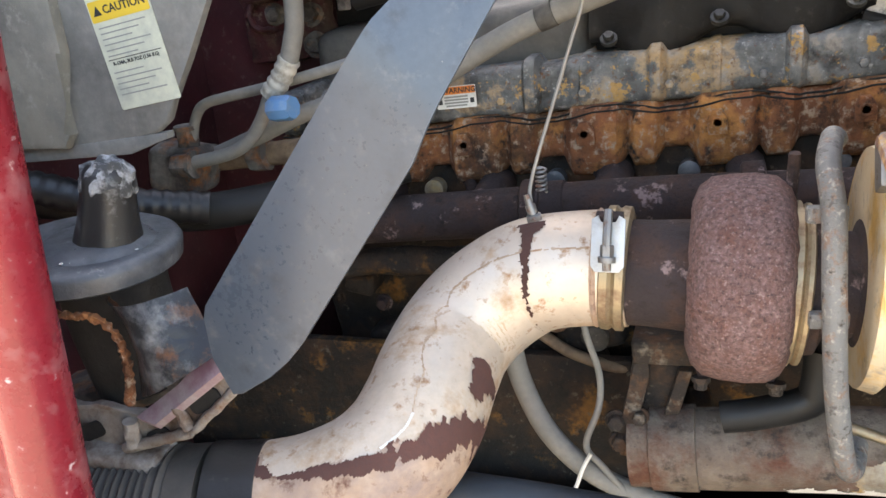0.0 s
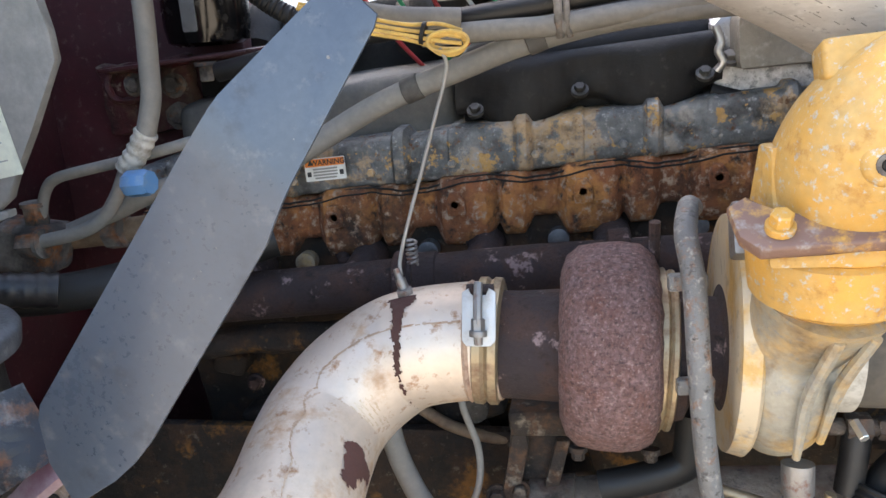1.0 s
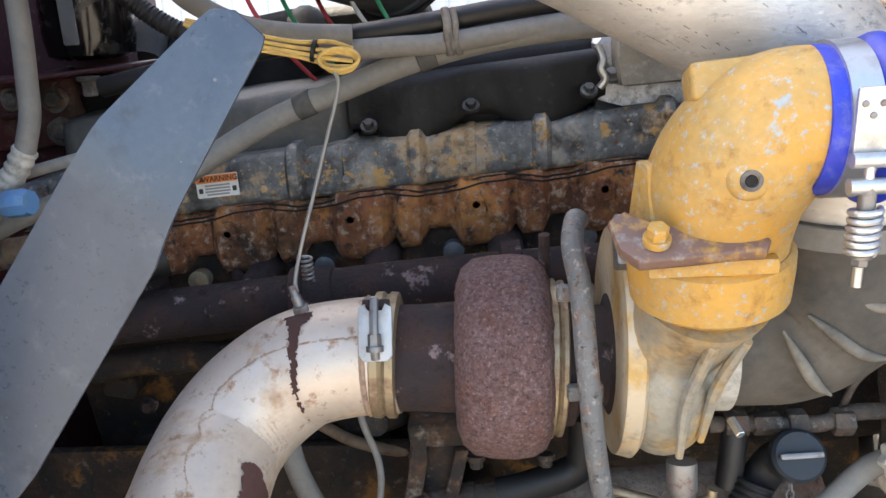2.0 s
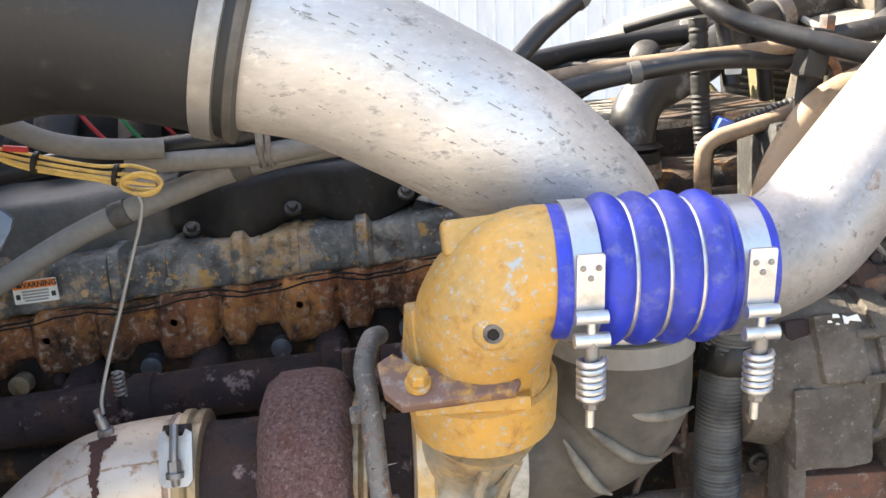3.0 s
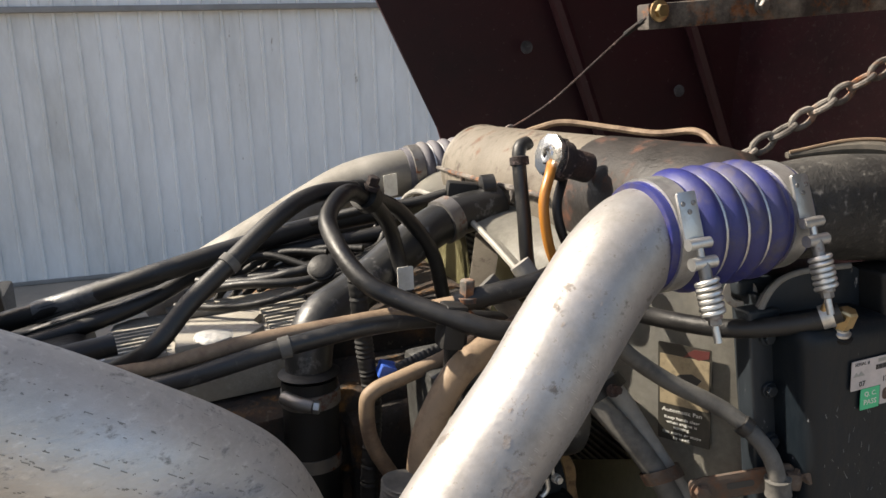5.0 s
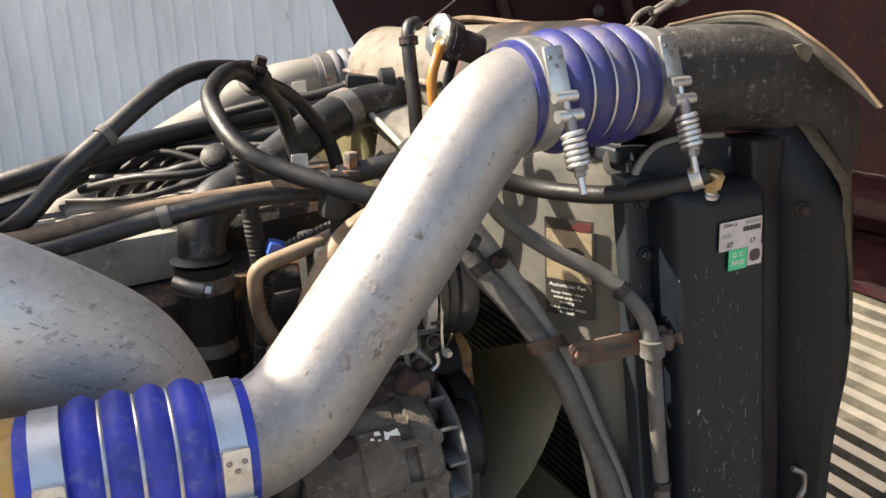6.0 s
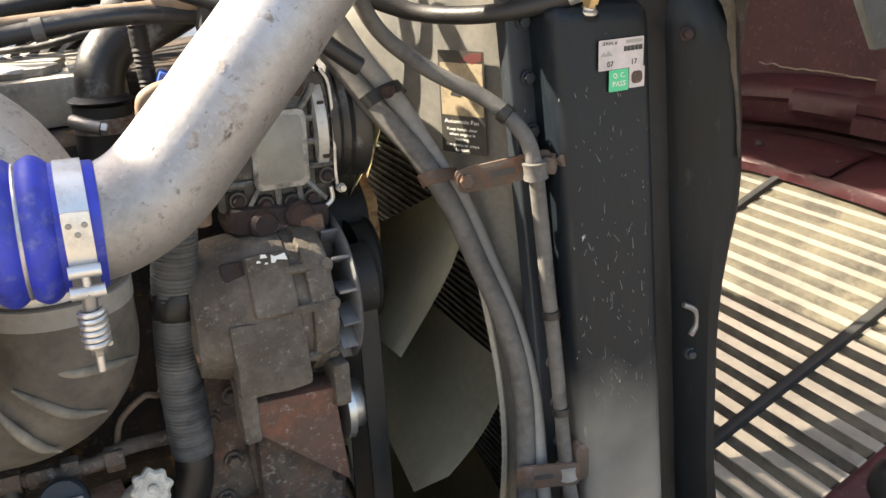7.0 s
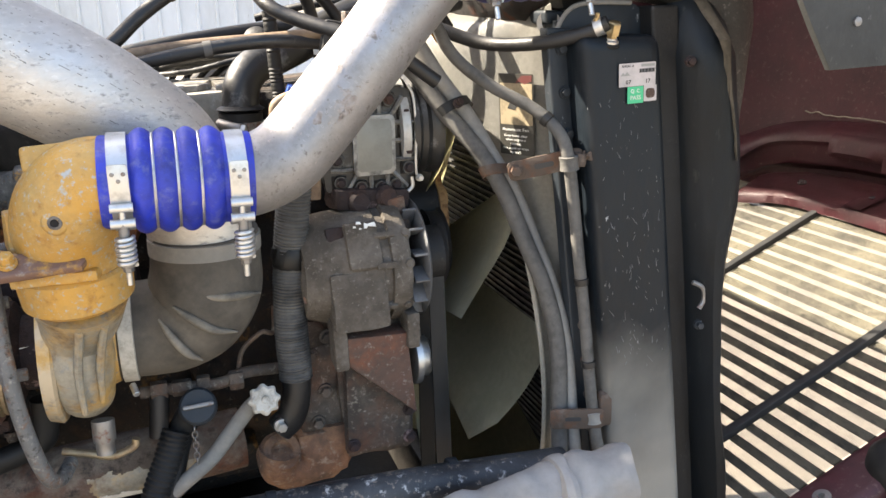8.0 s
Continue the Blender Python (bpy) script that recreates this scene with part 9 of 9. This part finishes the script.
part("stud", bolt((0.804, 0.803, 1.656), (0.05, 0, 1), 0.009, 0.02, 1.5), M_bracket_rust, cb)
part("drop_leg", block((0.022, 0.02, 0.10), pose(0.785, 0.80, 1.575, 0, 5, 0), 0.004), M_black_cover, cb)
part("hook", sweep([(0.80, 0.80, 1.64), (0.815, 0.80, 1.62), (0.82, 0.80, 1.59)], 0.007, 8), M_bracket_rust, cb)
hose("bleed_tube", "bare grey bent tube end by the bracket", [(0.83, 0.84, 1.59), (0.784, 0.85, 1.567), (0.735, 0.85, 1.553), (0.703, 0.85, 1.543), (0.693, 0.852, 1.525), (0.70, 0.86, 1.47), (0.735, 0.87, 1.40)], 0.0095, M_hose_tan, "pipe")
hose("drop_hose", "tan dusty hose dropping behind the charge pipe", [(0.89, 0.79, 1.625), (0.845, 0.785, 1.61), (0.79, 0.78, 1.585), (0.755, 0.778, 1.54), (0.735, 0.775, 1.49), (0.728, 0.775, 1.40)], 0.017, M_hose_tan)
hose("split_loom", "black corrugated loom beside the coolant elbow", [(0.70, 0.90, 1.68), (0.705, 0.895, 1.58), (0.71, 0.89, 1.50), (0.70, 0.89, 1.40), (0.70, 0.90, 1.30)], 0.011, M_rubber, wave=ripple(0.006, 0.07), per=30)
hose("split_loom", "black corrugated loom leading to a blue connector", [(0.82, 0.86, 1.585), (0.77, 0.87, 1.565), (0.735, 0.875, 1.55), (0.70, 0.885, 1.515)], 0.009, M_rubber, wave=ripple(0.006, 0.07), per=30)
cn = thing("connector", "small blue plug connector", "connector")
part("shell", block((0.022, 0.02, 0.018), pose(0.727, 0.878, 1.555, 10, 20, 0), 0.003), M_blue_conn, cn)
for k, (dy, dz, r) in enumerate(((0, 0, 0.0165), (0.06, -0.02, 0.011), (0.10, -0.045, 0.012))):
    lm = hose("wiring_loom", "black taped wiring loom running along the engine top", [(0.06, 1.366 + dy, 1.505 + dz), (0.22, 1.33 + dy, 1.541 + dz), (0.366, 1.30 + dy, 1.579 + dz), (0.493, 1.29 + dy, 1.61 + dz), (0.633, 1.32 + dy, 1.633 + dz), (0.775, 1.349 + dy, 1.65 + dz), (0.97, 1.36 + dy, 1.665 + dz)], r, M_hose, "loom", "looms")
    if k == 0:
        part("tag", sweep([(0.30, 1.313, 1.562), (0.366, 1.30, 1.579), (0.40, 1.2965, 1.5875)], 0.0171, 16, 4, caps=False), M_washer_grey, lm, "pale barcode tag")
for k in range(5):
    x = 0.58 + 0.03 * k
    hose("bundle_wire", "thin black bundled wires behind the rocker cover", [(x - 0.06, 1.36, 1.50 + 0.01 * k), (x - 0.01, 1.33, 1.575), (x + 0.06, 1.30, 1.615), (x + 0.13, 1.25, 1.60 + 0.02 * (k % 2))], 0.006, M_rubber, "wire", "bundled wires", 10, ripple(0.006, 0.05) if k % 2 else None, 24)
of = thing("oil_fill_cap", "round black moulded cap on the engine front", "cap")
part("cap", lathe([(0, 0.016), (0.003, 0.019), (0.014, 0.019), (0.017, 0.015), (0.017, 0.0)], (0.70, 1.09, 1.632), (-0.3, -0.6, 0.7), 28), M_black_cover, of)
part("rib", lathe([(0.004, 0.0195), (0.005, 0.021), (0.010, 0.021), (0.011, 0.0195)], (0.70, 1.09, 1.632), (-0.3, -0.6, 0.7), 28), M_black_cover, of)
fp = thing("far_charge_pipe", "grey aluminium charge pipe on the far side", "pipe")
part("pipe", sweep([(0.466, 1.754, 1.413), (0.559, 1.742, 1.476), (0.751, 1.731, 1.578), (0.862, 1.72, 1.637), (0.916, 1.706, 1.659), (0.973, 1.69, 1.672), (1.069, 1.69, 1.677), (1.204, 1.694, 1.686)], 0.051, 28), M_alu_dusty, fp)
part("sticker", slab(rounded(0.03, 0.05, 0.002), 0.001, facing((0.966, 1.637, 1.658), (1, 0.05, 0.1), (0, -0.2, 1)), 0), M_white, fp, "white sticker")
fh = hump_hose("far_charge_hose", "dull blue-grey hump hose on the far charge pipe", (1.012, 1.69, 1.675), (1.185, 1.693, 1.686), 0.0545, M_blue_grey)
part("band", lathe([(-0.012, 0.055), (-0.011, 0.058), (0.011, 0.058), (0.012, 0.055)], (1.035, 1.69, 1.677), (1, 0.02, 0.06), 36), M_steel_dull, fh)
sg = thing("surge_tank", "grimy cream and rust coolant surge tank", "tank")
part("vessel", lathe([(-0.02, 0.03), (-0.015, 0.055), (0.0, 0.076), (0.02, 0.084), (0.66, 0.084), (0.71, 0.078), (0.74, 0.05), (0.745, 0.0)], (1.092, 1.45, 1.706), (0.03, -1, 0.03), 44), M_surge, sg)
# The near half's shade is put into a black skin, with rust.
part("near_half", noise_push(lathe([(0.44, 0.083), (0.448, 0.0845), (0.46, 0.0852), (0.66, 0.0852), (0.71, 0.079), (0.74, 0.051), (0.746, 0.0)], (1.092, 1.45, 1.706), (0.03, -1, 0.03), 60, shape=lambda a, s_: 1 + (0.004 if s_ > 0.45 else -0.01)), 0.0015, 30), M_surge_shaded, sg, "rusted near half of the tank, blackened for shade")
part("weld_seam", noise_push(sweep([(1.008, 1.455, 1.714), (1.0072, 1.38, 1.715), (1.0078, 1.3, 1.716), (1.0088, 1.2, 1.718), (1.011, 1.1, 1.721), (1.013, 1.02, 1.722)], 0.0042, 8, 14), 0.002, 70), M_bracket_rust, sg, "rusty crimped seam")
part("end_seam", lathe([(0.012, 0.082), (0.015, 0.0862), (0.021, 0.0862), (0.024, 0.084)], (1.092, 1.45, 1.706), (0.03, -1, 0.03), 44), M_surge, sg)
for k, (y_, w_, l_) in enumerate(((1.33, 0.016, 0.034), (1.25, 0.010, 0.022), (1.19, 0.020, 0.040), (1.12, 0.012, 0.026))):
    run = [(1.0085 + 0.002 * math.sin(k + j) + 0.010 * (j / 5) ** 2, y_ + w_ * (0.3 * math.sin(j * 1.7 + k)), 1.714 - l_ * j / 5, w_ * 0.5 * (1 - 0.75 * j / 5)) for j in range(6)]
    part("rust_run", noise_push(sweep(run, 0.006, 10, 5, squash=lambda s, a: 0.16 + 0.84 * abs(math.sin(a))), 0.002, 90), M_bracket_rust, sg, "run of flaking rust")
part("shroud_stub", slab([(-0.045, 0.10), (0.05, 0.10), (0.06, -0.02), (0.05, -0.06), (0.0, -0.085), (-0.045, -0.07), (-0.06, -0.02)], 0.012, facing((1.02, 1.18, 1.565), (0.8, -0.6, 0), (0.1, 0.1, 1)), 0.004), M_surge, sg, "beige sheet bracket under the tank")
part("neck", lathe([(0, 0.020), (0.034, 0.020), (0.036, 0.026), (0.05, 0.026)], (1.022, 0.914, 1.775), (-0.95, -0.08, 0.30), 20), M_cast_dark, sg)
part("cap", lathe([(-0.016, 0.020), (-0.014, 0.026), (-0.004, 0.026), (0, 0.0285), (0.007, 0.0285), (0.0085, 0.026), (0.0085, 0.013), (0.011, 0.011), (0.011, 0.006), (0.009, 0.0)], (0.972, 0.917, 1.794), (-0.95, -0.16, 0.24), 10), M_chrome, sg, "shiny pressure cap")
part("vent_hose", sweep([(0.945, 0.932, 1.812), (0.928, 0.924, 1.799), (0.925, 0.904, 1.72), (0.927, 0.895, 1.653), (0.949, 0.892, 1.561)], 0.0092, 12), M_hose, sg)
part("amber_hose", sweep([(0.965, 0.905, 1.785), (0.950, 0.882, 1.775), (0.936, 0.871, 1.738), (0.945, 0.867, 1.677), (0.974, 0.869, 1.630)], 0.0068, 12), M_amber, sg, "amber plastic hose")
part("bleed_hose", sweep([(0.99, 0.92, 1.765), (0.97, 0.90, 1.73), (0.975, 0.89, 1.69), (1.0, 0.888, 1.65)], 0.0065, 12), M_hose, sg)
part("hose_clip", lathe([(-0.006, 0.0094), (-0.005, 0.0125), (0.005, 0.0125), (0.006, 0.0094)], (0.9275, 0.922, 1.79), (0, 0.2, 1), 14), M_cast_dark, sg)
part("strap", sweep([(1.09, 1.27, 1.785), (1.122, 1.25, 1.798), (1.155, 1.22, 1.807), (1.207, 1.15, 1.799), (1.241, 1.08, 1.794), (1.271, 1.02, 1.80), (1.274, 0.98, 1.783), (1.271, 0.95, 1.758), (1.275, 0.93, 1.72)], 0.0055, 8), M_hose_tan, sg, "tan rubber edging strip")
chn = thing("hood_chain", "rusty steel chain holding the hood", "chain")
for k in range(9):
    u = k / 8
    c = Vector((1.139, 0.756, 1.798)).lerp(Vector((1.335, 0.724, 1.907)), u)
    d = Vector((0.196, -0.032, 0.109)).normalized()
    s_ = d.cross(Vector((0, 1, 0) if k % 2 else (0, 0, 1))).normalized()
    part("link", sweep([c + d * (0.016 * math.cos(a)) + s_ * (0.009 * math.sin(a)) for a in (j * math.pi / 4 for j in range(8))], 0.0038, 8, 2, closed=True), M_bracket_rust, chn)
ctk = thing("charge_cooler_tank", "dusty black cast charge cooler inlet duct", "duct")
part("bead", lathe([(-0.004, 0.050), (0, 0.0535), (0.004, 0.050)], (1.101, 0.655, 1.751), (1, 0.083, 0.028), 36), M_cast_dusty, ctk)
part("duct", sweep([(1.08, 0.653, 1.750, 0.050), (1.14, 0.657, 1.752, 0.0545), (1.205, 0.661, 1.747, 0.059), (1.275, 0.662, 1.738, 0.060), (1.335, 0.667, 1.715, 0.058), (1.372, 0.675, 1.67, 0.056), (1.385, 0.69, 1.60, 0.054), (1.39, 0.71, 1.4, 0.05)], 0.06, 36), M_cast_dusty, ctk)
flp = thing("hood_seal", "black rubber hood seal strip with a pale edge", "seal")
SEAL = [(1.175, 0.725, 1.800), (1.238, 0.70, 1.807), (1.279, 0.67, 1.802), (1.302, 0.63, 1.776), (1.334, 0.60, 1.744), (1.354, 0.57, 1.711)]
part("flap", sweep([(*p, (0.006, 0.011, 0.014, 0.014, 0.010, 0.003)[k]) for k, p in enumerate(SEAL)], 0.014, 14, 6, squash=lambda s, a: 0.35 + 0.65 * abs(math.cos(a))), M_rubber_dusty, flp)
part("edge_cord", sweep([(x, y - 0.004, z + (0.004, 0.009, 0.011, 0.011, 0.007, 0.001)[k]) for k, (x, y, z) in enumerate(SEAL)], 0.0022, 8), M_hose_tan, flp, "tan corded edge")
part("torn_scrap", noise_push(slab([(-0.012, 0.006), (-0.002, 0.010), (0.009, 0.004), (0.013, -0.005), (0.006, -0.011), (-0.001, -0.006), (-0.007, 0.0)], 0.003, facing((1.263, 0.60, 1.776), (1, -0.2, 0), (0, 0, 1)), 0.0005), 0.004, 80), M_seal_pale, flp, "torn pale scrap of the edging")
bmp = thing("rubber_bumper", "black rubber hood bumper on the dark red surround", "bumper")
part("pad", lathe([(-0.01, 0.060), (0.0, 0.062), (0.035, 0.058), (0.060, 0.048), (0.075, 0.030), (0.078, 0.0)], (1.705, 0.490, 0.868), (-0.42, 0, 0.9), 28, shape=lambda a, s: 1 + 0.06 * math.cos(2 * a)), M_rubber, bmp)
part("base_ring", lathe([(-0.004, 0.088), (0.004, 0.088), (0.010, 0.080), (0.012, 0.062), (0.004, 0.058)], (1.705, 0.490, 0.868), (-0.42, 0, 0.9), 32, shape=lambda a, s: 1 + 0.10 * math.cos(4 * a)), M_black_bar, bmp)
part("washer", lathe([(0, 0.016), (0.003, 0.016), (0.004, 0.010), (0.004, 0.006), (0.0, 0.006)], GRILLE @ Vector((-0.115, -0.765, 0.027)), (-0.42, 0, 0.9), 18), M_steel_dull, bmp)
hkt = thing("baffle_hook", "small rusty hook and bolts on the baffle", "hook")
part("hook", sweep([(1.300, 0.585, 1.255), (1.316, 0.58, 1.245), (1.320, 0.58, 1.225), (1.312, 0.58, 1.21)], 0.004, 8), M_steel_dull, hkt)
for z in (1.18, 1.60):
    part("hook_bolt", bolt((rx(1.286, z), 0.585, z), (-0.2, -1, 0), 0.006, 0.008, 1.4), M_tank if z < 1.5 else M_cast_dark, hkt)
part("eye", lathe([(-0.004, 0.010), (-0.004, 0.018), (0.004, 0.018), (0.004, 0.010)], (1.086, 0.686, 1.657), (-0.6, -0.8, 0), 24, closed=True), M_steel_dull, hkt)

# the yard behind: machine parts by the wall
mc = thing("parked_machine", "black machine frame with white and yellow parts in the yard", "machine")
part("mast", block((0.03, 0.04, 0.34), pose(-0.11, 3.5, 1.05, 0, -6, 0), 0.004), M_black_bar, mc)
part("plate", slab([(-0.10, -0.17), (0.04, -0.17), (0.07, 0.06), (0.03, 0.10), (-0.02, 0.10)], 0.02, facing((-0.19, 3.45, 1.04), (1, 0, 0), (0, 0, 1)), 0.003), M_black_bar, mc)
part("beam", sweep([(-0.45, 3.55, 1.17), (-0.30, 3.55, 1.165), (-0.2, 3.55, 1.16), (-0.17, 3.55, 1.13)], 0.03, 12), M_black_bar, mc)
part("drum", lathe([(0, 0.0), (0.01, 0.05), (0.12, 0.055), (0.14, 0.04)], (-0.34, 3.42, 1.09), (0.6, 0.3, 0.3), 24), M_white, mc, "white drum")
for x, z in ((-0.395, 1.035), (-0.27, 1.04)):
    part("lamp", lathe([(0, 0.026), (0.01, 0.026), (0.014, 0.01), (0.014, 0)], (x, 3.40, z), (0, -1, 0.1), 18), M_label_yellow, mc, "yellow disc")
part("green_knob", lathe([(0, 0.025), (0.02, 0.02), (0.022, 0)], (-0.385, 3.39, 0.985), (0, -1, 0.1), 18), M_label_green, mc)
part("base", block((0.6, 0.5, 1.0), pose(-0.42, 3.75, 0.5), 0.02), M_black_bar, mc)
aw = hose("intake_wire", "loose black wire hanging over the air cleaner", [(0.15, 1.40, 2.12), (0.154, 1.40, 2.03), (0.155, 1.40, 1.975), (0.157, 1.40, 1.935), (0.150, 1.40, 1.903), (0.132, 1.40, 1.893), (0.10, 1.40, 1.91), (0.07, 1.40, 1.90), (0.05, 1.40, 1.86)], 0.0035, M_rubber, "wire", "", 8)
part("clamp_bolt", sweep([(0.08, 1.4, 1.925), (0.12, 1.4, 1.93), (0.152, 1.4, 1.932)], 0.006, 8), M_steel_dull, aw)
mr = thing("mirror_bracket", "chrome mirror arm with clamps beside the cab", "mirror bracket")
part("post", sweep([(0.075, 1.40, 1.88), (0.078, 1.40, 2.0), (0.080, 1.40, 2.2)], 0.013, 16), M_chrome, mr)
part("post", sweep([(0.108, 1.40, 1.93), (0.110, 1.40, 2.05), (0.112, 1.40, 2.2)], 0.007, 12), M_chrome, mr)
part("arm", sweep([(-0.30, 1.40, 1.905), (0.0, 1.40, 1.915), (0.085, 1.40, 1.918), (0.14, 1.40, 1.915)], 0.008, 12), M_chrome, mr)
part("clamp", block((0.05, 0.035, 0.022), pose(0.088, 1.395, 1.915), 0.005), M_chrome, mr)
for x in (0.06, 0.118):
    part("clamp_bolt", bolt((x, 1.37, 1.915), (0, -1, 0), 0.008, 0.01, 1.4), M_steel, mr)
part("lower_arm", sweep([(0.06, 1.39, 1.885), (0.10, 1.385, 1.892), (0.135, 1.385, 1.88)], 0.006, 10), M_steel_dull, mr)
for k in range(7):
    random.seed(1500 + k)
    y0_, z0_ = 1.12 + 0.035 * k, 1.575 + 0.008 * (k % 3)
    hose("bundle_wire", "thin black bundled wires behind the rocker cover", [(0.50 + 0.02 * k, y0_ + 0.12, z0_ - 0.01), (0.58 + 0.015 * k, y0_ + 0.04, z0_ + 0.015 * (k % 2)), (0.66 + 0.02 * k, y0_, z0_ + 0.02), (0.75 + 0.02 * k, y0_ + 0.03, z0_ + 0.035 - 0.01 * (k % 3)), (0.86, y0_ + 0.06, z0_ + 0.05)], 0.0055 + 0.0015 * (k % 3), M_rubber, "wire", "bundled wires", 10, ripple(0.006, 0.06) if k % 2 == 0 else None, 20)
for k in range(3):
    hose("wiring_loom", "black taped wiring loom running along the engine top", [(0.20, 1.34 - 0.03 * k, 1.50 + 0.004 * k), (0.34, 1.335 - 0.03 * k, 1.535), (0.46, 1.335 - 0.02 * k, 1.563), (0.58, 1.34, 1.590 + 0.006 * k), (0.72, 1.335, 1.612), (0.88, 1.32, 1.63)], 0.009 + 0.002 * k, M_hose, "loom", "looms")
plg = thing("plug_connector", "black multi-pin plug under the surge tank", "connector")
part("shell", block((0.05, 0.03, 0.028), pose(0.945, 1.17, 1.715, 0, 8, -12), 0.006), M_rubber, plg)
part("collar", lathe([(-0.012, 0.016), (-0.010, 0.021), (0.010, 0.021), (0.012, 0.016)], (0.985, 1.16, 1.718), (1, -0.2, 0.05), 20), M_hose, plg)
part("tail", sweep([(0.92, 1.175, 1.712), (0.87, 1.19, 1.70), (0.80, 1.22, 1.69), (0.72, 1.26, 1.67)], 0.008, 10), M_rubber, plg)
